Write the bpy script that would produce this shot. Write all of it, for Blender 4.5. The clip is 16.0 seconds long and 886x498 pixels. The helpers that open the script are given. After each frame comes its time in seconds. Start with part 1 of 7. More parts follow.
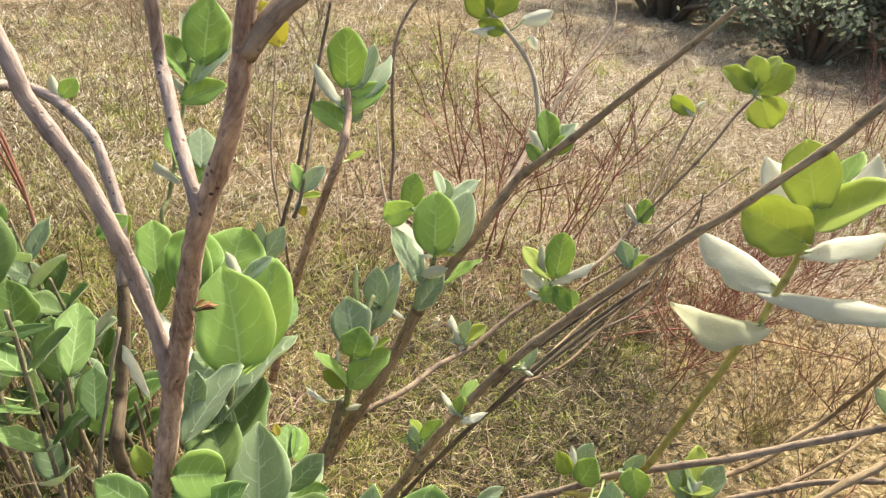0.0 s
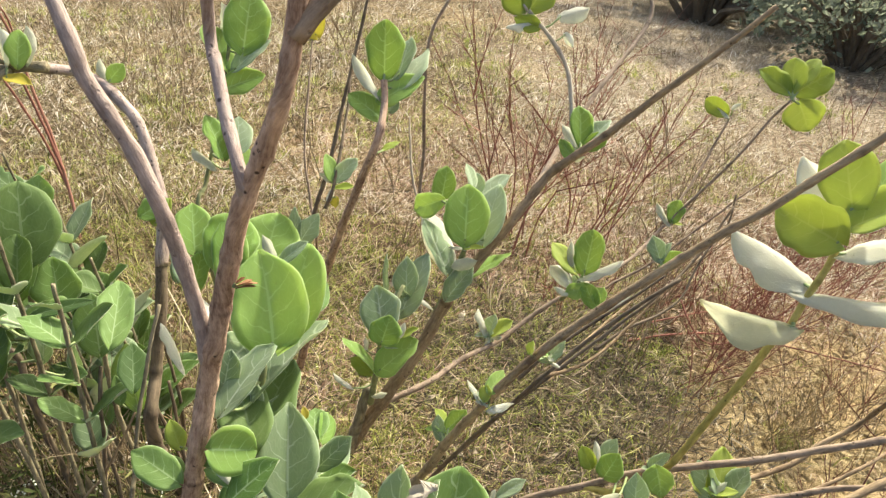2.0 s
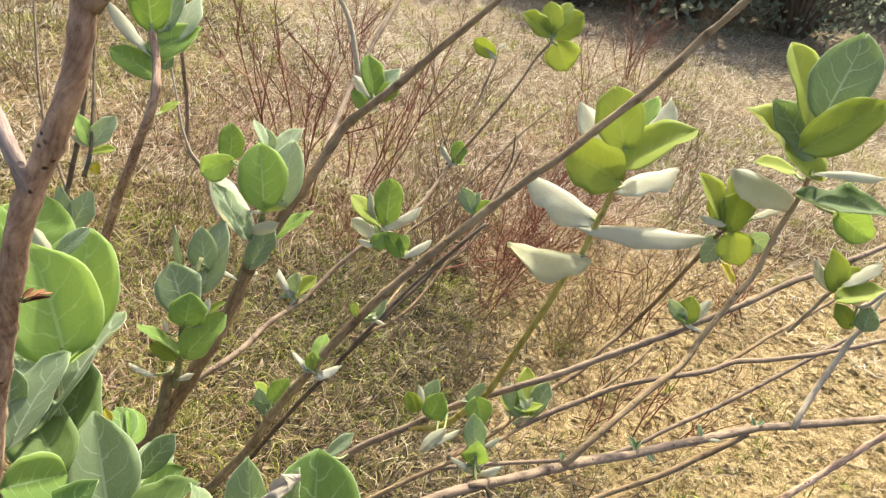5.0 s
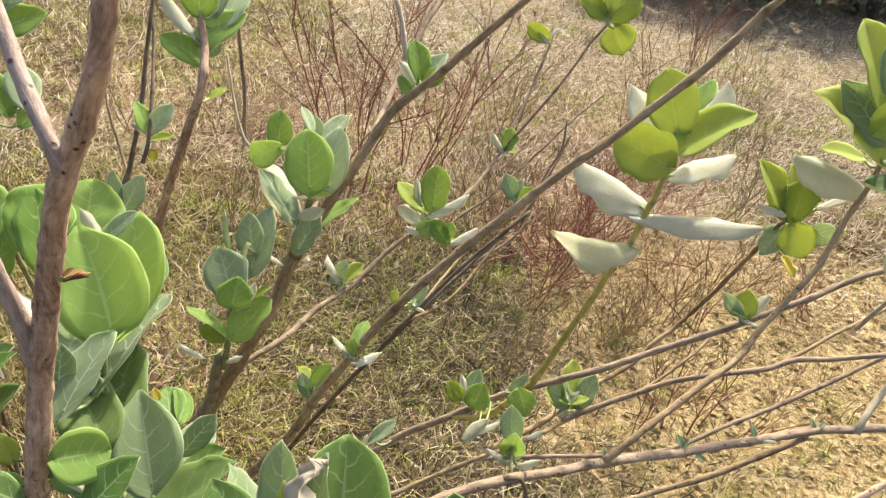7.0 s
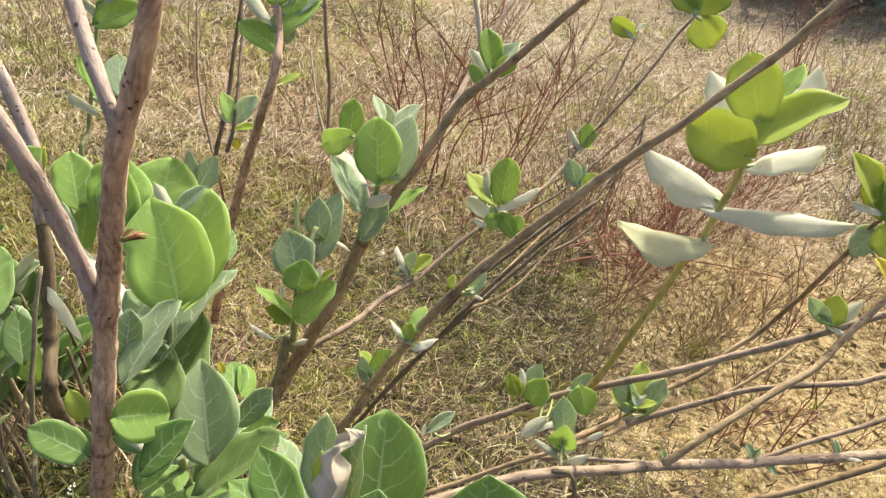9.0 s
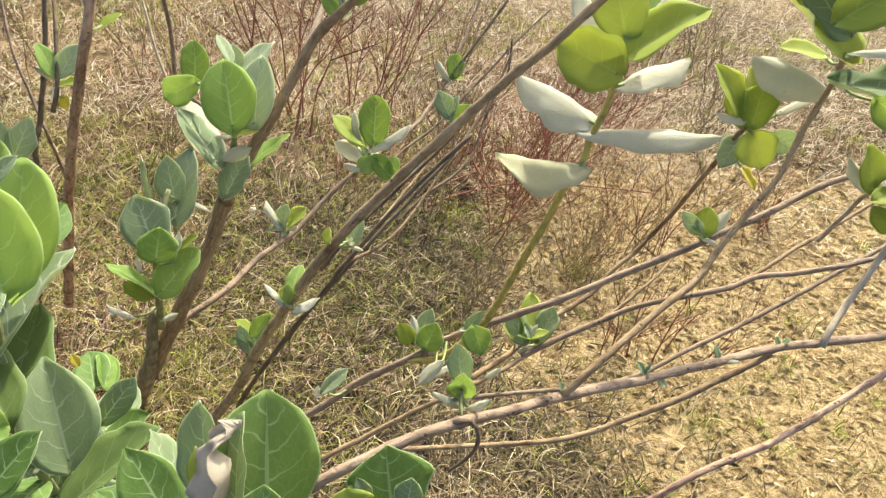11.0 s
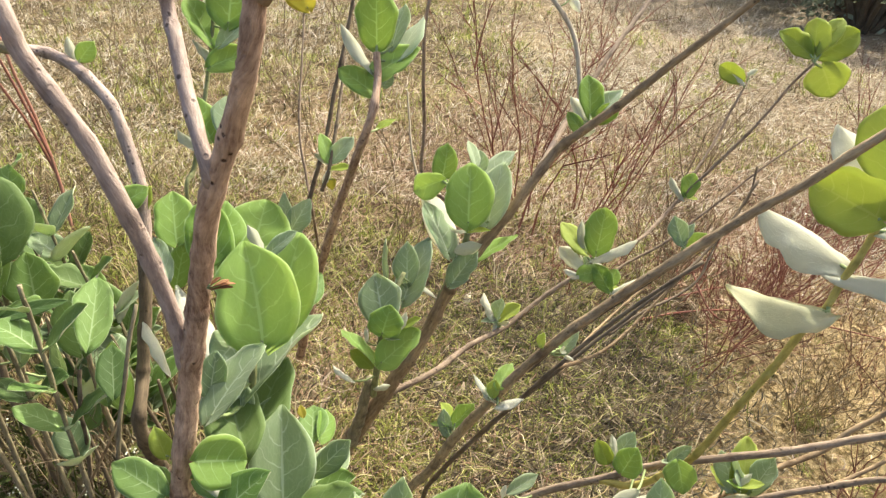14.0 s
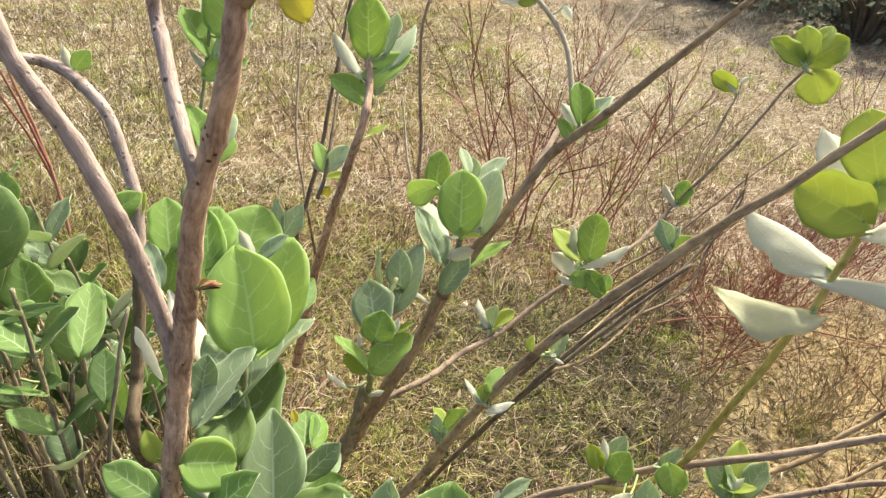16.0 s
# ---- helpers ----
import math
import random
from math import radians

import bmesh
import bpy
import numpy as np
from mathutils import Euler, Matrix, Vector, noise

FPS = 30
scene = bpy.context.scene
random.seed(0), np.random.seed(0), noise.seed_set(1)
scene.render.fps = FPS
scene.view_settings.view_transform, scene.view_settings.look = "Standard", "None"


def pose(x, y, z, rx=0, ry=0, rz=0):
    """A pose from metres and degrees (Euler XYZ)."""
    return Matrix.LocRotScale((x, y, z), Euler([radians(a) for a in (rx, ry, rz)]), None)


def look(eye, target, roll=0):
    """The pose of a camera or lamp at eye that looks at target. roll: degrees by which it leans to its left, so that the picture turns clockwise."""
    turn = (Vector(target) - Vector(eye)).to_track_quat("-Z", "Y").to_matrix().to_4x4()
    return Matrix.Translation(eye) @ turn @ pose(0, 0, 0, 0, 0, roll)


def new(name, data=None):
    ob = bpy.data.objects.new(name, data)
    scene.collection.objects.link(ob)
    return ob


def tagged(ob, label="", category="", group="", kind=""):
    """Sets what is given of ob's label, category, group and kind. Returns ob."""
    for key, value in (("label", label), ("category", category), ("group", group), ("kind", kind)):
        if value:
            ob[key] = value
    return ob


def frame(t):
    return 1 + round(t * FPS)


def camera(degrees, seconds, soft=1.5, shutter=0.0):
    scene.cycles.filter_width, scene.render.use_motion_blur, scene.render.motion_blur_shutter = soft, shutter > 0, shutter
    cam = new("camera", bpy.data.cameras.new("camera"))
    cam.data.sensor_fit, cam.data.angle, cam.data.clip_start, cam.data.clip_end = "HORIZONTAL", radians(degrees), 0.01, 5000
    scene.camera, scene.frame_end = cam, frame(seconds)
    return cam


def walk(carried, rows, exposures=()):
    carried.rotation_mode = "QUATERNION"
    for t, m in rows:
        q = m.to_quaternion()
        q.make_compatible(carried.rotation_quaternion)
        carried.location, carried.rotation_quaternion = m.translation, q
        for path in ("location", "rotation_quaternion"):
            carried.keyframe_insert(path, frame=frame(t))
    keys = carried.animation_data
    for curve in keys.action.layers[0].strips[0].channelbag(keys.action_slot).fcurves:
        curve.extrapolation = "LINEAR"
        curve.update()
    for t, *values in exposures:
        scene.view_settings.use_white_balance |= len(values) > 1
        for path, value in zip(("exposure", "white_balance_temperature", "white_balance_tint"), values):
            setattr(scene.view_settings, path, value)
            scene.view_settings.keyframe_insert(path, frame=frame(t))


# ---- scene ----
cam = camera(67.7, 16.0, soft=1.35)
PATH = [
    (0, (0.138, 0.017, 1.454), (-0.092, 1.772, 0.522), -0.2),
    (0.5, (0.139, 0.011, 1.443), (-0.159, 1.754, 0.508), -1.1),
    (1, (0.138, 0.008, 1.442), (-0.147, 1.74, 0.484), -0.5),
    (1.5, (0.135, -0.004, 1.441), (-0.158, 1.739, 0.505), -0.1),
    (2, (0.13, -0.003, 1.447), (-0.173, 1.74, 0.514), 0.5),
    (2.5, (0.13, -0.008, 1.465), (-0.295, 1.758, 0.627), -1.0),
    (3, (0.103, -0.007, 1.476), (-0.492, 1.73, 0.684), -0.3),
    (3.5, (0.118, 0.007, 1.466), (-0.348, 1.766, 0.636), 0.4),
    (4, (0.113, 0.033, 1.462), (-0.011, 1.788, 0.512), 0.9),
    (4.5, (0.082, 0.038, 1.459), (0.403, 1.702, 0.397), 6.8),
    (4.7, (0.061, 0.03, 1.465), (0.426, 1.687, 0.406), 6.5),
    (5.8, (0.07, 0.032, 1.466), (0.475, 1.672, 0.385), 6.0),
    (6.8, (0.081, 0.035, 1.464), (0.386, 1.698, 0.395), 5.6),
    (7, (0.09, 0.039, 1.455), (0.301, 1.695, 0.354), 3.6),
    (7.5, (0.126, 0.018, 1.428), (0.103, 1.723, 0.382), 0.3),
    (8, (0.125, 0.021, 1.433), (-0.053, 1.734, 0.416), -0.6),
    (8.5, (0.131, 0.027, 1.426), (0.024, 1.719, 0.364), 2.1),
    (9, (0.13, 0.032, 1.423), (0.084, 1.706, 0.33), 0.9),
    (9.5, (0.137, 0.024, 1.401), (0.016, 1.68, 0.286), -1.0),
    (10, (0.151, 0.051, 1.395), (0.163, 1.701, 0.265), 0.5),
    (10.2, (0.149, 0.073, 1.4), (0.25, 1.722, 0.273), 2.2),
    (11.25, (0.14, 0.094, 1.388), (0.455, 1.63, 0.125), 1.8),
    (12.3, (0.131, 0.11, 1.385), (0.334, 1.646, 0.12), 1.0),
    (12.5, (0.119, 0.107, 1.386), (0.248, 1.666, 0.14), 1.1),
    (13, (0.123, 0.106, 1.405), (-0.062, 1.767, 0.306), -1.1),
    (13.5, (0.128, 0.077, 1.41), (-0.153, 1.767, 0.378), -0.0),
    (14, (0.122, 0.076, 1.422), (-0.191, 1.782, 0.425), -1.1),
    (14.5, (0.126, 0.066, 1.419), (-0.214, 1.772, 0.432), -1.3),
    (15, (0.14, 0.063, 1.413), (-0.191, 1.767, 0.419), -1.4),
    (15.5, (0.143, 0.064, 1.411), (-0.158, 1.773, 0.417), -0.7),
    (16, (0.14, 0.067, 1.417), (-0.179, 1.788, 0.449), -1.3),
]
EXPOSURES = [(0, 1.35, 6620, 6), (3, 1.38, 6580, 5), (4.5, 1.35, 6650, 6), (7, 1.30, 6650, 7), (9.5, 1.32, 6650, 6), (10.2, 1.36, 6620, 6), (12.5, 1.25, 6650, 5), (13.5, 1.32, 6600, 6), (15.5, 1.40, 6600, 5), (16, 1.40, 6600, 5)]
walk(cam, [(t, look(eye, target, roll)) for t, eye, target, roll in PATH], EXPOSURES)

# ---- world, sun, exposure ----
SUN_AZ, SUN_EL = 32.0, 46.0            # degrees clockwise from +y, and above the horizon
world = bpy.data.worlds.new("world")
scene.world = world
world.use_nodes = True
wn, wl = world.node_tree.nodes, world.node_tree.links
sky = wn.new("ShaderNodeTexSky")
sky.sky_type, sky.sun_disc = "NISHITA", False
sky.sun_elevation, sky.sun_rotation = radians(SUN_EL), radians(SUN_AZ)
sky.air_density, sky.dust_density = 0.7, 5.0
wl.new(sky.outputs[0], wn["Background"].inputs[0])
wn["Background"].inputs[1].default_value = 0.15
sun = new("sun", bpy.data.lights.new("sun", "SUN"))
sun.data.energy, sun.data.angle, sun.data.color = 3.6, radians(1.2), (1.0, 0.925, 0.79)
sd = Vector((math.sin(radians(SUN_AZ)) * math.cos(radians(SUN_EL)), math.cos(radians(SUN_AZ)) * math.cos(radians(SUN_EL)), math.sin(radians(SUN_EL))))
sun.matrix_world = look(sd * 30, (0, 0, 0))


# ---- materials ----
def material(name):
    m = bpy.data.materials.new(name)
    m.use_nodes = True
    return m, m.node_tree.nodes, m.node_tree.links, m.node_tree.nodes["Principled BSDF"]


def ramp(nodes, stops):
    r = nodes.new("ShaderNodeValToRGB")
    el = r.color_ramp.elements
    while len(el) < len(stops):
        el.new(0.5)
    for e, (p, c) in zip(el, stops):
        e.position, e.color = p, (*c, 1)
    return r


def noise_node(nodes, links, scale, detail=4, rough=0.6, coords="Object"):
    tc = nodes.new("ShaderNodeTexCoord")
    n = nodes.new("ShaderNodeTexNoise")
    n.inputs["Scale"].default_value, n.inputs["Detail"].default_value, n.inputs["Roughness"].default_value = scale, detail, rough
    links.new(tc.outputs[coords], n.inputs["Vector"])
    return n


def mixer(nodes, links, kind, fac, a, b):
    m = nodes.new("ShaderNodeMix")
    m.data_type, m.blend_type = "RGBA", kind
    for sock, v in ((m.inputs[0], fac), (m.inputs[6], a), (m.inputs[7], b)):
        if isinstance(v, (int, float)):
            sock.default_value = v
        elif isinstance(v, tuple):
            sock.default_value = (*v, 1)
        else:
            links.new(v, sock)
    return m.outputs[2]


def maths(nodes, links, op, a, b=0.0):
    m = nodes.new("ShaderNodeMath")
    m.operation = op
    for sock, v in zip(m.inputs, (a, b)):
        if isinstance(v, (int, float)):
            sock.default_value = v
        else:
            links.new(v, sock)
    return m.outputs[0]


def leaf_material(name, dark, light, vein, through_colour, share, rough, vein_mix, fuzz=0.0, relief=0.35):
    """Leaf skin: mottled colour, pale midrib and side veins along the leaf's own map, light passing through."""
    m, n, l, p = material(name)
    info = n.new("ShaderNodeObjectInfo")
    n1 = noise_node(n, l, 21, 6, 0.68)
    base = ramp(n, ((0.28, dark), (0.74, light)))
    blotch = noise_node(n, l, 6.5, 3, 0.5)
    l.new(maths(n, l, "ADD", maths(n, l, "ADD", maths(n, l, "MULTIPLY", n1.outputs[0], 0.55), maths(n, l, "MULTIPLY", blotch.outputs[0], 0.45)), maths(n, l, "MULTIPLY", maths(n, l, "SUBTRACT", info.outputs["Random"], 0.5), 0.45)), base.inputs[0])
    uv = n.new("ShaderNodeUVMap")
    sep = n.new("ShaderNodeSeparateXYZ")
    l.new(uv.outputs[0], sep.inputs[0])
    u, v = sep.outputs[0], sep.outputs[1]
    av = maths(n, l, "ABSOLUTE", v)
    mid = maths(n, l, "MULTIPLY", maths(n, l, "LESS_THAN", av, maths(n, l, "SUBTRACT", 0.052, maths(n, l, "MULTIPLY", u, 0.036))), maths(n, l, "SUBTRACT", 1.0, maths(n, l, "MULTIPLY", u, 0.55)))
    bend = noise_node(n, l, 35, 2)
    phase = maths(n, l, "SUBTRACT", maths(n, l, "MULTIPLY", u, 4.6), maths(n, l, "MULTIPLY", maths(n, l, "POWER", av, 1.3), 1.5))
    phase = maths(n, l, "ADD", phase, maths(n, l, "MULTIPLY", maths(n, l, "SIGN", v), 0.2))
    phase = maths(n, l, "ADD", phase, maths(n, l, "MULTIPLY", bend.outputs[0], 0.9))
    fr = maths(n, l, "ABSOLUTE", maths(n, l, "SUBTRACT", maths(n, l, "FRACT", phase), 0.5))
    side = maths(n, l, "MULTIPLY", maths(n, l, "GREATER_THAN", fr, maths(n, l, "ADD", 0.450, maths(n, l, "MULTIPLY", av, 0.038))), maths(n, l, "LESS_THAN", av, 0.80))
    veins = maths(n, l, "MAXIMUM", mid, maths(n, l, "MULTIPLY", side, maths(n, l, "SUBTRACT", 0.88, maths(n, l, "MULTIPLY", av, 0.5))))
    # the fine net between the side veins
    net = n.new("ShaderNodeTexVoronoi")
    net.feature = "DISTANCE_TO_EDGE"
    net.inputs["Scale"].default_value = 9
    l.new(uv.outputs[0], net.inputs["Vector"])
    mesh = maths(n, l, "MULTIPLY", maths(n, l, "LESS_THAN", net.outputs["Distance"], 0.05), 0.16)
    veins = maths(n, l, "MAXIMUM", veins, mesh)
    rim = maths(n, l, "GREATER_THAN", av, 0.965)
    col = mixer(n, l, "MIX", maths(n, l, "MULTIPLY", maths(n, l, "MAXIMUM", veins, rim), vein_mix), base.outputs[0], vein)
    spot = noise_node(n, l, 95, 2)
    sp = ramp(n, ((0.70, (0, 0, 0)), (0.76, (1, 1, 1))))
    l.new(spot.outputs[0], sp.inputs[0])
    col = mixer(n, l, "MIX", maths(n, l, "MULTIPLY", sp.outputs[0], 0.35), col, (0.16, 0.13, 0.06))
    l.new(col, p.inputs["Base Color"])
    p.inputs["Roughness"].default_value = rough
    p.inputs["Specular IOR Level"].default_value = 0.18
    p.inputs["Sheen Weight"].default_value = fuzz
    bump = n.new("ShaderNodeBump")
    bump.inputs["Strength"].default_value, bump.inputs["Distance"].default_value = relief, 0.0015 + 0.003 * (relief - 0.35)
    l.new(maths(n, l, "ADD", maths(n, l, "MULTIPLY", veins, -0.7), n1.outputs[0]), bump.inputs["Height"])
    l.new(bump.outputs[0], p.inputs["Normal"])
    tr = n.new("ShaderNodeBsdfTranslucent")
    l.new(mixer(n, l, "MULTIPLY", 0.42, through_colour, col), tr.inputs[0])
    tr.inputs[0].default_value = (*through_colour, 1)
    mx = n.new("ShaderNodeMixShader")
    mx.inputs[0].default_value = share
    out = n["Material Output"]
    l.new(p.outputs[0], mx.inputs[1])
    l.new(tr.outputs[0], mx.inputs[2])
    l.new(mx.outputs[0], out.inputs[0])
    return m


# one green leaf in two tones: low leaves dimmed for shade, upper ones lit
leaf_green = leaf_material("leaf_green", (0.082, 0.155, 0.035), (0.180, 0.270, 0.085), (0.44, 0.54, 0.30), (0.52, 0.72, 0.20), 0.36, 0.60, 0.75)
leaf_green_lit = leaf_material("leaf_green_lit", (0.135, 0.228, 0.055), (0.270, 0.385, 0.138), (0.50, 0.61, 0.36), (0.78, 0.98, 0.30), 0.56, 0.62, 0.85)
leaf_mottled = leaf_material("leaf_mottled", (0.36, 0.39, 0.23), (0.78, 0.76, 0.58), (0.66, 0.66, 0.48), (0.95, 0.92, 0.62), 0.56, 0.8, 0.4, 0.0, 0.9)
# shaded copy of the green leaf: the shade is in its colour
leaf_shaded = leaf_material("leaf_shaded", (0.038, 0.074, 0.018), (0.120, 0.175, 0.055), (0.29, 0.37, 0.20), (0.40, 0.60, 0.15), 0.28, 0.64, 0.55)
leaf_glaucous = leaf_material("leaf_glaucous", (0.112, 0.162, 0.084), (0.262, 0.328, 0.190), (0.56, 0.62, 0.47), (0.62, 0.80, 0.40), 0.42, 0.66, 0.85, 0.15)
leaf_mint = leaf_material("leaf_mint", (0.180, 0.245, 0.145), (0.375, 0.440, 0.295), (0.66, 0.70, 0.58), (0.76, 0.90, 0.56), 0.46, 0.68, 0.85, 0.2)
# yellow-green of leaves the sun shines through, put into the colour
leaf_lime = leaf_material("leaf_lime", (0.205, 0.280, 0.045), (0.345, 0.410, 0.115), (0.48, 0.52, 0.24), (0.82, 0.88, 0.20), 0.48, 0.62, 0.45)
leaf_yellowing = leaf_material("leaf_yellowing", (0.42, 0.36, 0.05), (0.62, 0.54, 0.10), (0.6, 0.55, 0.2), (0.98, 0.85, 0.20), 0.45, 0.6, 0.3)
leaf_underside = leaf_material("leaf_underside", (0.56, 0.58, 0.42), (0.90, 0.88, 0.75), (0.66, 0.68, 0.50), (0.94, 0.98, 0.56), 0.42, 0.8, 0.5, 0.15, 0.9)
leaf_blanched = leaf_material("leaf_blanched", (0.40, 0.43, 0.27), (0.66, 0.66, 0.48), (0.70, 0.70, 0.56), (0.95, 0.95, 0.78), 0.60, 0.75, 0.5, 0.15, 0.6)
leaf_felt = leaf_material("leaf_felt", (0.56, 0.56, 0.44), (0.90, 0.89, 0.80), (0.64, 0.64, 0.52), (0.95, 0.95, 0.76), 0.52, 0.85, 0.5, 0.15, 0.9)
leaf_dead = leaf_material("leaf_dead", (0.38, 0.32, 0.23), (0.80, 0.73, 0.58), (0.6, 0.52, 0.4), (0.85, 0.78, 0.6), 0.3, 0.9, 0.4, 0.0, 0.9)
leaf_dried = leaf_material("leaf_dried", (0.18, 0.08, 0.04), (0.42, 0.24, 0.12), (0.4, 0.2, 0.1), (0.7, 0.3, 0.1), 0.25, 0.8, 0.2)
UPPER = {"green": leaf_green, "lit_green": leaf_green_lit, "mottled": leaf_mottled, "glaucous": leaf_glaucous, "lime": leaf_lime, "yellowing": leaf_yellowing, "pale": leaf_blanched, "mint": leaf_mint, "dead": leaf_dead, "dried": leaf_dried, "shaded": leaf_shaded}


def bark_material(name, dark, light, dots, bump_by=0.4, sharp=0.14):
    m, n, l, p = material(name)
    n1 = noise_node(n, l, 60, 6, 0.7)
    n2 = noise_node(n, l, 9, 3)
    along = n.new("ShaderNodeAttribute")
    along.attribute_name = "along"
    fibre = n.new("ShaderNodeTexNoise")
    fibre.inputs["Scale"].default_value, fibre.inputs["Detail"].default_value, fibre.inputs["Roughness"].default_value = 190, 5, 0.65
    l.new(along.outputs["Vector"], fibre.inputs["Vector"])
    r = ramp(n, ((0.5 - sharp, dark), (0.5 + sharp, light)))
    l.new(maths(n, l, "ADD", maths(n, l, "MULTIPLY", fibre.outputs[0], 0.45), maths(n, l, "ADD", maths(n, l, "MULTIPLY", n1.outputs[0], 0.20), maths(n, l, "MULTIPLY", n2.outputs[0], 0.35))), r.inputs[0])
    tc = n.new("ShaderNodeTexCoord")
    vo = n.new("ShaderNodeTexVoronoi")
    vo.inputs["Scale"].default_value = 85
    l.new(tc.outputs["Object"], vo.inputs["Vector"])
    d = ramp(n, ((0.12, (1, 1, 1)), (0.24, (0, 0, 0))))
    l.new(vo.outputs["Distance"], d.inputs[0])
    pick = maths(n, l, "GREATER_THAN", n1.outputs[0], 0.52)
    ring = n.new("ShaderNodeMix")
    ring.data_type = "RGBA"
    l.new(mixer(n, l, "MIX", maths(n, l, "MULTIPLY", maths(n, l, "MULTIPLY", d.outputs[0], pick), dots), r.outputs[0], tuple(c * 0.3 for c in dark)), ring.inputs[6])
    scar = n.new("ShaderNodeAttribute")
    scar.attribute_name = "scar"
    l.new(maths(n, l, "MULTIPLY", scar.outputs["Fac"], maths(n, l, "ADD", n1.outputs[0], 0.15)), ring.inputs[0])
    ring.inputs[7].default_value = (*(c * 0.45 for c in dark), 1)
    l.new(ring.outputs[2], p.inputs["Base Color"])
    p.inputs["Roughness"].default_value = 0.78
    p.inputs["Specular IOR Level"].default_value = 0.25
    b = n.new("ShaderNodeBump")
    b.inputs["Strength"].default_value, b.inputs["Distance"].default_value = bump_by, 0.004
    l.new(maths(n, l, "SUBTRACT", maths(n, l, "ADD", maths(n, l, "MULTIPLY", n1.outputs[0], 0.4), maths(n, l, "MULTIPLY", fibre.outputs[0], 0.7)), maths(n, l, "MULTIPLY", d.outputs[0], 0.3)), b.inputs["Height"])
    l.new(b.outputs[0], p.inputs["Normal"])
    return m


bark_brown = bark_material("bark_brown", (0.140, 0.072, 0.042), (0.64, 0.445, 0.305), 0.95, 1.0, 0.12)
bark_grey = bark_material("bark_grey", (0.115, 0.078, 0.052), (0.40, 0.30, 0.205), 0.8, 0.8)
bark_rose = bark_material("bark_rose", (0.140, 0.088, 0.046), (0.50, 0.37, 0.205), 0.8, 0.9)
bark_mauve = bark_material("bark_mauve", (0.160, 0.112, 0.088), (0.50, 0.395, 0.330), 0.85, 0.8)
bark_weathered = bark_material("bark_weathered", (0.085, 0.068, 0.036), (0.36, 0.30, 0.18), 0.7, 1.0)
bark_dark = bark_material("bark_dark", (0.06, 0.044, 0.028), (0.22, 0.165, 0.105), 0.5)
bark_pale = bark_material("bark_pale", (0.30, 0.245, 0.165), (0.54, 0.46, 0.33), 0.4)
petiole = bark_material("petiole", (0.18, 0.23, 0.08), (0.36, 0.42, 0.20), 0.2, 0.2)
bark_tan = bark_material("bark_tan", (0.125, 0.078, 0.040), (0.42, 0.305, 0.175), 0.8, 0.7)
bark_olive = bark_material("bark_olive", (0.25, 0.200, 0.042), (0.60, 0.490, 0.145), 0.7, 0.5)
bark_green = bark_material("bark_green", (0.13, 0.14, 0.055), (0.31, 0.315, 0.15), 0.5, 0.3)


def blade_material(name, stops, share=0.25, rough=0.8):
    """Dry or green blades, each blade of its own shade."""
    m, n, l, p = material(name)
    g = n.new("ShaderNodeNewGeometry")
    r = ramp(n, stops)
    l.new(g.outputs["Random Per Island"], r.inputs[0])
    big = noise_node(n, l, 1.7, 3)
    col = mixer(n, l, "MULTIPLY", 0.5, r.outputs[0], ramp_of(n, l, big.outputs[0], ((0.3, (0.6, 0.55, 0.5)), (0.7, (1, 1, 1)))))
    l.new(col, p.inputs["Base Color"])
    p.inputs["Roughness"].default_value = rough
    p.inputs["Specular IOR Level"].default_value = 0.2
    t = n.new("ShaderNodeBsdfTranslucent")
    l.new(col, t.inputs[0])
    mx = n.new("ShaderNodeMixShader")
    mx.inputs[0].default_value = share
    l.new(p.outputs[0], mx.inputs[1])
    l.new(t.outputs[0], mx.inputs[2])
    l.new(mx.outputs[0], n["Material Output"].inputs[0])
    return m


def ramp_of(n, l, value, stops):
    r = ramp(n, stops)
    l.new(value, r.inputs[0])
    return r.outputs[0]


straw = blade_material("straw", ((0.0, (0.085, 0.055, 0.026)), (0.38, (0.27, 0.195, 0.098)), (0.72, (0.52, 0.415, 0.235)), (1.0, (0.82, 0.73, 0.52))))
grass_green = blade_material("grass_green", ((0.0, (0.08, 0.11, 0.015)), (0.4, (0.25, 0.30, 0.05)), (0.75, (0.46, 0.49, 0.12)), (1.0, (0.72, 0.68, 0.30))), 0.42)
# brown litter, deepened for the shade of the branches above it
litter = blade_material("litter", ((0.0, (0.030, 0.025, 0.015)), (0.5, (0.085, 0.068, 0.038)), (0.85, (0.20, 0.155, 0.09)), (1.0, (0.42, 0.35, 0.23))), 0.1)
red_twig = blade_material("red_twig", ((0.0, (0.12, 0.040, 0.028)), (0.5, (0.28, 0.110, 0.075)), (1.0, (0.46, 0.26, 0.18))), 0.0)
red_straw = blade_material("red_straw", ((0.0, (0.085, 0.040, 0.024)), (0.35, (0.26, 0.145, 0.085)), (0.7, (0.50, 0.335, 0.225)), (1.0, (0.78, 0.64, 0.50))))
wiry = blade_material("wiry", ((0.0, (0.070, 0.048, 0.022)), (0.35, (0.24, 0.175, 0.080)), (0.7, (0.50, 0.405, 0.20)), (1.0, (0.80, 0.72, 0.48))), 0.2)
shed_leaf = blade_material("shed_leaf", ((0.0, (0.09, 0.062, 0.035)), (0.6, (0.24, 0.175, 0.105)), (0.9, (0.46, 0.38, 0.26)), (1.0, (0.72, 0.65, 0.50))), 0.2)
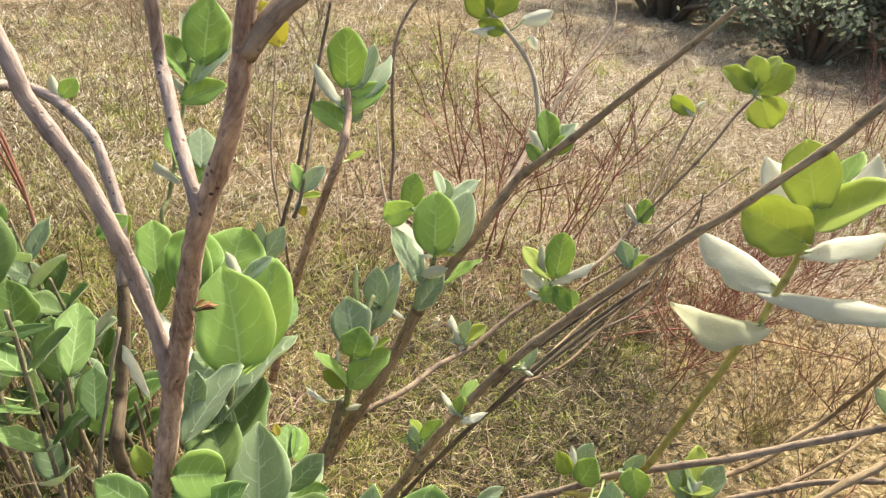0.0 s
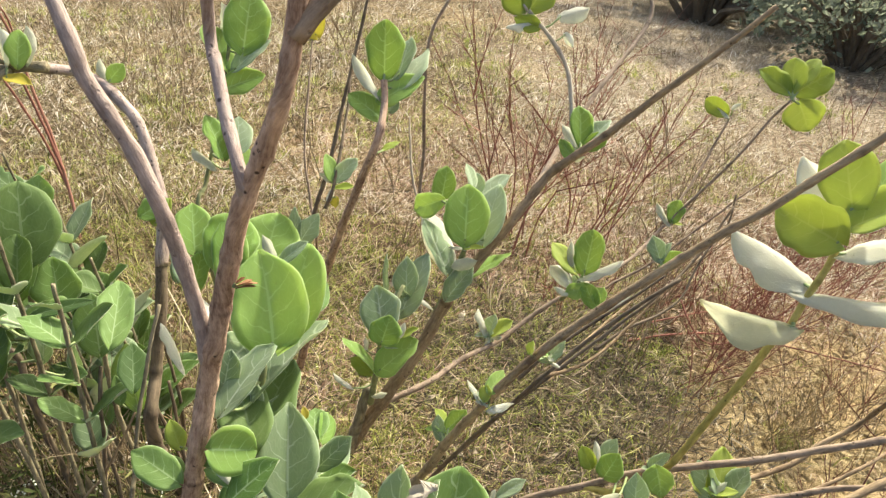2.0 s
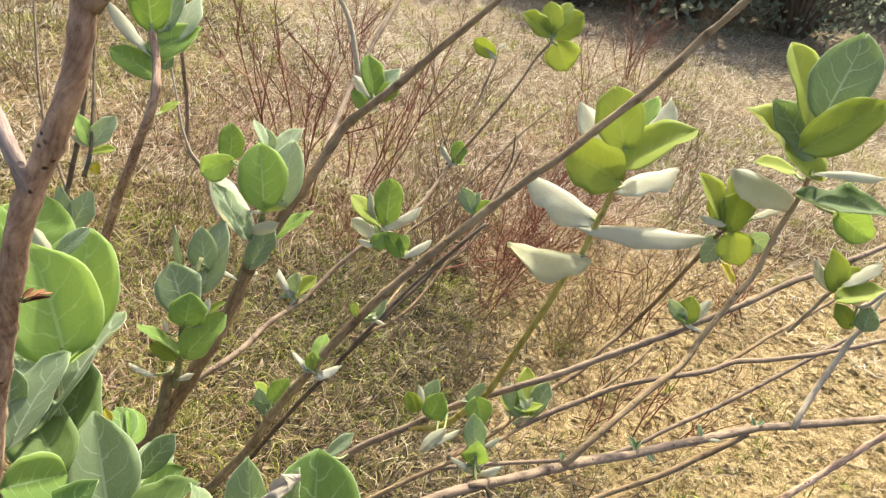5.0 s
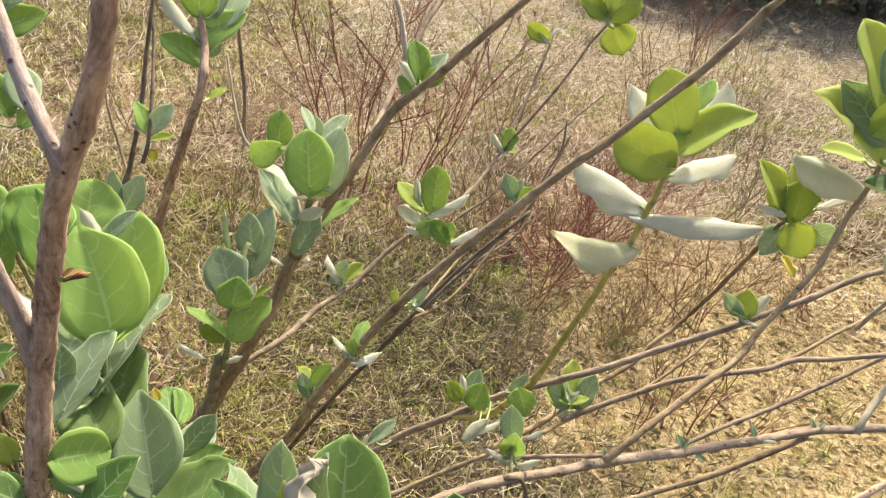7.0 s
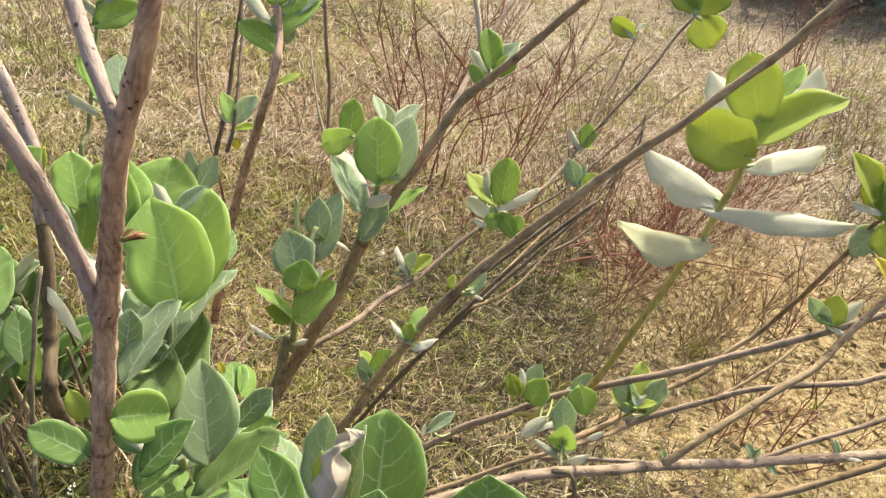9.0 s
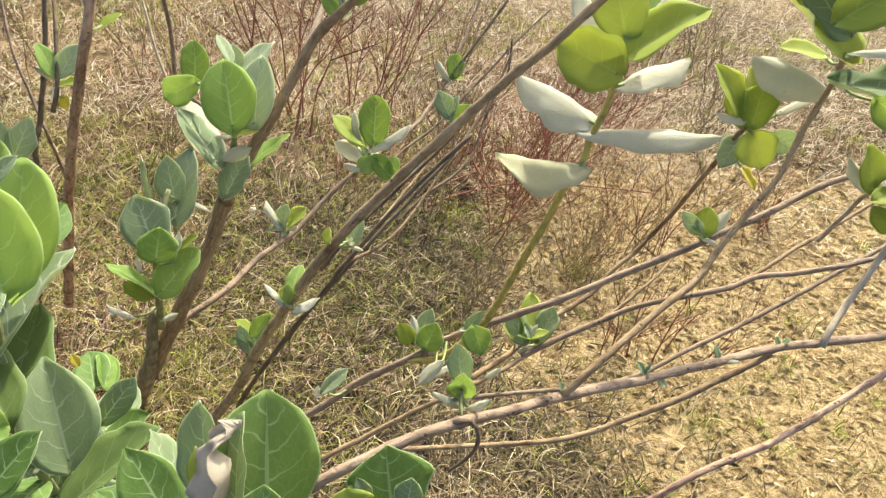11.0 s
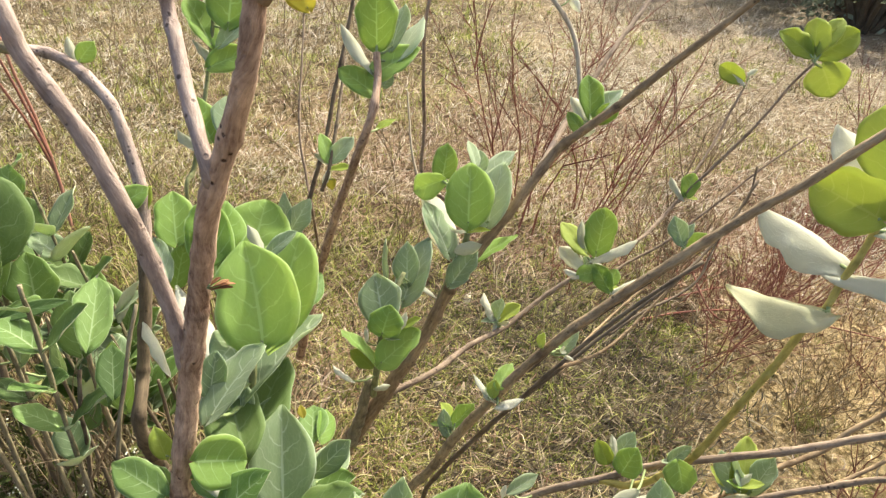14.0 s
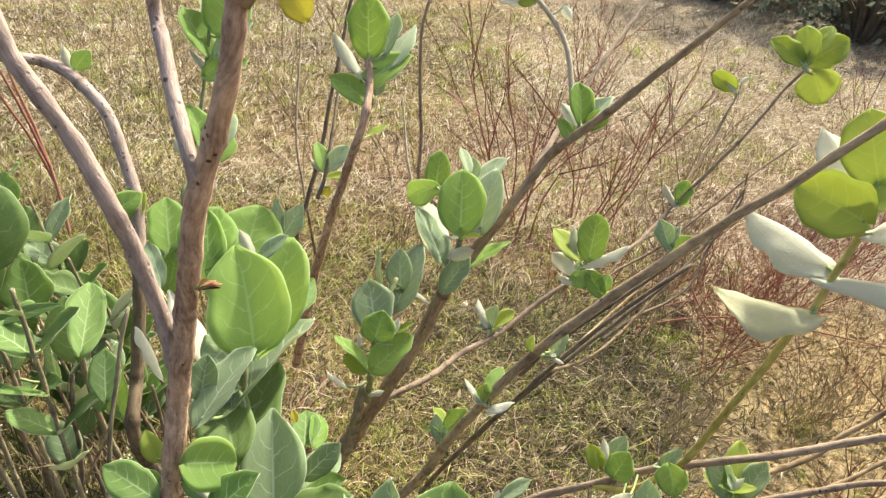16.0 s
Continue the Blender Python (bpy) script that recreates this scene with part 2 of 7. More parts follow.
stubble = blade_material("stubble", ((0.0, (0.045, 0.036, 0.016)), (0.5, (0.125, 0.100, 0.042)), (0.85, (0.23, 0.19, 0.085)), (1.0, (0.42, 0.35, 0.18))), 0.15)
tan_twig = blade_material("tan_twig", ((0.0, (0.14, 0.09, 0.05)), (0.5, (0.26, 0.19, 0.11)), (1.0, (0.42, 0.34, 0.22))), 0.0)
# leaf greens lifted towards grey for the haze over the far bushes
hazy_bush_leaf = blade_material("hazy_bush_leaf", ((0.0, (0.15, 0.18, 0.12)), (0.6, (0.25, 0.285, 0.20)), (1.0, (0.37, 0.40, 0.29))), 0.55)
weed_leaf = blade_material("weed_leaf", ((0.0, (0.055, 0.075, 0.020)), (0.6, (0.125, 0.150, 0.045)), (1.0, (0.27, 0.27, 0.10))), 0.35)
# dry straw colours raised for the haze over the far slope
hazed_straw = blade_material("hazed_straw", ((0.0, (0.24, 0.21, 0.12)), (0.3, (0.50, 0.435, 0.29)), (0.7, (0.74, 0.65, 0.50)), (1.0, (0.92, 0.86, 0.73))))
flower_white, _n, _l, _p = material("flower_white")
_p.inputs["Base Color"].default_value, _p.inputs["Roughness"].default_value = (0.62, 0.61, 0.46, 1), 0.9


def ground_material():
    m, n, l, p = material("soil")
    tc = n.new("ShaderNodeTexCoord")
    big = noise_node(n, l, 0.9, 5, 0.6)
    fine = noise_node(n, l, 26, 8, 0.75)
    grain = noise_node(n, l, 260, 3, 0.6)
    sand = ramp_of(n, l, fine.outputs[0], ((0.35, (0.17, 0.112, 0.048)), (0.46, (0.46, 0.340, 0.158)), (0.60, (0.71, 0.552, 0.295))))
    earth = ramp_of(n, l, fine.outputs[0], ((0.38, (0.045, 0.032, 0.018)), (0.52, (0.18, 0.13, 0.07)), (0.68, (0.48, 0.37, 0.22))))
    sep = n.new("ShaderNodeSeparateXYZ")
    l.new(tc.outputs["Object"], sep.inputs[0])
    # a patch of bare sand lies on the low side of the slope; the rest is matted earth
    ex = maths(n, l, "DIVIDE", maths(n, l, "SUBTRACT", sep.outputs[0], 1.62), 1.42)
    ey = maths(n, l, "DIVIDE", maths(n, l, "SUBTRACT", sep.outputs[1], 1.45), 1.25)
    e = maths(n, l, "SQRT", maths(n, l, "ADD", maths(n, l, "MULTIPLY", ex, ex), maths(n, l, "MULTIPLY", ey, ey)))
    f = maths(n, l, "ADD", maths(n, l, "SUBTRACT", 1.0, e), maths(n, l, "MULTIPLY", maths(n, l, "SUBTRACT", big.outputs[0], 0.5), 1.2))
    mask = ramp_of(n, l, f, ((0.0, (0, 0, 0)), (0.30, (1, 1, 1))))
    col = mixer(n, l, "MIX", mask, earth, sand)
    pale = ramp_of(n, l, big.outputs[0], ((0.50, (0, 0, 0)), (0.68, (1, 1, 1))))
    col = mixer(n, l, "MIX", maths(n, l, "MULTIPLY", pale, 0.5), col, sand)
    # the far slope is nearly bare, and paled on its right for glare
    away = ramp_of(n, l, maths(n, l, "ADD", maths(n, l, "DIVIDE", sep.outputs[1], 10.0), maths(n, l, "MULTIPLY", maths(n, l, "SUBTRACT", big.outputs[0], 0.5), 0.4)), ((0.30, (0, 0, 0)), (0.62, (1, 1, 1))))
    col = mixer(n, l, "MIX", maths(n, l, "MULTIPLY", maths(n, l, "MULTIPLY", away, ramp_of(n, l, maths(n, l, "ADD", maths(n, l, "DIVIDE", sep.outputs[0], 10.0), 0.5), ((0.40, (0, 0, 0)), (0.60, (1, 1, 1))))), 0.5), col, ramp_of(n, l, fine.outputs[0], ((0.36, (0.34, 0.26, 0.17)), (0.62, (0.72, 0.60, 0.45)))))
    col = mixer(n, l, "MULTIPLY", 0.35, col, ramp_of(n, l, grain.outputs[0], ((0.3, (0.55, 0.5, 0.45)), (0.7, (1, 1, 1)))))
    l.new(col, p.inputs["Base Color"])
    p.inputs["Roughness"].default_value = 0.95
    p.inputs["Specular IOR Level"].default_value = 0.1
    b = n.new("ShaderNodeBump")
    b.inputs["Strength"].default_value, b.inputs["Distance"].default_value = 1.0, 0.05
    l.new(maths(n, l, "ADD", fine.outputs[0], maths(n, l, "MULTIPLY", grain.outputs[0], 0.3)), b.inputs["Height"])
    l.new(b.outputs[0], p.inputs["Normal"])
    return m


soil = ground_material()


# ---- the ground: one sheet to the horizon ----
def height(x, y):
    z = 0.09 - 0.42 * math.tanh(x / 3) + 0.02 * (min(y, 30.0) - 1.7)
    r = math.hypot(x, y)
    z += 0.035 * (noise.noise((x * 1.3, y * 1.3, 0.4))) + 0.018 * noise.noise((x * 4.1, y * 4.1, 3.0))
    z += 0.014 * noise.noise((x * 13, y * 13, 7.0)) + min(r * 0.01, 1.2) * noise.noise((x * 0.12, y * 0.12, 11.0))
    return z


def mesh_of(name, verts, faces, mats):
    me = bpy.data.meshes.new(name)
    me.from_pydata(verts, [], faces)
    for m in mats:
        me.materials.append(m)
    return me


def smooth(me):
    me.polygons.foreach_set("use_smooth", [True] * len(me.polygons))
    return me


N = 321
side_x = [math.sinh(s * 6.2) * 0.85 for s in np.linspace(-1, 1, N)]
gv = [(x, y + 1.8, height(x, y + 1.8)) for y in side_x for x in side_x]
gf = [(j * N + i, j * N + i + 1, (j + 1) * N + i + 1, (j + 1) * N + i) for j in range(N - 1) for i in range(N - 1)]
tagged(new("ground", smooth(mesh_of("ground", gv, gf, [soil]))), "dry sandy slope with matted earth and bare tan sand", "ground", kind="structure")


def blades(name, n, place, length, lift, width, mat, label, seed, droop=0.5, tuft=1, radius=0.0):
    """Many bent three-triangle blades, alone or in tufts: place(rng) gives x, y; lift is the rise of a blade in degrees."""
    rng = random.Random(seed)
    v, f = [], []
    for k in range(n):
        if k % tuft == 0:
            spot, reach, tall = place(rng), radius * rng.uniform(0.4, 1.6), rng.uniform(0.6, 1.3)
        if spot is None:
            continue
        x, y = spot[0] + rng.gauss(0, 1) * reach, spot[1] + rng.gauss(0, 1) * reach
        r = math.hypot(x, y)
        far = 1 + max(0, r - 2.0) * 0.09
        L = rng.uniform(*length) * far * tall
        w = rng.uniform(*width) * far * 0.5
        a, e = rng.uniform(0, 2 * math.pi), radians(rng.uniform(*lift))
        z = height(x, y) + rng.uniform(-0.002, 0.010) + (0.016 * rng.random() ** 3 if tuft == 1 else 0)
        dx, dy = math.cos(a), math.sin(a)
        h, s = L * math.cos(e), L * math.sin(e)
        px, py = -dy * w, dx * w
        k = rng.uniform(-0.25, 0.25) * L
        mx, my, mz = x + dx * h * 0.5, y + dy * h * 0.5, z + s * (0.5 + 0.25 * droop)
        tx, ty, tz = x + dx * h - dy * k, y + dy * h + dx * k, z + s * (1 - 0.5 * droop * rng.random())
        i = len(v)
        v += [(x - px, y - py, z), (x + px, y + py, z + w * 0.6), (mx + px, my + py, mz + w * 0.6), (mx - px, my - py, mz), (tx, ty, tz)]
        f += [(i, i + 1, i + 2, i + 3), (i + 3, i + 2, i + 4)]
    return tagged(new(name, mesh_of(name, v, f, [mat])), label, "grass", kind="stuff")


def bare(x, y):
    """How bare the sand is at a place, 0 to 1."""
    e = 1 - math.hypot((x - 1.62) / 1.42, (y - 1.45) / 1.25) + 0.35 * noise.noise((x * 1.1, y * 1.1, 5.0))
    return min(1.0, max(0.0, e / 0.30))


def fan(rng, r0, r1, wide=62):
    wide = 180 if rng.random() < 0.16 else wide
    a, r = radians(rng.uniform(-wide, wide)), r0 * (r1 / r0) ** rng.random()
    return 0.1 + r * math.sin(a), r * math.cos(a)


def straw_place(rng):
    x, y = fan(rng, 0.55, 9.0)
    keep = 0.30 + 0.7 * (noise.noise((x * 1.6, y * 1.6, 1.0)) * 0.5 + 0.5)
    keep *= 0.75 + 0.9 * noise.noise((x * 7, y * 7, 2.0))
    keep *= 1 - 0.75 * math.exp(-((x - 0.2) / 0.5) ** 2 - ((y - 1.66) / 0.42) ** 2)
    return (x, y) if rng.random() < keep * (1 - 0.93 * bare(x, y)) else None


def green_place(rng):
    x, y = (rng.gauss(0.38, 0.34), rng.gauss(1.70, 0.30)) if rng.random() < 0.06 else fan(rng, 0.55, 7.0)
    keep = max(0.0, noise.noise((x * 1.2, y * 1.2, 21.0)) + (-0.25 if x < -0.45 and y < 1.4 else 0.30)) * (1.6 if y < 2.2 else 1.3)
    keep += 0.3 if x < -0.3 and y > 1.5 else 0.0
    keep += 0.8 * math.exp(-((x - 0.42) / 0.6) ** 2 - ((y - 1.65) / 0.55) ** 2)
    return (x, y) if rng.random() < keep * (1 - 0.96 * bare(x, y)) else None


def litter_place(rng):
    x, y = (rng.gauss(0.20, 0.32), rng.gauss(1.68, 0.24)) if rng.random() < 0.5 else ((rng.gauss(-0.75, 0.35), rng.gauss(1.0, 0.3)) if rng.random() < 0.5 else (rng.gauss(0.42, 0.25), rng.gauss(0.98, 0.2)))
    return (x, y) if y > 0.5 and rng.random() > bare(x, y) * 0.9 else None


def tall_place(rng):
    x, y = fan(rng, 1.9, 9.0)
    keep = max(0.0, noise.noise((x * 1.0, y * 1.0, 33.0)) + 0.15)
    return (x, y) if rng.random() < keep * (1 - 0.9 * bare(x, y)) else None


def far_place(rng):
    x, y = fan(rng, 2.6, 16.0, 55)
    keep = 0.25 + max(0.0, noise.noise((x * 0.7, y * 0.7, 41.0)) + 0.2)
    return (x, y) if rng.random() < keep * (1 - 0.8 * bare(x, y)) else None


def stick_place(rng):
    x, y = fan(rng, 0.8, 7.0)
    return (x, y) if rng.random() < 0.35 + 0.8 * noise.noise((x * 1.3, y * 1.3, 61.0)) and rng.random() > 0.7 * bare(x, y) else None


def red_place(rng):
    q = rng.random()
    if q < 0.55:
        x, y = rng.gauss(0.35, 0.95), rng.gauss(2.75, 0.65)
    elif q < 0.75:
        x, y = rng.gauss(-0.35, 0.25), rng.gauss(1.35, 0.35)
    else:
        x, y = fan(rng, 1.2, 7.0)
    return (x, y) if y > 0.5 and rng.random() < (0.55 + 0.9 * noise.noise((x * 2.1, y * 2.1, 71.0))) and rng.random() > bare(x, y) * 0.85 else None


def sand_place(rng):
    x, y = rng.uniform(0.4, 2.6), rng.uniform(0.6, 3.2)
    return (x, y) if rng.random() < 0.5 + 0.5 * noise.noise((x * 3, y * 3, 51.0)) else None


blades("dry_grass", 80000, straw_place, (0.025, 0.10), (-4, 34), (0.0010, 0.0027), straw, "matted dry straw grass lying on the slope", 1)
blades("straw_tufts", 80000, straw_place, (0.02, 0.10), (8, 78), (0.0010, 0.0024), straw, "tufts of short dry grass on the slope", 11, 0.6, 22, 0.022)
blades("green_grass", 210000, green_place, (0.015, 0.065), (12, 80), (0.0012, 0.0028), grass_green, "tufts of short yellow-green grass among the straw", 2, 0.5, 24, 0.024)
blades("leaf_litter", 82000, litter_place, (0.02, 0.09), (-5, 35), (0.0013, 0.0045), litter, "brown leaf and twig litter under the branches, darkened for their shade", 3)
blades("standing_grass", 13000, tall_place, (0.10, 0.26), (45, 88), (0.0012, 0.0024), straw, "thin standing dry grass stalks", 4, 0.3)
blades("distant_grass", 240000, far_place, (0.02, 0.08), (-5, 48), (0.0016, 0.0034), hazed_straw, "dry tufts on the far slope, paled for haze", 5, 0.4)
blades("fallen_twigs", 6000, stick_place, (0.06, 0.26), (-2, 16), (0.0016, 0.0034), tan_twig, "thin fallen twigs lying across the grass", 7, 0.3)
blades("red_straw", 60000, red_place, (0.03, 0.12), (-4, 40), (0.0012, 0.0026), red_straw, "red-brown dead stalks matted on the ground", 8, 0.4)
blades("sand_litter", 16000, sand_place, (0.008, 0.04), (-8, 20), (0.0012, 0.0030), straw, "bits of straw scattered over bare sand", 6)


def wires(name, n, place, length, lift, width, mat, label, seed):
    """Long curled stalks of dry grass, each a bent ribbon of five pieces that arches over the ground."""
    rng = random.Random(seed)
    v, f = [], []
    for _ in range(n):
        spot = place(rng)
        if spot is None:
            continue
        x, y = spot
        far = 1 + max(0, math.hypot(x, y) - 2.0) * 0.12
        step, w = rng.uniform(*length) * far / 5, rng.uniform(*width) * far * 0.5
        a, turn, rise = rng.uniform(0, 2 * math.pi), rng.gauss(0, 0.38), rng.uniform(*lift)
        z, lean, i = height(x, y) + 0.003 + 0.012 * rng.random(), rng.uniform(0.2, 0.9), len(v)
        for k in range(6):
            q = w * (1 - 0.14 * k)
            h = z + rise * math.sin(math.pi * k / 5.5)
            v += [(x + math.sin(a) * q, y - math.cos(a) * q, h), (x - math.sin(a) * q, y + math.cos(a) * q, h + q * lean)]
            x, y, a = x + math.cos(a) * step, y + math.sin(a) * step, a + turn
            if k < 5:
                j = i + 2 * k
                f.append((j, j + 2, j + 3, j + 1))
    return tagged(new(name, mesh_of(name, v, f, [mat])), label, "grass", kind="stuff")


wires("wiry_grass", 34000, straw_place, (0.05, 0.15), (0.004, 0.035), (0.0016, 0.0036), wiry, "tangle of long curled tan grass stalks", 12)
wires("wiry_green_grass", 22000, green_place, (0.04, 0.12), (0.008, 0.045), (0.0016, 0.0036), grass_green, "curled yellow-green grass stalks among the straw", 13)
wires("wiry_red_grass", 9000, red_place, (0.04, 0.14), (0.003, 0.03), (0.0014, 0.0032), red_straw, "curled red-brown stalks lying on the ground", 14)


def stubble_place(rng):
    x, y = fan(rng, 1.6, 9.0)
    keep = max(0.0, noise.noise((x * 0.8, y * 0.8, 81.0)) + 0.13 - 0.25 * math.tanh((x + 0.8 - 0.25 * (y - 2.0)) / 0.6)) * 2.2
    return (x, y) if rng.random() < keep * (1 - bare(x, y)) else None


blades("dark_stubble", 90000, stubble_place, (0.02, 0.09), (-4, 60), (0.0014, 0.0036), stubble, "dark brown and olive stubble in patches on the slope", 16, 0.4, 12, 0.03)


def bank_place(rng):
    x, y = rng.gauss(-1.39, 0.38), rng.gauss(1.77, 0.34)
    return (x, y) if y > 0.7 and rng.random() < 0.6 + 0.8 * noise.noise((x * 3.0, y * 3.0, 91.0)) else None


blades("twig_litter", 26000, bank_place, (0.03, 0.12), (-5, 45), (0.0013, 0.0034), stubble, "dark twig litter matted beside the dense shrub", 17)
wires("rusty_grass", 5000, bank_place, (0.05, 0.16), (0.006, 0.05), (0.0015, 0.0034), red_straw, "rust-brown dry grass arching over the litter", 18)
wires("olive_grass", 4500, bank_place, (0.05, 0.15), (0.010, 0.07), (0.0016, 0.0036), grass_green, "yellow-green grass growing through the litter", 19)


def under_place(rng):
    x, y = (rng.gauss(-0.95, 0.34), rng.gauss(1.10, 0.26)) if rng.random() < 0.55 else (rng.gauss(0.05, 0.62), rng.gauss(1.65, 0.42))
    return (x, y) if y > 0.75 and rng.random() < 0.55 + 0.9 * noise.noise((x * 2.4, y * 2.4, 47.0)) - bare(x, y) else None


# litter whose darkness also stands for shade under shrubs and between grass
blades("shade_litter", 30000, under_place, (0.025, 0.10), (-4, 50), (0.0013, 0.0034), stubble, "litter and stubble under the milkweed shrubs, dark for the shade there", 20)
wires("short_green_grass", 7000, under_place, (0.04, 0.11), (0.008, 0.05), (0.0015, 0.0034), grass_green, "short green grass curling through dark litter", 21)


def stalk_place(rng):
    x, y = rng.gauss(-0.98, 0.30), rng.gauss(1.12, 0.20)
    return (x, y) if y > 0.85 and -1.6 < x < -0.45 else None


blades("dry_stalks", 420, stalk_place, (0.14, 0.42), (58, 88), (0.0022, 0.0042), straw, "dry upright stalks standing under the dense shrub", 22, 0.2)


def shed_place(rng):
    x, y = (rng.gauss(-0.85, 0.35), rng.gauss(0.95, 0.28)) if rng.random() < 0.6 else (rng.gauss(0.05, 0.45), rng.gauss(1.45, 0.35))
    return (x, y) if y > 0.5 and rng.random() > bare(x, y) else None


blades("fallen_leaves", 900, shed_place, (0.03, 0.075), (0, 38), (0.010, 0.024), shed_leaf, "withered papery leaves shed on the ground", 15)


def clods(n, seed):
    """Low irregular lumps of sand, each a small faceted dome, sharing the ground's stuff."""
    rng = random.Random(seed)
    v, f = [], []
    for _ in range(n):
        x, y = rng.uniform(0.35, 3.0), 0.7 + 2.9 * rng.random() ** 1.3
        if rng.random() > bare(x, y) * 0.8 + 0.05:
            continue
        r = 0.004 + 0.024 * rng.random() ** 2.4
        z = height(x, y)
        turn = rng.random() * 6.28
        i = len(v)
        for k in range(6):
            a = turn + k * math.pi / 3
            q = r * rng.uniform(0.6, 1.4) * (1 + 0.5 * math.cos(2 * a + turn))
            v.append((x + q * math.cos(a), y + q * math.sin(a), z - 0.004))
        for k in range(3):
            a = turn + 0.5 + k * 2.094
            v.append((x + r * 0.45 * math.cos(a), y + r * 0.45 * math.sin(a), z + r * rng.uniform(0.16, 0.42)))
        f += [(i, i + 1, i + 6), (i + 1, i + 2, i + 7, i + 6), (i + 2, i + 3, i + 7), (i + 3, i + 4, i + 8, i + 7), (i + 4, i + 5, i + 8), (i + 5, i, i + 6, i + 8), (i + 6, i + 7, i + 8)]
    tagged(new("sand_clods", mesh_of("sand_clods", v, f, [soil])), "small crumbled lumps of dry sand", "sand", kind="stuff")


clods(42000, 9)


# ---- building plants ----
ORIGIN = {}
COURSE = {}


def plant(name, at, label, category="shrub", group=""):
    ob = new(name)
    ob.empty_display_size = 0.1
    ob.location = (at[0], at[1], height(*at))
    ORIGIN[ob.name] = Vector(ob.location)
    return tagged(ob, label, category, group)


def part(name, me, parent, label="", at=None):
    """Links a mesh, whose points are given in the world, as one part under a thing or a part."""
    at = Vector(at) if at is not None else ORIGIN[parent.name]
    me.transform(Matrix.Translation(-at))
    ob = new(name, me)
    ob.parent = parent
    ob.location = at - ORIGIN[parent.name]
    ORIGIN[ob.name] = at
    if label:
        ob["label"] = label
    return ob


def spline(points, step):
    """Evenly stepped points along a smooth curve through the given ones."""
    pts = [Vector(p) for p in points]
    pts = [pts[0] * 2 - pts[1]] + pts + [pts[-1] * 2 - pts[-2]]
    out = []
    for a, b, c, d in zip(pts, pts[1:], pts[2:], pts[3:]):
        n = max(1, int((c - b).length / step))
        for k in range(n):
            t = k / n
            out.append(0.5 * ((2 * b) + (c - a) * t + (2 * a - 5 * b + 4 * c - d) * t * t + (3 * b - a - 3 * c + d) * t ** 3))
    return out + [pts[-2]]


def tube(course, radii, sides):
    v, f = [], []
    up = Vector((0.31, -0.2, 0.93))
    for i, p in enumerate(course):
        d = (course[min(i + 1, len(course) - 1)] - course[max(i - 1, 0)]).normalized()
        x = d.cross(up).normalized()
        y = d.cross(x)
        for k in range(sides):
            a = 2 * math.pi * k / sides
            v.append(p + (x * math.cos(a) + y * math.sin(a)) * radii[i])
    for i in range(len(course) - 1):
        for k in range(sides):
            a, b = i * sides + k, i * sides + (k + 1) % sides
            f.append((a, b, b + sides, a + sides))
    f += [tuple(range(sides))[::-1], tuple(range(len(v) - sides, len(v)))]
    return v, f


def stem(parent, name, points, r0, r1, mat, nodes=0.09, taper=1.0, label=""):
    """A branch: tapered, slightly crooked, swollen at its leaf scars."""
    course = spline(points, 0.009)
    total, run, radii = sum((b - a).length for a, b in zip(course, course[1:])), 0.0, []
    joints, at = [], random.random() * nodes
    while at < total:
        joints.append(at)
        at += nodes * random.uniform(0.55, 1.45)
    scars, runs = [], []
    for i, p in enumerate(course):
        if i:
            run += (p - course[i - 1]).length
        runs.append(run)
        r = r0 + (r1 - r0) * (run / total) ** taper
        q = min((abs(run - j) for j in joints), default=1.0)
        scars.append(math.exp(-(q / 0.004) ** 2))
        r *= 1 + 0.17 * math.exp(-(q / 0.0065) ** 2) + 0.06 * noise.noise(p * 14)
        radii.append(r)
        wob = 0.0012 + 0.05 * r
        if 0 < i < len(course) - 1:
            course[i] = p + Vector((noise.noise(p * 17), noise.noise(p * 17 + Vector((9, 0, 0))), 0)) * wob
    sides = 10 if r0 > 0.006 else 7
    v, f = tube(course, radii, sides)
    v = [q + (q - course[i // sides]) * (0.07 * noise.noise(q * 40) + 0.04 * noise.noise(q * 150)) for i, q in enumerate(v)]
    me = smooth(mesh_of(name, v, f, [mat]))
    me.attributes.new("scar", "FLOAT", "POINT").data.foreach_set("value", [c * min(1.0, max(0.0, 0.5 + 1.6 * math.sin(k * 6.28 / sides + i * 0.13))) for i, c in enumerate(scars) for k in range(sides)])
    me.attributes.new("along", "FLOAT_VECTOR", "POINT").data.foreach_set("vector", [c for i in range(len(course)) for k in range(sides) for c in (radii[i] * math.cos(k * 6.2832 / sides), radii[i] * math.sin(k * 6.2832 / sides), runs[i] * 0.22)])
    ob = part(name, me, parent, label, course[0])
    COURSE[ob.name] = course
    return ob


LEAF_LABEL = {"green": "broad green leaf", "lit_green": "bright green leaf in a lit tone", "mottled": "drooping leaf with a mottled pale underside", "glaucous": "grey-green leaf", "mint": "pale mint-green leaf", "lime": "sunlit yellow-green leaf", "yellowing": "yellowed leaf",
              "pale": "curled leaf showing its white underside", "dead": "withered papery leaf", "dried": "dried red-brown bud scale", "shaded": "leaf darkened for shade"}


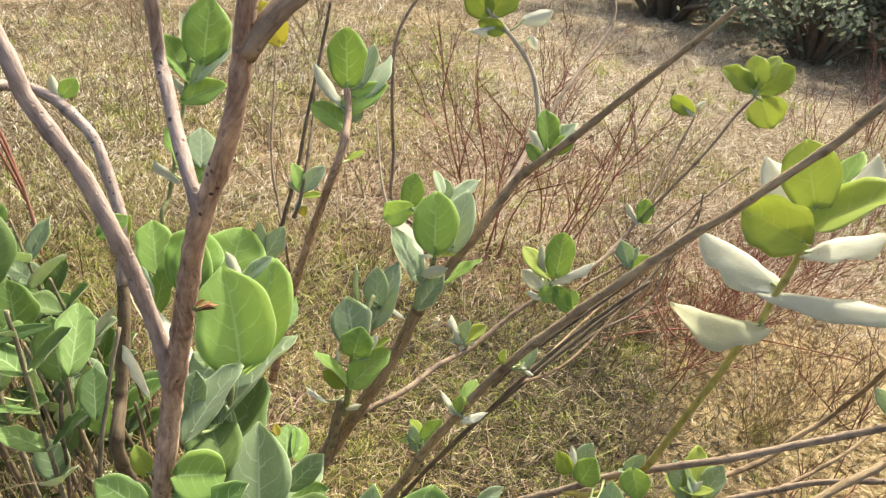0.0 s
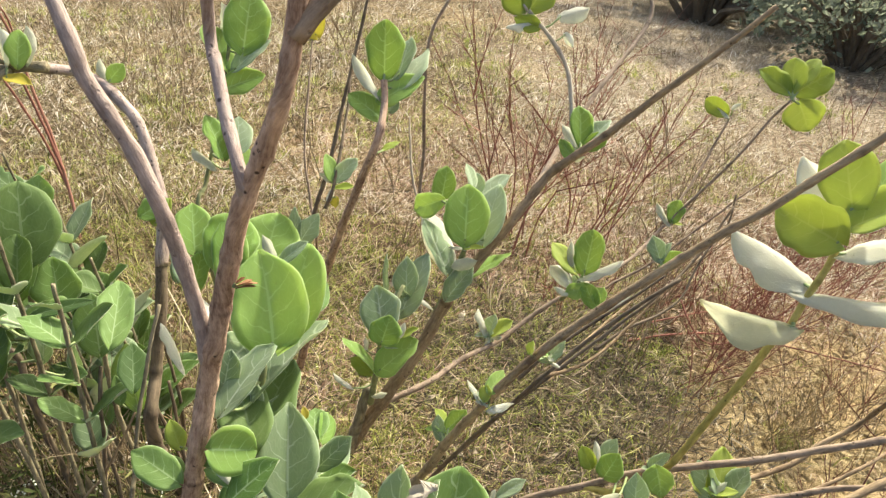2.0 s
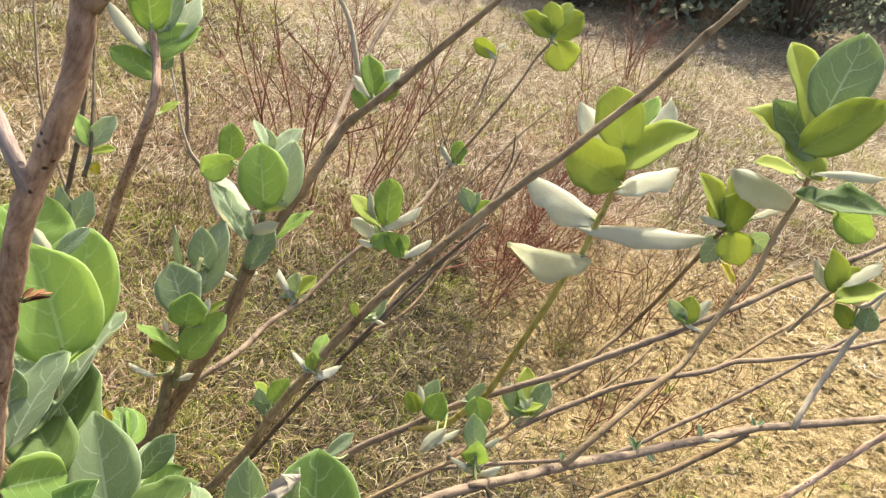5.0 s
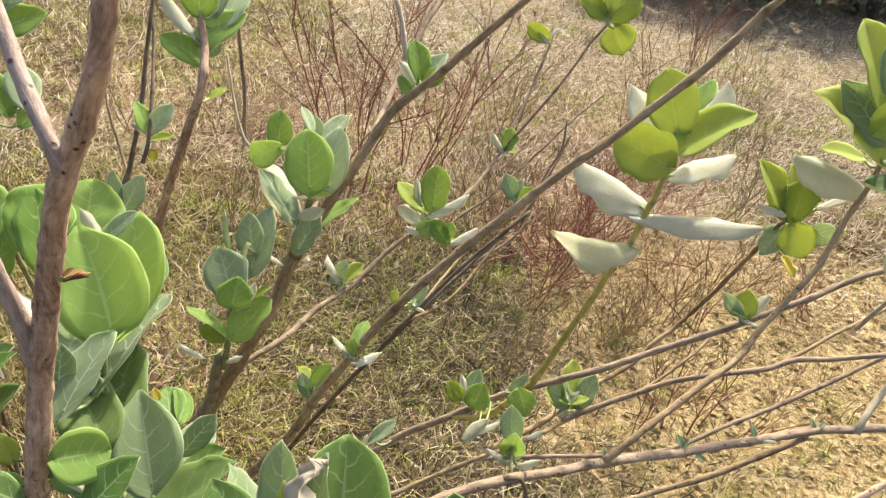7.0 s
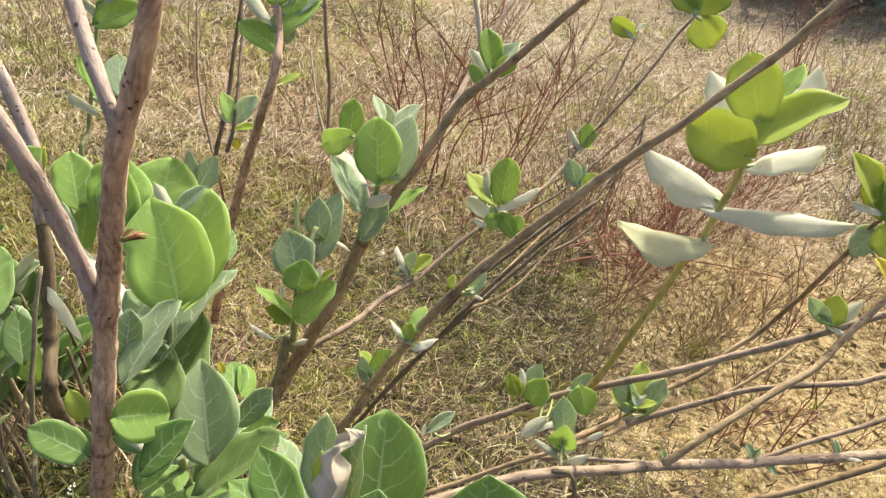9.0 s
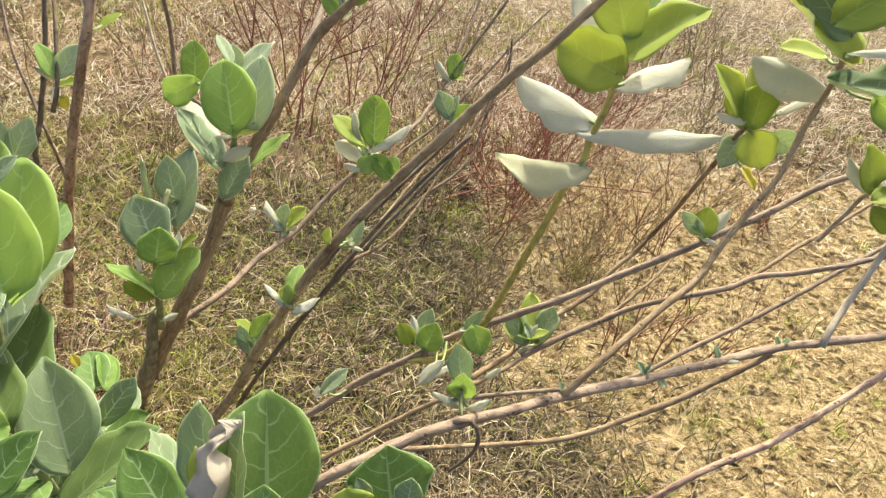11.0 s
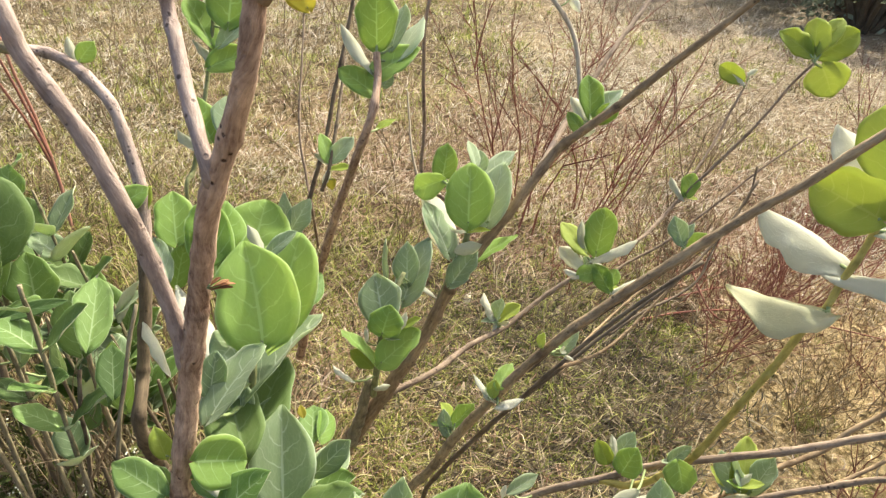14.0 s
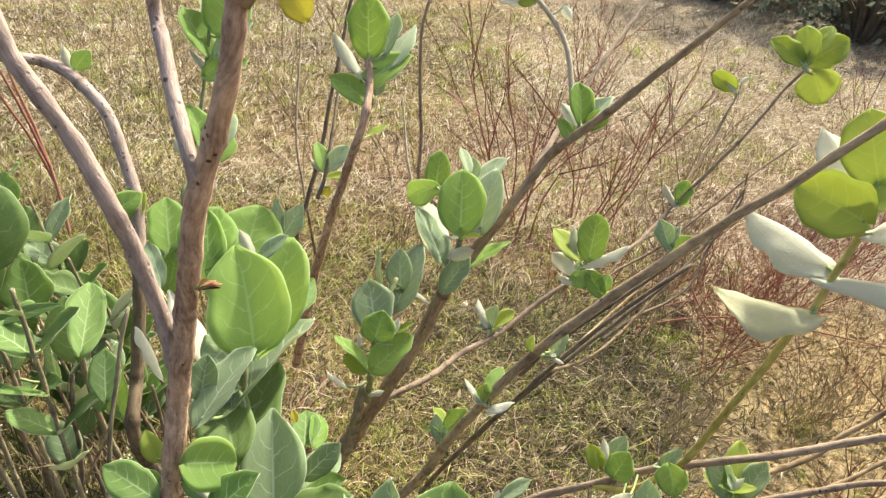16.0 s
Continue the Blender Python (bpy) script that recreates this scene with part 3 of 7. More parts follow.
def leaf(parent, base, tip, facing, width, kind, cup, bend, form=None):
    """A broad thick leaf from base to tip, its upper side towards facing; cup rolls it across, bend along, in degrees.
    form: where it is widest, how blunt its tip is and how uneven its outline, where these are not left to chance."""
    base, tip, n = Vector(base), Vector(tip), Vector(facing)
    axis = tip - base
    L = axis.length
    axis.normalize()
    n = (n - axis * n.dot(axis)).normalized()
    lat = axis.cross(n)
    seed = base * 37
    NU, NV, half = 14, 8, width / 2
    thick = 0.0009
    cr = radians(cup) * (1 + 0.25 * noise.noise(seed))
    br = radians(bend)
    skew = (0.35 if cup > 30 else 0.16) * noise.noise(seed + Vector((5, 0, 0)))
    lop = 0.55 * noise.noise(seed + Vector((0, 8, 0))) if cup > 30 else 0.0       # one half rolls in further
    twist = (0.75 if L > 0.05 else 0.4) * noise.noise(seed + Vector((7, 1, 2)))
    worn = 0.5 if base.x < -0.75 else 0.13          # the dense shrub is eaten most
    bites = [(0.2 + 0.65 * random.random(), random.choice((-1, 1)), max(0.0, random.uniform(-0.25, worn))) for _ in range(2)]
    fold = 0.12 + 0.22 * noise.noise(seed + Vector((2, 2, 0)))
    widest = (0.60 if kind in ("pale", "mottled") else 0.47) + 0.16 * noise.noise(seed + Vector((0, 0, 3)))
    blunt = (0.92 if kind in ("glaucous", "mint", "green", "pale") else 0.74) + 0.20 * noise.noise(seed + Vector((0, 4, 3)))
    if L < 0.06:                                    # young leaves are narrower and pointed
        widest, blunt = 0.44 + 0.1 * noise.noise(seed + Vector((0, 0, 3))), 0.92
    uneven = 1.0
    if form:
        widest, blunt, uneven = form
        twist *= uneven
        skew *= uneven
    rows = []
    for i in range(NU + 1):
        u = i / NU
        if u < widest:
            prof = (1 - ((widest - u) / widest) ** 2.3) ** 0.62
        else:
            prof = (1 - ((u - widest) / (1 - widest)) ** 2.2) ** blunt
            prof *= 1 - 0.35 * max(0.0, (u - 0.86) / 0.14) * (1 - (u - 0.86) / 0.16)   # drawn-out tip
        w = half * max(prof, 0.06) * (1 + uneven * (0.22 if cup > 30 else 0.17) * noise.noise(Vector((u * 3.6, 4, 0)) + seed))
        arc = br * (u - 0.5)
        along = (math.sin(arc) / br if abs(br) > 1e-3 else u - 0.5) * L + 0.5 * L
        rise = ((1 - math.cos(arc)) / br if abs(br) > 1e-3 else 0.0) * L
        rise -= ((1 - math.cos(br * 0.5)) / br if abs(br) > 1e-3 else 0.0) * L
        tw = twist * (u - 0.45)
        lat_u, n_u = lat * math.cos(tw) + n * math.sin(tw), n * math.cos(tw) - lat * math.sin(tw)
        row = []
        for j in range(NV + 1):
            s = j / NV * 2 - 1
            lobe = 0.09 * L * abs(s) * (1 - u) ** 5         # small ears beside the stalk
            ang = cr * s * (0.6 + 0.4 * u) * (1 + lop * s)
            if abs(cr) > 0.02:
                k = cr * (0.6 + 0.4 * u)
                sx, sz = math.sin(ang) / k * w, (1 - math.cos(ang)) / k * w
            else:
                sx, sz = s * w, 0.0
            sx *= 1 + uneven * 0.16 * noise.noise(Vector((u * 2.6, 9 if s > 0 else -9, 0)) + seed)
            for bite_at, bite_side, bite in bites:
                if s * bite_side > 0:
                    sx *= 1 - bite * math.exp(-((u - bite_at) / 0.07) ** 2)
            wave = uneven * (0.18 if cup > 30 else 0.10) * width * s * s * noise.noise(Vector((u * 4.5, s * 1.5, 0)) + seed)
            dip = fold * w * abs(s) - 0.02 * width * math.exp(-(s / 0.10) ** 2)
            crum = (0.42 * width * noise.noise(Vector((u * 4.2, s * 1.3, 2)) + seed)) if kind == "dead" else 0.0
            row.append(base + axis * (along - lobe) + lat_u * (sx + skew * L * u * (1 - u)) + n_u * (sz + wave + dip + crum) + n * rise)
        rows.append(row)
    v, f, uvs, mats = [], [], [], []
    W1 = NV + 1
    for layer in (0, 1):
        for i, row in enumerate(rows):
            for j, p in enumerate(row):
                edge = 0.25 if j in (0, NV) or i in (0, NU) else 1.0
                v.append(p + n * (thick * edge * (0.5 if layer == 0 else -0.5)))
    uv_of = [(i / NU, j / NV * 2 - 1) for _ in (0, 1) for i in range(NU + 1) for j in range(W1)]
    off = (NU + 1) * W1
    for i in range(NU):
        for j in range(NV):
            a = i * W1 + j
            f.append((a, a + W1, a + W1 + 1, a + 1))
            mats.append(0)
            a += off
            f.append((a, a + 1, a + W1 + 1, a + W1))
            mats.append(1)
    ring = [j for j in range(W1)] + [i * W1 + NV for i in range(1, NU + 1)] + [NU * W1 + j for j in range(NV - 1, -1, -1)] + [i * W1 for i in range(NU - 1, 0, -1)]
    for a, b in zip(ring, ring[1:] + ring[:1]):
        f.append((a, b, b + off, a + off))
        mats.append(1)
    # the short stalk back to the branch
    near = min(COURSE[parent.name], key=lambda p: (p - base).length_squared)
    gap = (near - base).length
    if 0.002 < gap < 0.11:
        r = min(0.0028, 0.0012 + 0.018 * L)
        mid = (near + base) / 2 - Vector((0, 0, 0.12 * gap))
        sv, sf = tube(spline([near, mid, base + axis * (0.06 * L)], 0.012), [r * 1.2] + [r] * 400, 5)
        k = len(v)
        v += sv
        uv_of += [(0.5, 0.0)] * len(sv)
        f += [tuple(i + k for i in q) for q in sf]
        mats += [2] * len(sf)
    lower = UPPER[kind] if kind in ("dead", "dried", "mottled") else leaf_felt if kind == "pale" else leaf_underside
    me = mesh_of("leaf", v, f, [UPPER[kind], lower, petiole])
    me.polygons.foreach_set("material_index", mats)
    smooth(me)
    uv = me.uv_layers.new(name="UVMap")
    uv.data.foreach_set("uv", [c for poly in me.polygons for i in poly.vertices for c in uv_of[i]])
    return part("leaf", me, parent, LEAF_LABEL[kind], base)


def leafy(parent, start, count, size, seed, kinds=("green", "glaucous"), stop=1.0):
    """Pairs of leaves crosswise up a stem, from one share of its length to another."""
    rng = random.Random(seed)
    course = COURSE[parent.name]
    turn = rng.uniform(0, math.pi)
    for k in range(count):
        q = start + (stop - start) * (k + 0.5) / count
        i = min(int(q * (len(course) - 1)), len(course) - 2)
        p, d = course[i], (course[i + 1] - course[i]).normalized()
        turn += math.pi / 2 + rng.gauss(0, 0.25)
        a = d.orthogonal().normalized()
        b = d.cross(a)
        for s in (1, -1):
            if rng.random() < 0.12:
                continue
            out = (a * math.cos(turn) + b * math.sin(turn)) * s
            rise = rng.uniform(0.25, 0.95) + 0.5 * q
            axis = (out + d * rise * 0.8 + Vector((rng.gauss(0, 0.15), rng.gauss(0, 0.15), rng.gauss(0.1, 0.15)))).normalized()
            L = size * rng.uniform(0.7, 1.15) * (1.1 - 0.35 * q)
            up = (d - axis * d.dot(axis)).normalized()
            leaf(parent, p + out * 0.006, p + out * 0.006 + axis * L, up, L * rng.uniform(0.58, 0.78), rng.choice(kinds), rng.uniform(8, 30), rng.uniform(-40, 5))


def twigs(parent, name, at, n, tall, spread, lean, mat, seed, thick=0.0028, forks=5, depth=2):
    """Dry stems from one root, each a mesh with its side twigs."""
    rng = random.Random(seed)
    root = Vector((at[0], at[1], height(*at) - 0.02))

    def grow(v, f, p, d, L, r, level):
        pts = [p]
        for _ in range(5):
            d = (d + Vector((rng.gauss(0, 0.10), rng.gauss(0, 0.10), rng.gauss(0.03, 0.06)))).normalized()
            pts.append(pts[-1] + d * L / 5)
        tv, tf = tube(pts, [r * (1 - 0.14 * k) for k in range(6)], 4)
        k = len(v)
        v.extend(tv)
        f.extend(tuple(i + k for i in q) for q in tf)
        if level:
            for _ in range(forks if level > 1 else 3):
                q = rng.uniform(0.2, 0.95) * 5
                i = int(q)
                s = pts[i].lerp(pts[i + 1], q - i)
                e = (d + Vector((rng.gauss(0, 0.55), rng.gauss(0, 0.55), rng.gauss(0.15, 0.3)))).normalized()
                grow(v, f, s, e, L * rng.uniform(0.25, 0.55), r * 0.6, level - 1)

    for _ in range(n):
        v, f = [], []
        d = Vector((rng.gauss(lean[0], spread), rng.gauss(lean[1], spread), 1)).normalized()
        foot = root + Vector((rng.gauss(0, 0.05), rng.gauss(0, 0.05), 0))
        grow(v, f, foot, d, tall * rng.uniform(0.6, 1.1), thick * rng.uniform(0.7, 1.2), depth)
        part(name, mesh_of(name, v, f, [mat]), parent, at=foot)


# ---- the milkweed shrubs ----
front_shrub = plant("milkweed_shrub", (-0.420, 0.780), "tall milkweed with thick bare stems and broad grey-green leaves")
main_stem = stem(front_shrub, "stem", [(-0.530, 0.650, 0.112), (-0.321, 0.596, 0.746), (-0.273, 0.593, 0.908), (-0.215, 0.574, 1.066), (-0.168, 0.547, 1.176), (-0.128, 0.531, 1.247), (-0.096, 0.515, 1.305), (-0.076, 0.510, 1.370), (-0.058, 0.508, 1.432), (-0.048, 0.506, 1.468), (-0.038, 0.504, 1.510)], 0.0160, 0.0060, bark_brown, 0.075, 2.0)
fork_stem = stem(front_shrub, "stem", [(-0.080, 0.511, 1.350), (-0.067, 0.514, 1.366), (-0.048, 0.528, 1.385), (-0.032, 0.548, 1.400), (-0.014, 0.573, 1.419), (0.004, 0.602, 1.443), (0.024, 0.633, 1.474), (0.044, 0.665, 1.506)], 0.0095, 0.0060, bark_grey, 0.09)
side_stem = stem(front_shrub, "stem", [(-0.158, 0.538, 1.198), (-0.157, 0.535, 1.217), (-0.165, 0.545, 1.234), (-0.184, 0.573, 1.268), (-0.201, 0.602, 1.304), (-0.213, 0.620, 1.328), (-0.193, 0.597, 1.445), (-0.219, 0.652, 1.503)], 0.0067, 0.0058, bark_mauve, 0.07)
left_stem = stem(front_shrub, "stem", [(-0.264, 0.588, 0.947), (-0.262, 0.587, 0.995), (-0.263, 0.583, 1.049), (-0.266, 0.577, 1.099), (-0.267, 0.568, 1.145), (-0.269, 0.562, 1.176), (-0.280, 0.558, 1.224), (-0.296, 0.553, 1.268), (-0.311, 0.551, 1.303), (-0.316, 0.552, 1.338), (-0.377, 0.588, 1.476), (-0.403, 0.612, 1.523)], 0.0092, 0.0068, bark_mauve, 0.06)
clump_stem = stem(front_shrub, "stem", [(-0.360, 0.840, 0.093), (-0.280, 0.681, 0.635), (-0.276, 0.709, 0.744), (-0.271, 0.735, 0.827), (-0.273, 0.752, 0.868)], 0.0080, 0.0050, bark_green, 0.05)
leaf(clump_stem, (-0.256, 0.745, 0.854), (-0.289, 0.805, 0.986), (0.447, -0.768, 0.459), 0.116, "lit_green", 14, -14, (0.38, 0.78, 0.9))
leaf(clump_stem, (-0.258, 0.794, 0.845), (-0.241, 0.887, 0.959), (-0.128, -0.760, 0.637), 0.118, "lit_green", 14, -14, (0.45, 0.7, 0.4))
leaf(clump_stem, (-0.425, 0.853, 0.943), (-0.448, 0.907, 1.004), (0.455, -0.574, 0.681), 0.059, "lit_green", 14, -14)
leaf(clump_stem, (-0.359, 0.829, 0.897), (-0.383, 0.907, 0.989), (0.423, -0.634, 0.647), 0.056, "lit_green", 14, -14)
leaf(clump_stem, (-0.331, 0.902, 0.909), (-0.329, 0.971, 0.967), (0.363, -0.600, 0.713), 0.100, "lit_green", 14, -14)
leaf(clump_stem, (-0.303, 0.973, 0.905), (-0.312, 1.006, 0.965), (-0.255, -0.865, 0.432), 0.031, "mint", 14, -14)
leaf(clump_stem, (-0.300, 0.974, 0.906), (-0.270, 1.008, 0.955), (0.339, -0.856, 0.391), 0.040, "mint", 14, -14)
leaf(clump_stem, (-0.271, 0.814, 0.964), (-0.292, 0.829, 0.998), (-0.612, 0.505, -0.609), 0.019, "pale", 55, 12)
leaf(clump_stem, (-0.262, 0.814, 0.961), (-0.223, 0.838, 0.989), (-0.074, -0.713, 0.697), 0.024, "mint", 14, -14)
leaf(clump_stem, (-0.314, 0.749, 0.805), (-0.411, 0.808, 0.900), (-0.727, -0.099, -0.680), 0.057, "pale", 55, 12)
leaf(clump_stem, (-0.303, 0.669, 0.826), (-0.298, 0.700, 0.878), (0.445, -0.787, 0.426), 0.042, "glaucous", 14, -14)
leaf(clump_stem, (-0.293, 0.640, 0.812), (-0.241, 0.723, 0.878), (-0.375, -0.420, 0.827), 0.074, "glaucous", 14, -14)
leaf(clump_stem, (-0.270, 0.705, 0.796), (-0.210, 0.857, 0.835), (-0.576, 0.020, 0.817), 0.104, "glaucous", 14, -14)
leaf(clump_stem, (-0.286, 0.668, 0.717), (-0.284, 0.724, 0.812), (-0.050, -0.862, 0.504), 0.068, "glaucous", 14, -14)
leaf(clump_stem, (-0.268, 0.689, 0.687), (-0.245, 0.743, 0.772), (0.320, -0.838, 0.443), 0.067, "glaucous", 14, -14)
leaf(clump_stem, (-0.277, 0.573, 0.813), (-0.226, 0.603, 0.792), (0.588, -0.593, 0.549), 0.066, "lit_green", 10, -8, (0.42, 0.50, 0.3))
leaf(clump_stem, (-0.205, 0.627, 0.678), (-0.224, 0.709, 0.786), (0.371, -0.707, 0.602), 0.092, "glaucous", 14, -14, (0.4, 1.0, 0.5))
leaf(clump_stem, (-0.173, 0.669, 0.701), (-0.128, 0.702, 0.741), (0.085, -0.821, 0.564), 0.038, "glaucous", 14, -14)
leaf(clump_stem, (-0.246, 0.545, 0.753), (-0.186, 0.584, 0.801), (-0.350, -0.457, 0.818), 0.054, "green", 14, -14)
leaf(clump_stem, (-0.273, 0.577, 0.778), (-0.252, 0.569, 0.757), (-0.463, 0.571, -0.678), 0.015, "pale", 55, 12)
leaf(clump_stem, (-0.336, 0.576, 0.738), (-0.404, 0.585, 0.776), (0.367, -0.517, 0.773), 0.051, "green", 14, -14)
leaf(clump_stem, (-0.364, 0.632, 0.742), (-0.383, 0.649, 0.779), (0.543, -0.615, 0.571), 0.028, "lime", 14, -14)
leaf(clump_stem, (-0.346, 0.603, 0.727), (-0.387, 0.605, 0.744), (0.303, -0.543, 0.783), 0.030, "green", 14, -14)
leaf(clump_stem, (-0.418, 0.749, 0.781), (-0.460, 0.780, 0.849), (-0.869, -0.091, -0.486), 0.030, "pale", 55, 12)
leaf(clump_stem, (-0.422, 0.822, 0.888), (-0.413, 0.856, 0.944), (0.498, -0.772, 0.394), 0.039, "lit_green", 14, -14)
leaf(clump_stem, (-0.475, 0.864, 0.877), (-0.467, 0.893, 0.926), (0.516, -0.767, 0.382), 0.029, "glaucous", 14, -14)
leaf(clump_stem, (-0.421, 0.808, 0.909), (-0.452, 0.843, 0.958), (0.432, -0.582, 0.689), 0.029, "mint", 14, -14)
leaf(clump_stem, (-0.562, 0.925, 0.961), (-0.527, 0.962, 0.981), (0.441, -0.710, 0.549), 0.039, "lit_green", 14, -14)
leaf(clump_stem, (-0.379, 0.840, 0.923), (-0.369, 0.921, 0.986), (0.463, -0.580, 0.670), 0.087, "lit_green", 14, -14)
leaf(clump_stem, (-0.293, 0.755, 0.862), (-0.305, 0.695, 0.853), (0.452, -0.218, 0.865), 0.055, "glaucous", 14, -14)
leaf(clump_stem, (-0.269, 0.841, 0.829), (-0.241, 0.947, 0.849), (0.445, -0.283, 0.850), 0.053, "green", 14, -14)
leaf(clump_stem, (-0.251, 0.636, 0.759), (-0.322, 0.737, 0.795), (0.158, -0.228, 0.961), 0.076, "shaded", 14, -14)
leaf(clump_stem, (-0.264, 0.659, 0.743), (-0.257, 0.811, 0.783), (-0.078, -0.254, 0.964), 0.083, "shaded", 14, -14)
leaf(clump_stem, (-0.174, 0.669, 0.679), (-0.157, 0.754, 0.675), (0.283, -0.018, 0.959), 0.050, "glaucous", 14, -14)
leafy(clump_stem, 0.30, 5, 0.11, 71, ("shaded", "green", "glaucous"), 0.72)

low_shrub = plant("young_milkweed", (-0.100, 0.620), "young milkweed plant with large soft leaves and one withered leaf")
low_stem = stem(low_shrub, "stem", [(-0.140, 0.740, 0.060), (-0.078, 0.553, 0.479), (-0.062, 0.549, 0.603), (-0.042, 0.532, 0.681)], 0.0080, 0.0050, bark_green, 0.05)
low_stem_b = stem(low_shrub, "stem", [(-0.060, 0.660, 0.048), (0.004, 0.478, 0.554), (0.023, 0.458, 0.724), (0.043, 0.434, 0.824)], 0.0080, 0.0050, bark_green, 0.05)
low_stem_c = stem(low_shrub, "stem", [(0.120, 0.620, 0.022), (0.168, 0.466, 0.556), (0.170, 0.438, 0.746), (0.166, 0.398, 0.856)], 0.0070, 0.0050, bark_green, 0.05)
leaf(low_stem, (-0.185, 0.648, 0.667), (-0.114, 0.672, 0.704), (-0.445, -0.074, 0.893), 0.052, "green", 14, -14)
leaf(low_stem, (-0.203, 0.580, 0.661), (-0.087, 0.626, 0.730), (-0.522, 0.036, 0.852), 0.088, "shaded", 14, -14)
leaf(low_stem, (-0.064, 0.549, 0.668), (-0.096, 0.614, 0.746), (0.822, -0.219, 0.526), 0.066, "glaucous", 14, -14)
leaf(low_stem, (-0.059, 0.497, 0.732), (-0.099, 0.552, 0.797), (0.313, -0.621, 0.719), 0.060, "green", 14, -14)
leaf(low_stem, (-0.010, 0.497, 0.769), (-0.015, 0.561, 0.848), (-0.436, -0.716, 0.546), 0.063, "glaucous", 14, -14)
leaf(low_stem, (-0.261, 0.552, 0.716), (-0.207, 0.613, 0.766), (-0.286, -0.442, 0.850), 0.059, "green", 14, -14)
leaf(low_stem, (-0.297, 0.590, 0.760), (-0.227, 0.599, 0.779), (-0.084, -0.733, 0.675), 0.054, "green", 14, -14)
leaf(low_stem, (-0.062, 0.496, 0.699), (-0.140, 0.540, 0.746), (0.482, -0.078, 0.873), 0.063, "green", 14, -14)
leaf(low_stem_b, (0.054, 0.433, 0.824), (0.063, 0.506, 0.916), (0.077, -0.785, 0.614), 0.090, "green", 14, -14, (0.5, 0.72, 0.4))
leaf(low_stem_b, (0.031, 0.427, 0.847), (0.044, 0.483, 0.917), (-0.763, -0.432, 0.482), 0.056, "glaucous", 14, -14)
leaf(low_stem_b, (0.015, 0.418, 0.865), (0.032, 0.461, 0.937), (-0.891, -0.267, 0.366), 0.053, "dead", 60, 30)
leaf(low_stem_b, (0.005, 0.440, 0.860), (0.001, 0.469, 0.895), (-0.356, -0.748, 0.561), 0.020, "lime", 14, -14)
leaf(low_stem_b, (0.062, 0.372, 0.910), (0.068, 0.394, 0.937), (0.037, -0.792, 0.610), 0.043, "green", 14, -14)
leaf(low_stem_c, (0.165, 0.393, 0.866), (0.164, 0.432, 0.914), (-0.075, -0.779, 0.622), 0.069, "green", 14, -14)
leaf(low_stem_c, (0.129, 0.390, 0.891), (0.128, 0.402, 0.905), (-0.001, -0.779, 0.627), 0.041, "lime", 14, -14)
leaf(low_stem_c, (0.146, 0.399, 0.887), (0.137, 0.412, 0.903), (0.093, -0.729, 0.678), 0.013, "glaucous", 14, -14)
leaf(low_stem_c, (0.176, 0.387, 0.892), (0.182, 0.401, 0.909), (-0.206, -0.739, 0.642), 0.024, "glaucous", 14, -14)
leaf(low_stem, (-0.236, 0.806, 0.615), (-0.259, 0.879, 0.622), (0.128, -0.054, 0.990), 0.048, "green", 14, -14)
leaf(low_stem, (-0.223, 0.809, 0.611), (-0.236, 0.882, 0.613), (0.678, 0.097, 0.729), 0.035, "lit_green", 14, -14)
leaf(low_stem, (-0.255, 0.827, 0.644), (-0.263, 0.839, 0.659), (0.354, -0.654, 0.669), 0.013, "yellowing", 14, -14)
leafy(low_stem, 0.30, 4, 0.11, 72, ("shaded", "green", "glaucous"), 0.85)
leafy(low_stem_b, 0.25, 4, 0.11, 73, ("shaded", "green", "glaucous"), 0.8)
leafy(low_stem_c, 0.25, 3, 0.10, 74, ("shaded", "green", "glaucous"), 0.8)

arched_shrub = plant("milkweed_shrub", (-0.660, 1.020), "milkweed with one grey stem that arches over to the ground")
# lower part of the arched stem, with its shadow put into darker bark
stem(arched_shrub, "trunk", [(-0.680, 1.020, 0.140), (-0.545, 0.803, 0.573), (-0.543, 0.847, 0.689), (-0.536, 0.895, 0.810), (-0.538, 0.925, 0.880)], 0.0140, 0.0100, bark_dark, 0.07, label="lower trunk, bark darkened for shade")
arched_stem = stem(arched_shrub, "stem", [(-0.538, 0.920, 0.868), (-0.540, 0.943, 0.915), (-0.542, 0.966, 0.976), (-0.565, 0.990, 1.046), (-0.585, 1.006, 1.100), (-0.612, 1.016, 1.127), (-0.656, 1.027, 1.160), (-0.710, 1.037, 1.176), (-0.746, 0.979, 1.196)], 0.0115, 0.0085, bark_mauve, 0.07)
arch_end = stem(arched_shrub, "branch", [(-0.714, 0.979, 1.197), (-0.746, 0.979, 1.196), (-0.782, 0.976, 1.192), (-0.817, 0.973, 1.185), (-0.841, 0.965, 1.174), (-0.858, 0.958, 1.158), (-0.882, 0.944, 1.119), (-0.895, 0.936, 1.087), (-0.905, 0.926, 1.060), (-0.924, 0.911, 1.029)], 0.0090, 0.0065, bark_weathered, 0.05)
arched_twig = stem(arched_shrub, "branch", [(-0.765, 0.973, 1.196), (-0.784, 0.961, 1.210), (-0.797, 0.947, 1.214), (-0.805, 0.934, 1.193), (-0.834, 0.931, 1.158), (-0.866, 0.929, 1.125)], 0.0060, 0.0050, bark_weathered, 0.04)
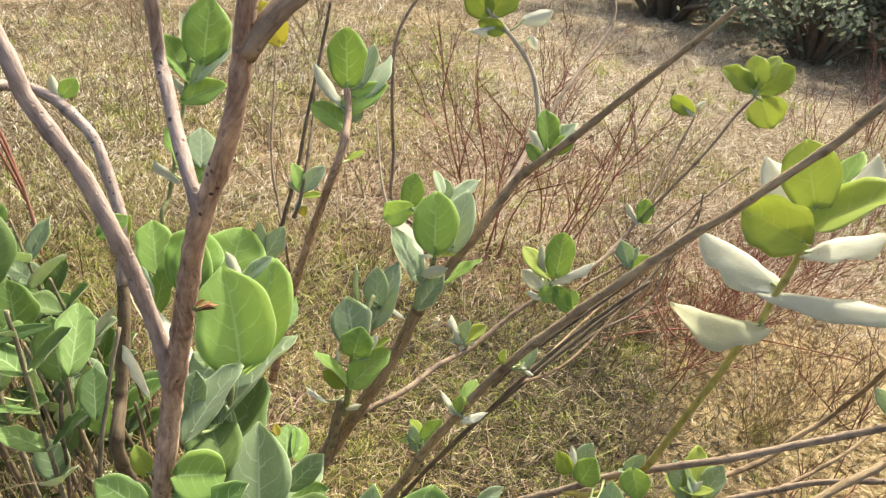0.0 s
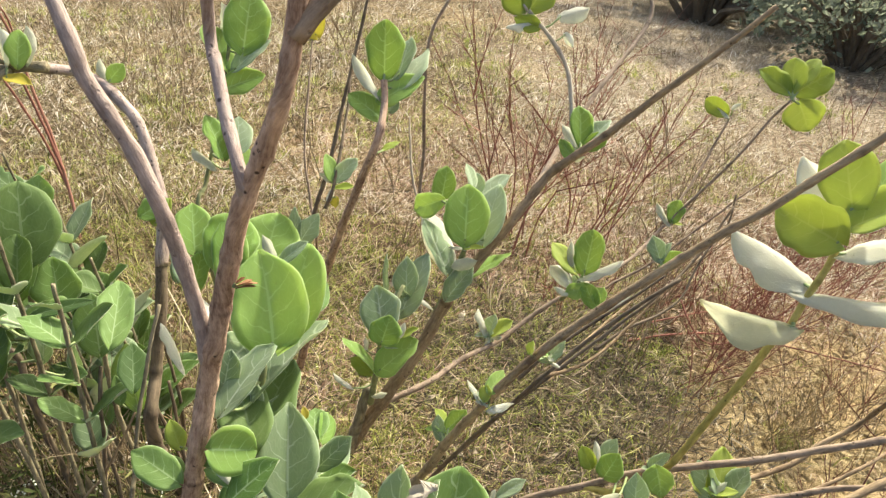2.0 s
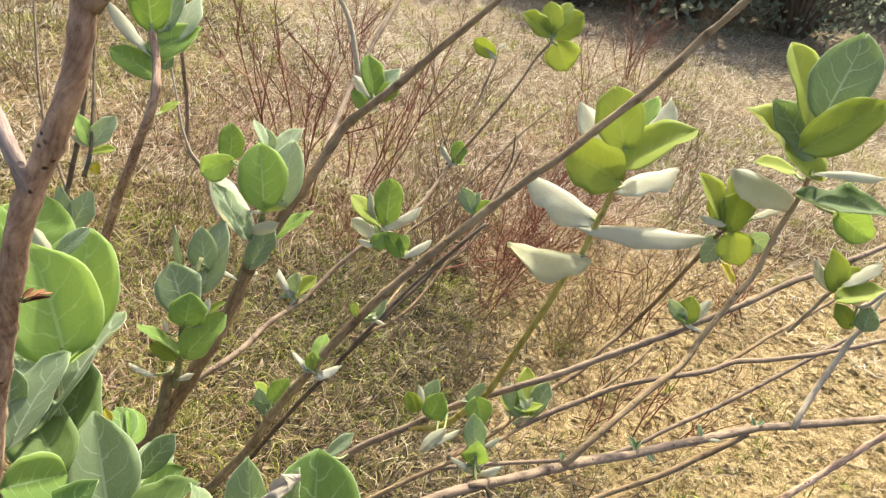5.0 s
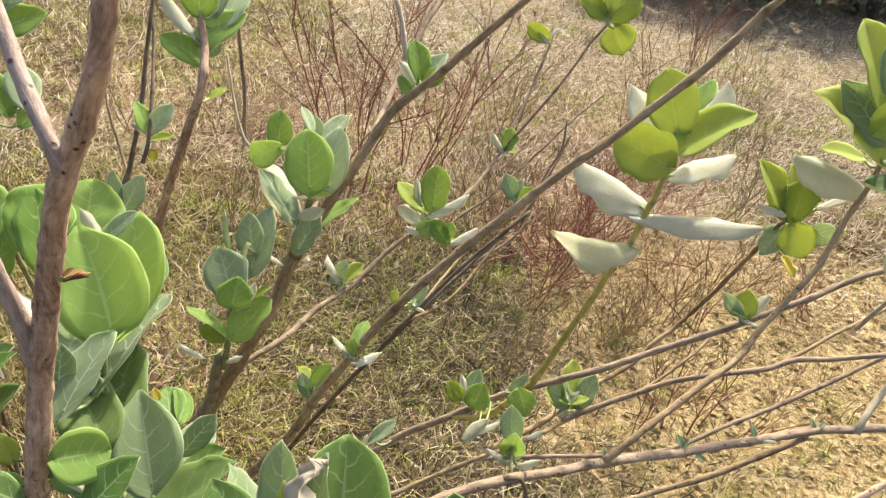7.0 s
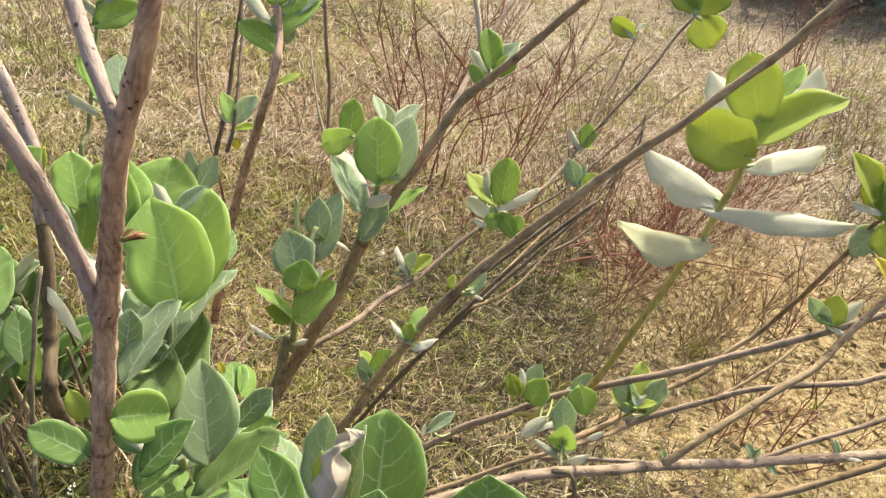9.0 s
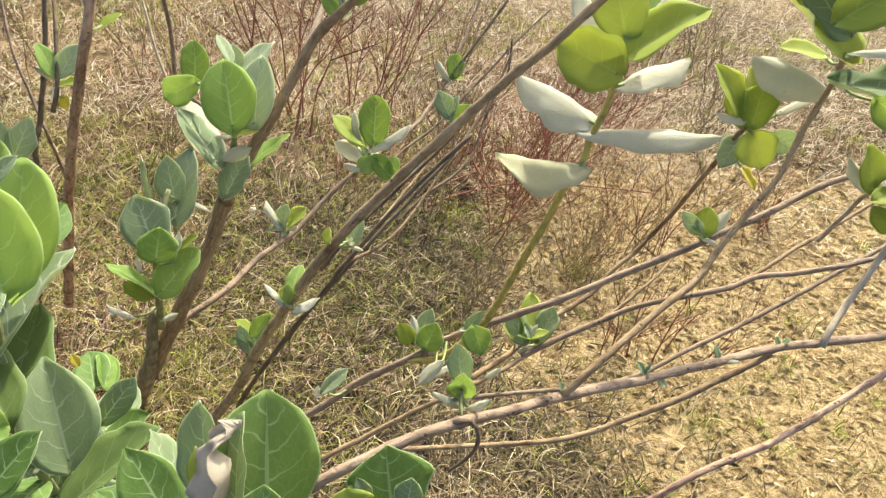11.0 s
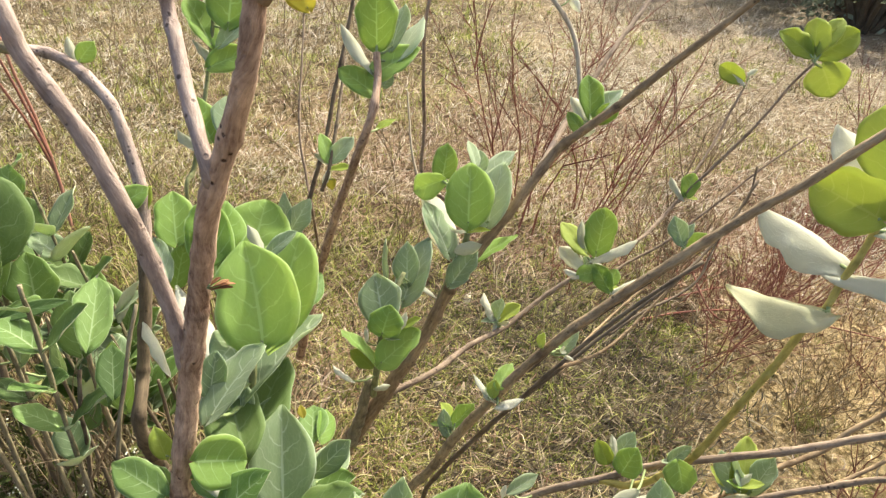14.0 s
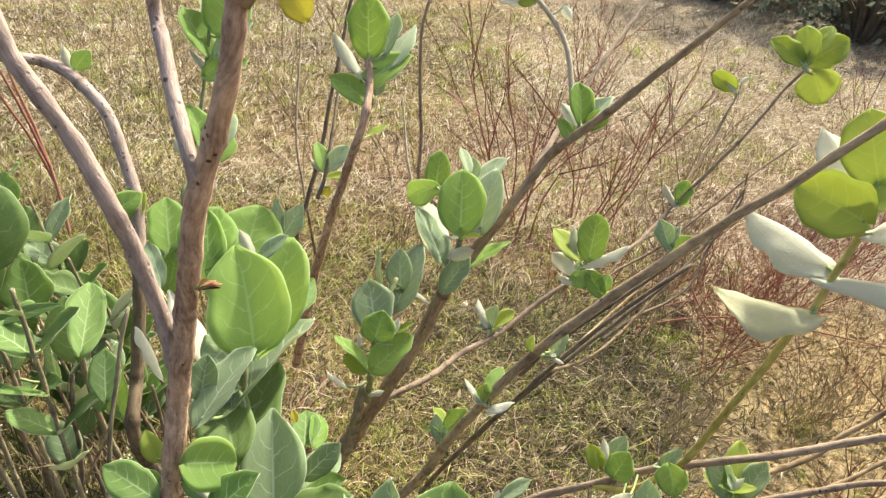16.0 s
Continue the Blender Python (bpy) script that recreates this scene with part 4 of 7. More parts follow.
arched_twig_b = stem(arched_shrub, "branch", [(-0.774, 0.967, 1.191), (-0.791, 0.931, 1.176), (-0.817, 0.911, 1.151), (-0.833, 0.895, 1.127), (-0.853, 0.873, 1.094)], 0.0070, 0.0050, bark_weathered, 0.04)
leaf(arched_twig, (-0.766, 0.953, 1.204), (-0.778, 0.974, 1.261), (0.140, 0.935, -0.325), 0.025, "pale", 55, 12)
leaf(arched_twig, (-0.749, 0.957, 1.200), (-0.749, 0.982, 1.255), (0.652, -0.691, 0.312), 0.037, "lit_green", 14, -14)
leaf(arched_twig, (-0.743, 0.971, 1.202), (-0.745, 0.996, 1.259), (0.144, 0.906, -0.399), 0.025, "pale", 55, 12)
leaf(arched_twig, (-0.805, 0.965, 1.209), (-0.827, 0.982, 1.263), (0.593, -0.666, 0.453), 0.035, "lime", 14, -14)
leaf(arched_twig, (-0.766, 0.944, 1.185), (-0.726, 0.952, 1.172), (0.341, -0.196, 0.920), 0.030, "yellowing", 14, -14)
leaf(arched_stem, (-0.642, 1.032, 1.166), (-0.621, 1.051, 1.191), (0.558, -0.818, 0.138), 0.031, "lit_green", 14, -14)
leaf(arched_stem, (-0.647, 1.032, 1.167), (-0.664, 1.047, 1.199), (-0.694, 0.433, -0.574), 0.018, "pale", 55, 12)
leaf(arched_stem, (-0.552, 0.943, 0.939), (-0.528, 0.971, 0.979), (0.492, -0.826, 0.276), 0.032, "lime", 14, -14)
leaf(main_stem, (-0.198, 0.566, 1.074), (-0.173, 0.570, 1.078), (-0.192, 0.281, 0.940), 0.011, "dried", 25, -14)
leaf(main_stem, (-0.198, 0.566, 1.073), (-0.179, 0.571, 1.081), (-0.415, 0.072, 0.907), 0.010, "dried", 25, -14)
leaf(main_stem, (-0.197, 0.565, 1.072), (-0.175, 0.568, 1.075), (-0.144, 0.286, 0.947), 0.010, "dried", 25, -14)
leaf(main_stem, (-0.199, 0.567, 1.075), (-0.187, 0.570, 1.084), (-0.507, -0.276, 0.817), 0.007, "dried", 25, -14)

slender_shrub = plant("milkweed_shrub", (-0.620, 1.620), "slender upright milkweed shoots with small leaf pairs")
sl_a = stem(slender_shrub, "stem", [(-0.537, 1.431, 0.250), (-0.418, 1.322, 0.563), (-0.362, 1.251, 0.684), (-0.322, 1.207, 0.771), (-0.280, 1.166, 0.864), (-0.236, 1.122, 0.951), (-0.194, 1.089, 1.036), (-0.174, 1.092, 1.087), (-0.177, 1.133, 1.123), (-0.183, 1.159, 1.158)], 0.0115, 0.0065, bark_brown, 0.08)
leaf(sl_a, (-0.183, 1.162, 1.164), (-0.184, 1.190, 1.260), (0.262, -0.926, 0.274), 0.068, "lit_green", 14, -14)
leaf(sl_a, (-0.188, 1.142, 1.128), (-0.245, 1.174, 1.201), (-0.684, 0.307, -0.661), 0.033, "pale", 55, 12)
leaf(sl_a, (-0.187, 1.141, 1.126), (-0.110, 1.172, 1.165), (-0.084, -0.694, 0.715), 0.057, "lit_green", 14, -14)
leaf(sl_a, (-0.177, 1.126, 1.094), (-0.245, 1.139, 1.136), (0.359, -0.552, 0.753), 0.050, "lit_green", 14, -14)
leaf(sl_a, (-0.158, 1.165, 1.164), (-0.147, 1.233, 1.224), (-0.434, -0.560, 0.706), 0.056, "mint", 14, -14)
leaf(sl_a, (-0.145, 1.158, 1.148), (-0.119, 1.247, 1.201), (-0.536, -0.320, 0.781), 0.066, "mint", 14, -14)
leaf(sl_a, (-0.174, 1.101, 1.046), (-0.150, 1.131, 1.054), (0.006, -0.246, 0.969), 0.019, "lime", 14, -14)
leaf(sl_a, (-0.169, 1.134, 1.108), (-0.155, 1.147, 1.130), (0.298, -0.885, 0.359), 0.022, "mint", 14, -14)
sl_b = stem(slender_shrub, "stem", [(-0.800, 1.550, 0.166), (-0.726, 1.364, 0.727), (-0.710, 1.396, 0.827), (-0.684, 1.448, 0.960), (-0.670, 1.497, 1.070), (-0.663, 1.532, 1.155), (-0.659, 1.565, 1.239)], 0.0070, 0.0040, bark_green, 0.08)
leaf(sl_b, (-0.628, 1.519, 1.122), (-0.618, 1.590, 1.258), (0.460, -0.785, 0.415), 0.112, "lit_green", 14, -14)
leaf(sl_b, (-0.662, 1.493, 1.082), (-0.727, 1.537, 1.181), (0.709, -0.345, 0.615), 0.078, "lit_green", 14, -14)
leaf(sl_b, (-0.675, 1.531, 1.158), (-0.690, 1.566, 1.226), (0.374, 0.859, -0.350), 0.048, "pale", 55, 12)
leaf(sl_b, (-0.645, 1.495, 1.082), (-0.563, 1.541, 1.148), (-0.238, -0.634, 0.735), 0.071, "mint", 14, -14)
leaf(sl_b, (-0.668, 1.469, 1.040), (-0.569, 1.500, 1.072), (0.015, -0.756, 0.655), 0.067, "lit_green", 14, -14)
leaf(sl_b, (-0.668, 1.476, 1.051), (-0.707, 1.494, 1.096), (-0.578, 0.446, -0.683), 0.027, "pale", 55, 12)
leaf(sl_b, (-0.619, 1.404, 0.905), (-0.639, 1.472, 0.974), (0.406, -0.589, 0.699), 0.070, "mint", 14, -14)
leaf(sl_b, (-0.653, 1.394, 0.893), (-0.706, 1.436, 0.985), (0.783, -0.252, 0.569), 0.071, "lit_green", 14, -14)
leaf(sl_b, (-0.670, 1.379, 0.870), (-0.732, 1.395, 0.915), (-0.568, 0.088, -0.818), 0.044, "pale", 55, 12)
leaf(sl_b, (-0.630, 1.384, 0.870), (-0.605, 1.440, 0.904), (0.493, -0.608, 0.622), 0.044, "lit_green", 14, -14)
sl_c = stem(slender_shrub, "stem", [(-0.620, 1.750, 0.147), (-0.558, 1.591, 0.542), (-0.521, 1.612, 0.666), (-0.487, 1.664, 0.786), (-0.464, 1.718, 0.910), (-0.441, 1.762, 1.019), (-0.419, 1.804, 1.126), (-0.401, 1.837, 1.217)], 0.0080, 0.0040, bark_dark, 0.08)
sl_c2 = stem(slender_shrub, "stem", [(-0.472, 1.569, 0.697), (-0.455, 1.606, 0.755), (-0.452, 1.682, 0.845), (-0.458, 1.774, 0.925), (-0.466, 1.863, 1.041)], 0.0055, 0.0030, bark_dark, 0.08)
leaf(sl_c2, (-0.459, 1.610, 0.764), (-0.485, 1.643, 0.829), (0.685, -0.504, 0.525), 0.048, "lit_green", 14, -14)
leaf(sl_c2, (-0.449, 1.612, 0.764), (-0.399, 1.654, 0.819), (-0.039, -0.781, 0.623), 0.053, "mint", 14, -14)
leaf(sl_c2, (-0.455, 1.608, 0.759), (-0.498, 1.613, 0.783), (-0.160, 0.864, -0.477), 0.024, "pale", 55, 12)
leaf(sl_c2, (-0.454, 1.600, 0.744), (-0.401, 1.614, 0.751), (-0.034, -0.311, 0.950), 0.033, "lime", 14, -14)
leaf(sl_c2, (-0.444, 1.591, 0.725), (-0.444, 1.576, 0.699), (-0.535, -0.723, 0.437), 0.038, "yellowing", 14, -14)
leaf(sl_c2, (-0.457, 1.598, 0.742), (-0.469, 1.577, 0.710), (-0.343, 0.840, -0.421), 0.021, "pale", 55, 12)
sl_d = stem(slender_shrub, "stem", [(-0.720, 2.100, 0.167), (-0.617, 1.840, 0.486), (-0.643, 1.889, 0.580), (-0.678, 1.964, 0.721), (-0.692, 2.090, 0.903), (-0.708, 2.219, 1.072)], 0.0055, 0.0030, bark_grey, 0.1)
leaf(sl_d, (-0.683, 2.175, 1.042), (-0.742, 2.176, 1.171), (0.346, -0.925, 0.157), 0.101, "yellowing", 14, -14)
sl_e = stem(slender_shrub, "stem", [(-0.198, 1.704, 0.511), (-0.228, 1.759, 0.617), (-0.265, 1.785, 0.675), (-0.287, 1.826, 0.753), (-0.305, 1.892, 0.873)], 0.0050, 0.0025, bark_pale, 0.1)
sl_f = stem(slender_shrub, "stem", [(-0.170, 2.600, 0.102), (-0.378, 2.466, 0.328), (-0.380, 2.463, 0.565), (-0.357, 2.423, 0.948), (-0.303, 2.453, 1.103), (-0.214, 2.465, 1.199), (-0.105, 2.486, 1.304), (-0.002, 2.508, 1.413)], 0.0080, 0.0050, bark_grey, 0.1)

slanting_shrub = plant("milkweed_shrub", (-0.330, 1.150), "sprawling milkweed with long slanting branches and small leaf rosettes")
big_a = stem(slanting_shrub, "branch", [(-0.360, 1.200, 0.100), (-0.331, 1.149, 0.211), (-0.267, 1.134, 0.327), (-0.190, 1.120, 0.466), (-0.118, 1.142, 0.586), (-0.067, 1.169, 0.691), (-0.022, 1.187, 0.763), (0.038, 1.209, 0.843), (0.080, 1.230, 0.902), (0.127, 1.254, 0.965), (0.178, 1.254, 1.011), (0.240, 1.257, 1.063), (0.301, 1.253, 1.123), (0.354, 1.244, 1.175), (0.411, 1.238, 1.231), (0.475, 1.237, 1.296)], 0.0260, 0.0048, bark_tan, 0.085, 0.55)
stub = stem(slanting_shrub, "branch", [(-0.293, 1.119, 0.281), (-0.258, 1.108, 0.380), (-0.240, 1.104, 0.451), (-0.226, 1.106, 0.493)], 0.0140, 0.0100, bark_weathered, 0.05)
ghost = stem(slanting_shrub, "branch", [(0.087, 1.318, 0.885), (0.123, 1.435, 0.919), (0.168, 1.542, 0.976), (0.242, 1.670, 1.063), (0.313, 1.789, 1.135), (0.344, 1.844, 1.182), (0.342, 1.882, 1.232), (0.303, 1.945, 1.300), (0.249, 2.016, 1.385), (0.209, 2.090, 1.468)], 0.0065, 0.0040, bark_grey, 0.09)
arch_twig = stem(slanting_shrub, "branch", [(0.167, 1.483, 0.995), (0.160, 1.509, 1.046), (0.144, 1.542, 1.112), (0.101, 1.567, 1.173), (0.034, 1.592, 1.239)], 0.0060, 0.0050, bark_pale, 0.08)
leaf(arch_twig, (0.060, 1.578, 1.205), (-0.002, 1.561, 1.194), (-0.052, 0.688, -0.723), 0.029, "pale", 55, 12)
leaf(arch_twig, (0.132, 1.578, 1.182), (0.153, 1.566, 1.154), (0.106, 0.946, -0.308), 0.021, "pale", 55, 12)
leaf(arch_twig, (0.116, 1.593, 1.216), (0.182, 1.613, 1.233), (-0.074, 0.772, -0.631), 0.044, "pale", 55, 12)
leaf(arch_twig, (0.039, 1.586, 1.228), (-0.010, 1.609, 1.284), (-0.082, -0.950, 0.301), 0.077, "lime", 14, -14)
leaf(arch_twig, (0.045, 1.587, 1.227), (0.090, 1.631, 1.295), (0.238, -0.879, 0.413), 0.077, "lime", 14, -14)
leaf(arch_twig, (0.074, 1.574, 1.193), (0.015, 1.575, 1.214), (0.035, -0.987, 0.156), 0.038, "lime", 14, -14)
c3_stem = stem(slanting_shrub, "branch", [(-0.095, 1.164, 0.641), (-0.066, 1.175, 0.718), (-0.043, 1.187, 0.776), (-0.031, 1.196, 0.829), (-0.031, 1.220, 0.884)], 0.0080, 0.0040, bark_green, 0.05)
leaf(c3_stem, (-0.028, 1.157, 0.844), (-0.032, 1.224, 0.943), (0.090, -0.826, 0.556), 0.096, "lit_green", 14, -14, (0.45, 0.8, 0.4))
leaf(c3_stem, (0.006, 1.182, 0.834), (0.028, 1.268, 0.930), (-0.436, -0.622, 0.650), 0.081, "mint", 14, -14, (0.45, 0.85, 0.5))
leaf(c3_stem, (-0.097, 1.278, 0.885), (-0.092, 1.316, 0.944), (0.147, -0.834, 0.533), 0.053, "lit_green", 14, -14)
leaf(c3_stem, (-0.089, 1.256, 0.890), (-0.150, 1.247, 0.865), (-0.011, -0.932, 0.362), 0.056, "lit_green", 14, -14)
leaf(c3_stem, (-0.060, 1.176, 0.771), (-0.138, 1.275, 0.855), (0.224, 0.730, -0.646), 0.078, "pale", 72, 12)
leaf(c3_stem, (-0.065, 1.162, 0.772), (-0.128, 1.235, 0.851), (0.711, -0.142, 0.688), 0.077, "mint", 14, -14)
leaf(c3_stem, (-0.028, 1.268, 0.919), (-0.048, 1.297, 0.959), (0.717, -0.329, 0.614), 0.032, "mint", 14, -14)
leaf(c3_stem, (-0.015, 1.267, 0.884), (0.049, 1.317, 0.935), (-0.490, -0.233, 0.840), 0.059, "mint", 14, -14)
leaf(c3_stem, (-0.021, 1.280, 0.902), (-0.025, 1.304, 0.938), (0.065, -0.822, 0.566), 0.036, "mint", 14, -14)
leaf(c3_stem, (-0.050, 1.149, 0.791), (-0.001, 1.154, 0.808), (0.067, 0.887, -0.458), 0.028, "pale", 55, 12)
leaf(c3_stem, (-0.059, 1.131, 0.725), (-0.010, 1.165, 0.787), (-0.203, -0.775, 0.598), 0.053, "mint", 14, -14)
leaf(c3_stem, (-0.023, 1.188, 0.746), (0.061, 1.240, 0.786), (-0.442, 0.021, 0.897), 0.066, "lit_green", 14, -14)
leaf(c3_stem, (-0.191, 1.154, 0.716), (-0.199, 1.197, 0.781), (-0.830, -0.504, 0.237), 0.039, "mint", 14, -14)
leaf(c3_stem, (-0.069, 1.224, 0.845), (-0.041, 1.232, 0.863), (0.420, 0.383, -0.823), 0.013, "pale", 55, 12)
c4_stem = stem(slanting_shrub, "branch", [(-0.224, 1.102, 0.451), (-0.195, 1.057, 0.570), (-0.177, 1.044, 0.664), (-0.159, 1.048, 0.727), (-0.138, 1.089, 0.774)], 0.0070, 0.0040, bark_green, 0.05)
leaf(c4_stem, (-0.164, 1.021, 0.703), (-0.188, 1.073, 0.778), (0.198, -0.770, 0.606), 0.082, "mint", 14, -14)
leaf(c4_stem, (-0.164, 1.001, 0.692), (-0.151, 1.031, 0.739), (0.172, -0.853, 0.493), 0.067, "lit_green", 14, -14)
leaf(c4_stem, (-0.142, 1.074, 0.715), (-0.100, 1.157, 0.812), (-0.478, -0.552, 0.683), 0.083, "mint", 14, -14)
leaf(c4_stem, (-0.134, 1.092, 0.744), (-0.142, 1.139, 0.812), (-0.155, -0.825, 0.543), 0.052, "mint", 14, -14)
leaf(c4_stem, (-0.168, 0.987, 0.634), (-0.096, 1.020, 0.697), (-0.291, -0.671, 0.682), 0.063, "lit_green", 14, -14)
leaf(c4_stem, (-0.175, 0.993, 0.623), (-0.254, 1.034, 0.670), (0.592, 0.274, 0.758), 0.051, "lit_green", 14, -14)
leaf(c4_stem, (-0.187, 1.001, 0.615), (-0.235, 1.020, 0.634), (0.022, -0.679, 0.734), 0.032, "lime", 14, -14)
leaf(c4_stem, (-0.135, 1.013, 0.698), (-0.123, 1.031, 0.726), (-0.121, 0.871, -0.476), 0.016, "pale", 55, 12)
leaf(c4_stem, (-0.127, 1.024, 0.697), (-0.096, 1.032, 0.715), (-0.439, -0.192, 0.878), 0.023, "lime", 14, -14)
leaf(c4_stem, (-0.241, 1.041, 0.537), (-0.290, 1.060, 0.556), (-0.397, -0.063, -0.916), 0.017, "pale", 55, 12)
leaf(c4_stem, (-0.212, 1.078, 0.490), (-0.178, 1.081, 0.501), (0.259, 0.382, -0.887), 0.016, "pale", 55, 12)
leaf(c4_stem, (-0.112, 1.100, 0.741), (-0.078, 1.085, 0.725), (-0.387, 0.104, -0.916), 0.013, "pale", 55, 12)
leaf(c4_stem, (-0.209, 1.043, 0.638), (-0.213, 1.059, 0.660), (0.216, 0.822, -0.526), 0.012, "pale", 55, 12)
leaf(big_a, (0.181, 1.274, 1.023), (0.173, 1.319, 1.089), (0.387, -0.739, 0.551), 0.049, "lit_green", 14, -14)
leaf(big_a, (0.174, 1.269, 1.015), (0.143, 1.299, 1.054), (0.188, 0.846, -0.499), 0.028, "pale", 55, 12)
leaf(big_a, (0.185, 1.268, 1.015), (0.235, 1.298, 1.070), (-0.625, -0.286, 0.726), 0.050, "mint", 14, -14)
leaf(big_a, (0.192, 1.268, 1.016), (0.231, 1.284, 1.048), (0.028, -0.903, 0.429), 0.033, "lit_green", 14, -14)
leaf(big_a, (0.168, 1.260, 1.000), (0.140, 1.283, 1.029), (-0.188, -0.851, 0.490), 0.028, "lit_green", 14, -14)
leaf(big_a, (0.174, 1.256, 0.995), (0.192, 1.260, 1.005), (-0.007, 0.919, -0.395), 0.011, "pale", 55, 12)
mid_b = stem(slanting_shrub, "branch", [(-0.190, 1.119, 0.447), (-0.111, 1.179, 0.460), (-0.043, 1.272, 0.469), (0.041, 1.353, 0.480), (0.132, 1.425, 0.533), (0.212, 1.468, 0.576), (0.349, 1.592, 0.607), (0.440, 1.709, 0.655), (0.531, 1.741, 0.758), (0.611, 1.746, 0.871), (0.667, 1.753, 0.965), (0.701, 1.747, 1.017)], 0.0072, 0.0032, bark_grey, 0.09)
leaf(mid_b, (0.010, 1.341, 0.491), (-0.020, 1.381, 0.547), (-0.707, 0.321, -0.630), 0.031, "pale", 55, 12)
leaf(mid_b, (0.015, 1.340, 0.492), (0.025, 1.372, 0.541), (-0.748, -0.481, 0.458), 0.044, "mint", 14, -14)
leaf(mid_b, (0.021, 1.340, 0.492), (0.069, 1.362, 0.534), (-0.585, -0.225, 0.779), 0.044, "lime", 14, -14)
leaf(mid_b, (0.016, 1.342, 0.494), (0.008, 1.327, 0.471), (-0.019, 0.853, -0.521), 0.014, "pale", 55, 12)
c6_stem = stem(slanting_shrub, "branch", [(0.180, 1.404, 0.583), (0.200, 1.332, 0.660), (0.210, 1.283, 0.715)], 0.0050, 0.0040, bark_green, 0.05)
leaf(c6_stem, (0.220, 1.281, 0.732), (0.233, 1.333, 0.814), (-0.083, -0.832, 0.549), 0.067, "lit_green", 14, -14)
leaf(c6_stem, (0.201, 1.282, 0.731), (0.145, 1.322, 0.779), (0.387, -0.444, 0.808), 0.052, "lime", 14, -14)
leaf(c6_stem, (0.196, 1.290, 0.741), (0.187, 1.322, 0.788), (-0.399, 0.715, -0.574), 0.025, "pale", 55, 12)
leaf(c6_stem, (0.213, 1.274, 0.721), (0.299, 1.292, 0.765), (0.406, 0.209, -0.890), 0.033, "pale", 55, 12)
leaf(c6_stem, (0.196, 1.262, 0.700), (0.145, 1.293, 0.736), (0.107, 0.829, -0.549), 0.033, "pale", 55, 12)
leaf(c6_stem, (0.252, 1.237, 0.672), (0.218, 1.270, 0.715), (-0.114, -0.830, 0.546), 0.039, "lit_green", 14, -14)
leaf(c6_stem, (0.255, 1.236, 0.672), (0.319, 1.250, 0.704), (0.416, 0.159, -0.895), 0.028, "pale", 55, 12)
leaf(c6_stem, (0.249, 1.244, 0.682), (0.264, 1.261, 0.712), (-0.104, -0.829, 0.550), 0.032, "lit_green", 14, -14)
leaf(c6_stem, (0.196, 1.256, 0.689), (0.157, 1.266, 0.698), (-0.086, 0.395, -0.915), 0.018, "pale", 55, 12)
leaf(c6_stem, (0.225, 1.262, 0.705), (0.182, 1.257, 0.689), (-0.091, -0.849, 0.521), 0.037, "lit_green", 14, -14)
leaf(mid_b, (0.461, 1.713, 0.665), (0.426, 1.749, 0.713), (-0.444, 0.529, -0.724), 0.030, "pale", 55, 12)
leaf(mid_b, (0.467, 1.717, 0.672), (0.482, 1.751, 0.726), (-0.165, -0.814, 0.558), 0.051, "lit_green", 14, -14)
leaf(mid_b, (0.696, 1.757, 1.031), (0.617, 1.774, 1.082), (0.162, -0.835, 0.525), 0.059, "lime", 14, -14)
leaf(mid_b, (0.702, 1.759, 1.034), (0.702, 1.800, 1.109), (-0.307, -0.839, 0.450), 0.062, "lime", 14, -14)
leaf(mid_b, (0.710, 1.759, 1.031), (0.800, 1.796, 1.079), (0.099, -0.867, 0.489), 0.074, "lime", 14, -14)
leaf(mid_b, (0.720, 1.750, 1.011), (0.749, 1.719, 0.946), (-0.329, -0.903, 0.277), 0.088, "lime", 14, -14)
leaf(mid_b, (0.702, 1.758, 1.031), (0.669, 1.767, 1.055), (0.163, 0.979, -0.124), 0.018, "pale", 55, 12)
leaf(mid_b, (0.706, 1.765, 1.044), (0.759, 1.806, 1.107), (-0.397, -0.586, 0.707), 0.056, "lime", 14, -14)
far_twig = stem(slanting_shrub, "branch", [(0.448, 1.752, 0.649), (0.533, 1.864, 0.743), (0.601, 1.976, 0.834), (0.638, 2.032, 0.889)], 0.0040, 0.0030, bark_grey, 0.09)
leaf(far_twig, (0.622, 2.015, 0.897), (0.561, 2.047, 0.933), (-0.302, -0.907, 0.294), 0.055, "lime", 14, -14)
leaf(far_twig, (0.627, 2.011, 0.891), (0.595, 2.040, 0.929), (-0.330, 0.593, -0.734), 0.025, "pale", 55, 12)
leaf(far_twig, (0.637, 2.023, 0.912), (0.660, 2.032, 0.928), (0.016, 0.887, -0.462), 0.017, "pale", 55, 12)
big_c = stem(slanting_shrub, "branch", [(-0.220, 1.130, 0.079), (-0.191, 0.980, 0.237), (-0.068, 0.914, 0.452), (-0.009, 0.885, 0.583), (0.054, 0.850, 0.706), (0.115, 0.836, 0.806), (0.167, 0.835, 0.868), (0.230, 0.843, 0.929), (0.286, 0.845, 0.980), (0.357, 0.846, 1.049), (0.411, 0.845, 1.094), (0.463, 0.839, 1.149), (0.511, 0.838, 1.194), (0.538, 0.835, 1.230), (0.568, 0.841, 1.263), (0.596, 0.835, 1.297), (0.623, 0.832, 1.333)], 0.0125, 0.0050, bark_rose, 0.08, 0.6)
leaf(big_c, (0.293, 0.856, 0.998), (0.280, 0.878, 1.028), (-0.223, -0.833, 0.506), 0.024, "mint", 14, -14)
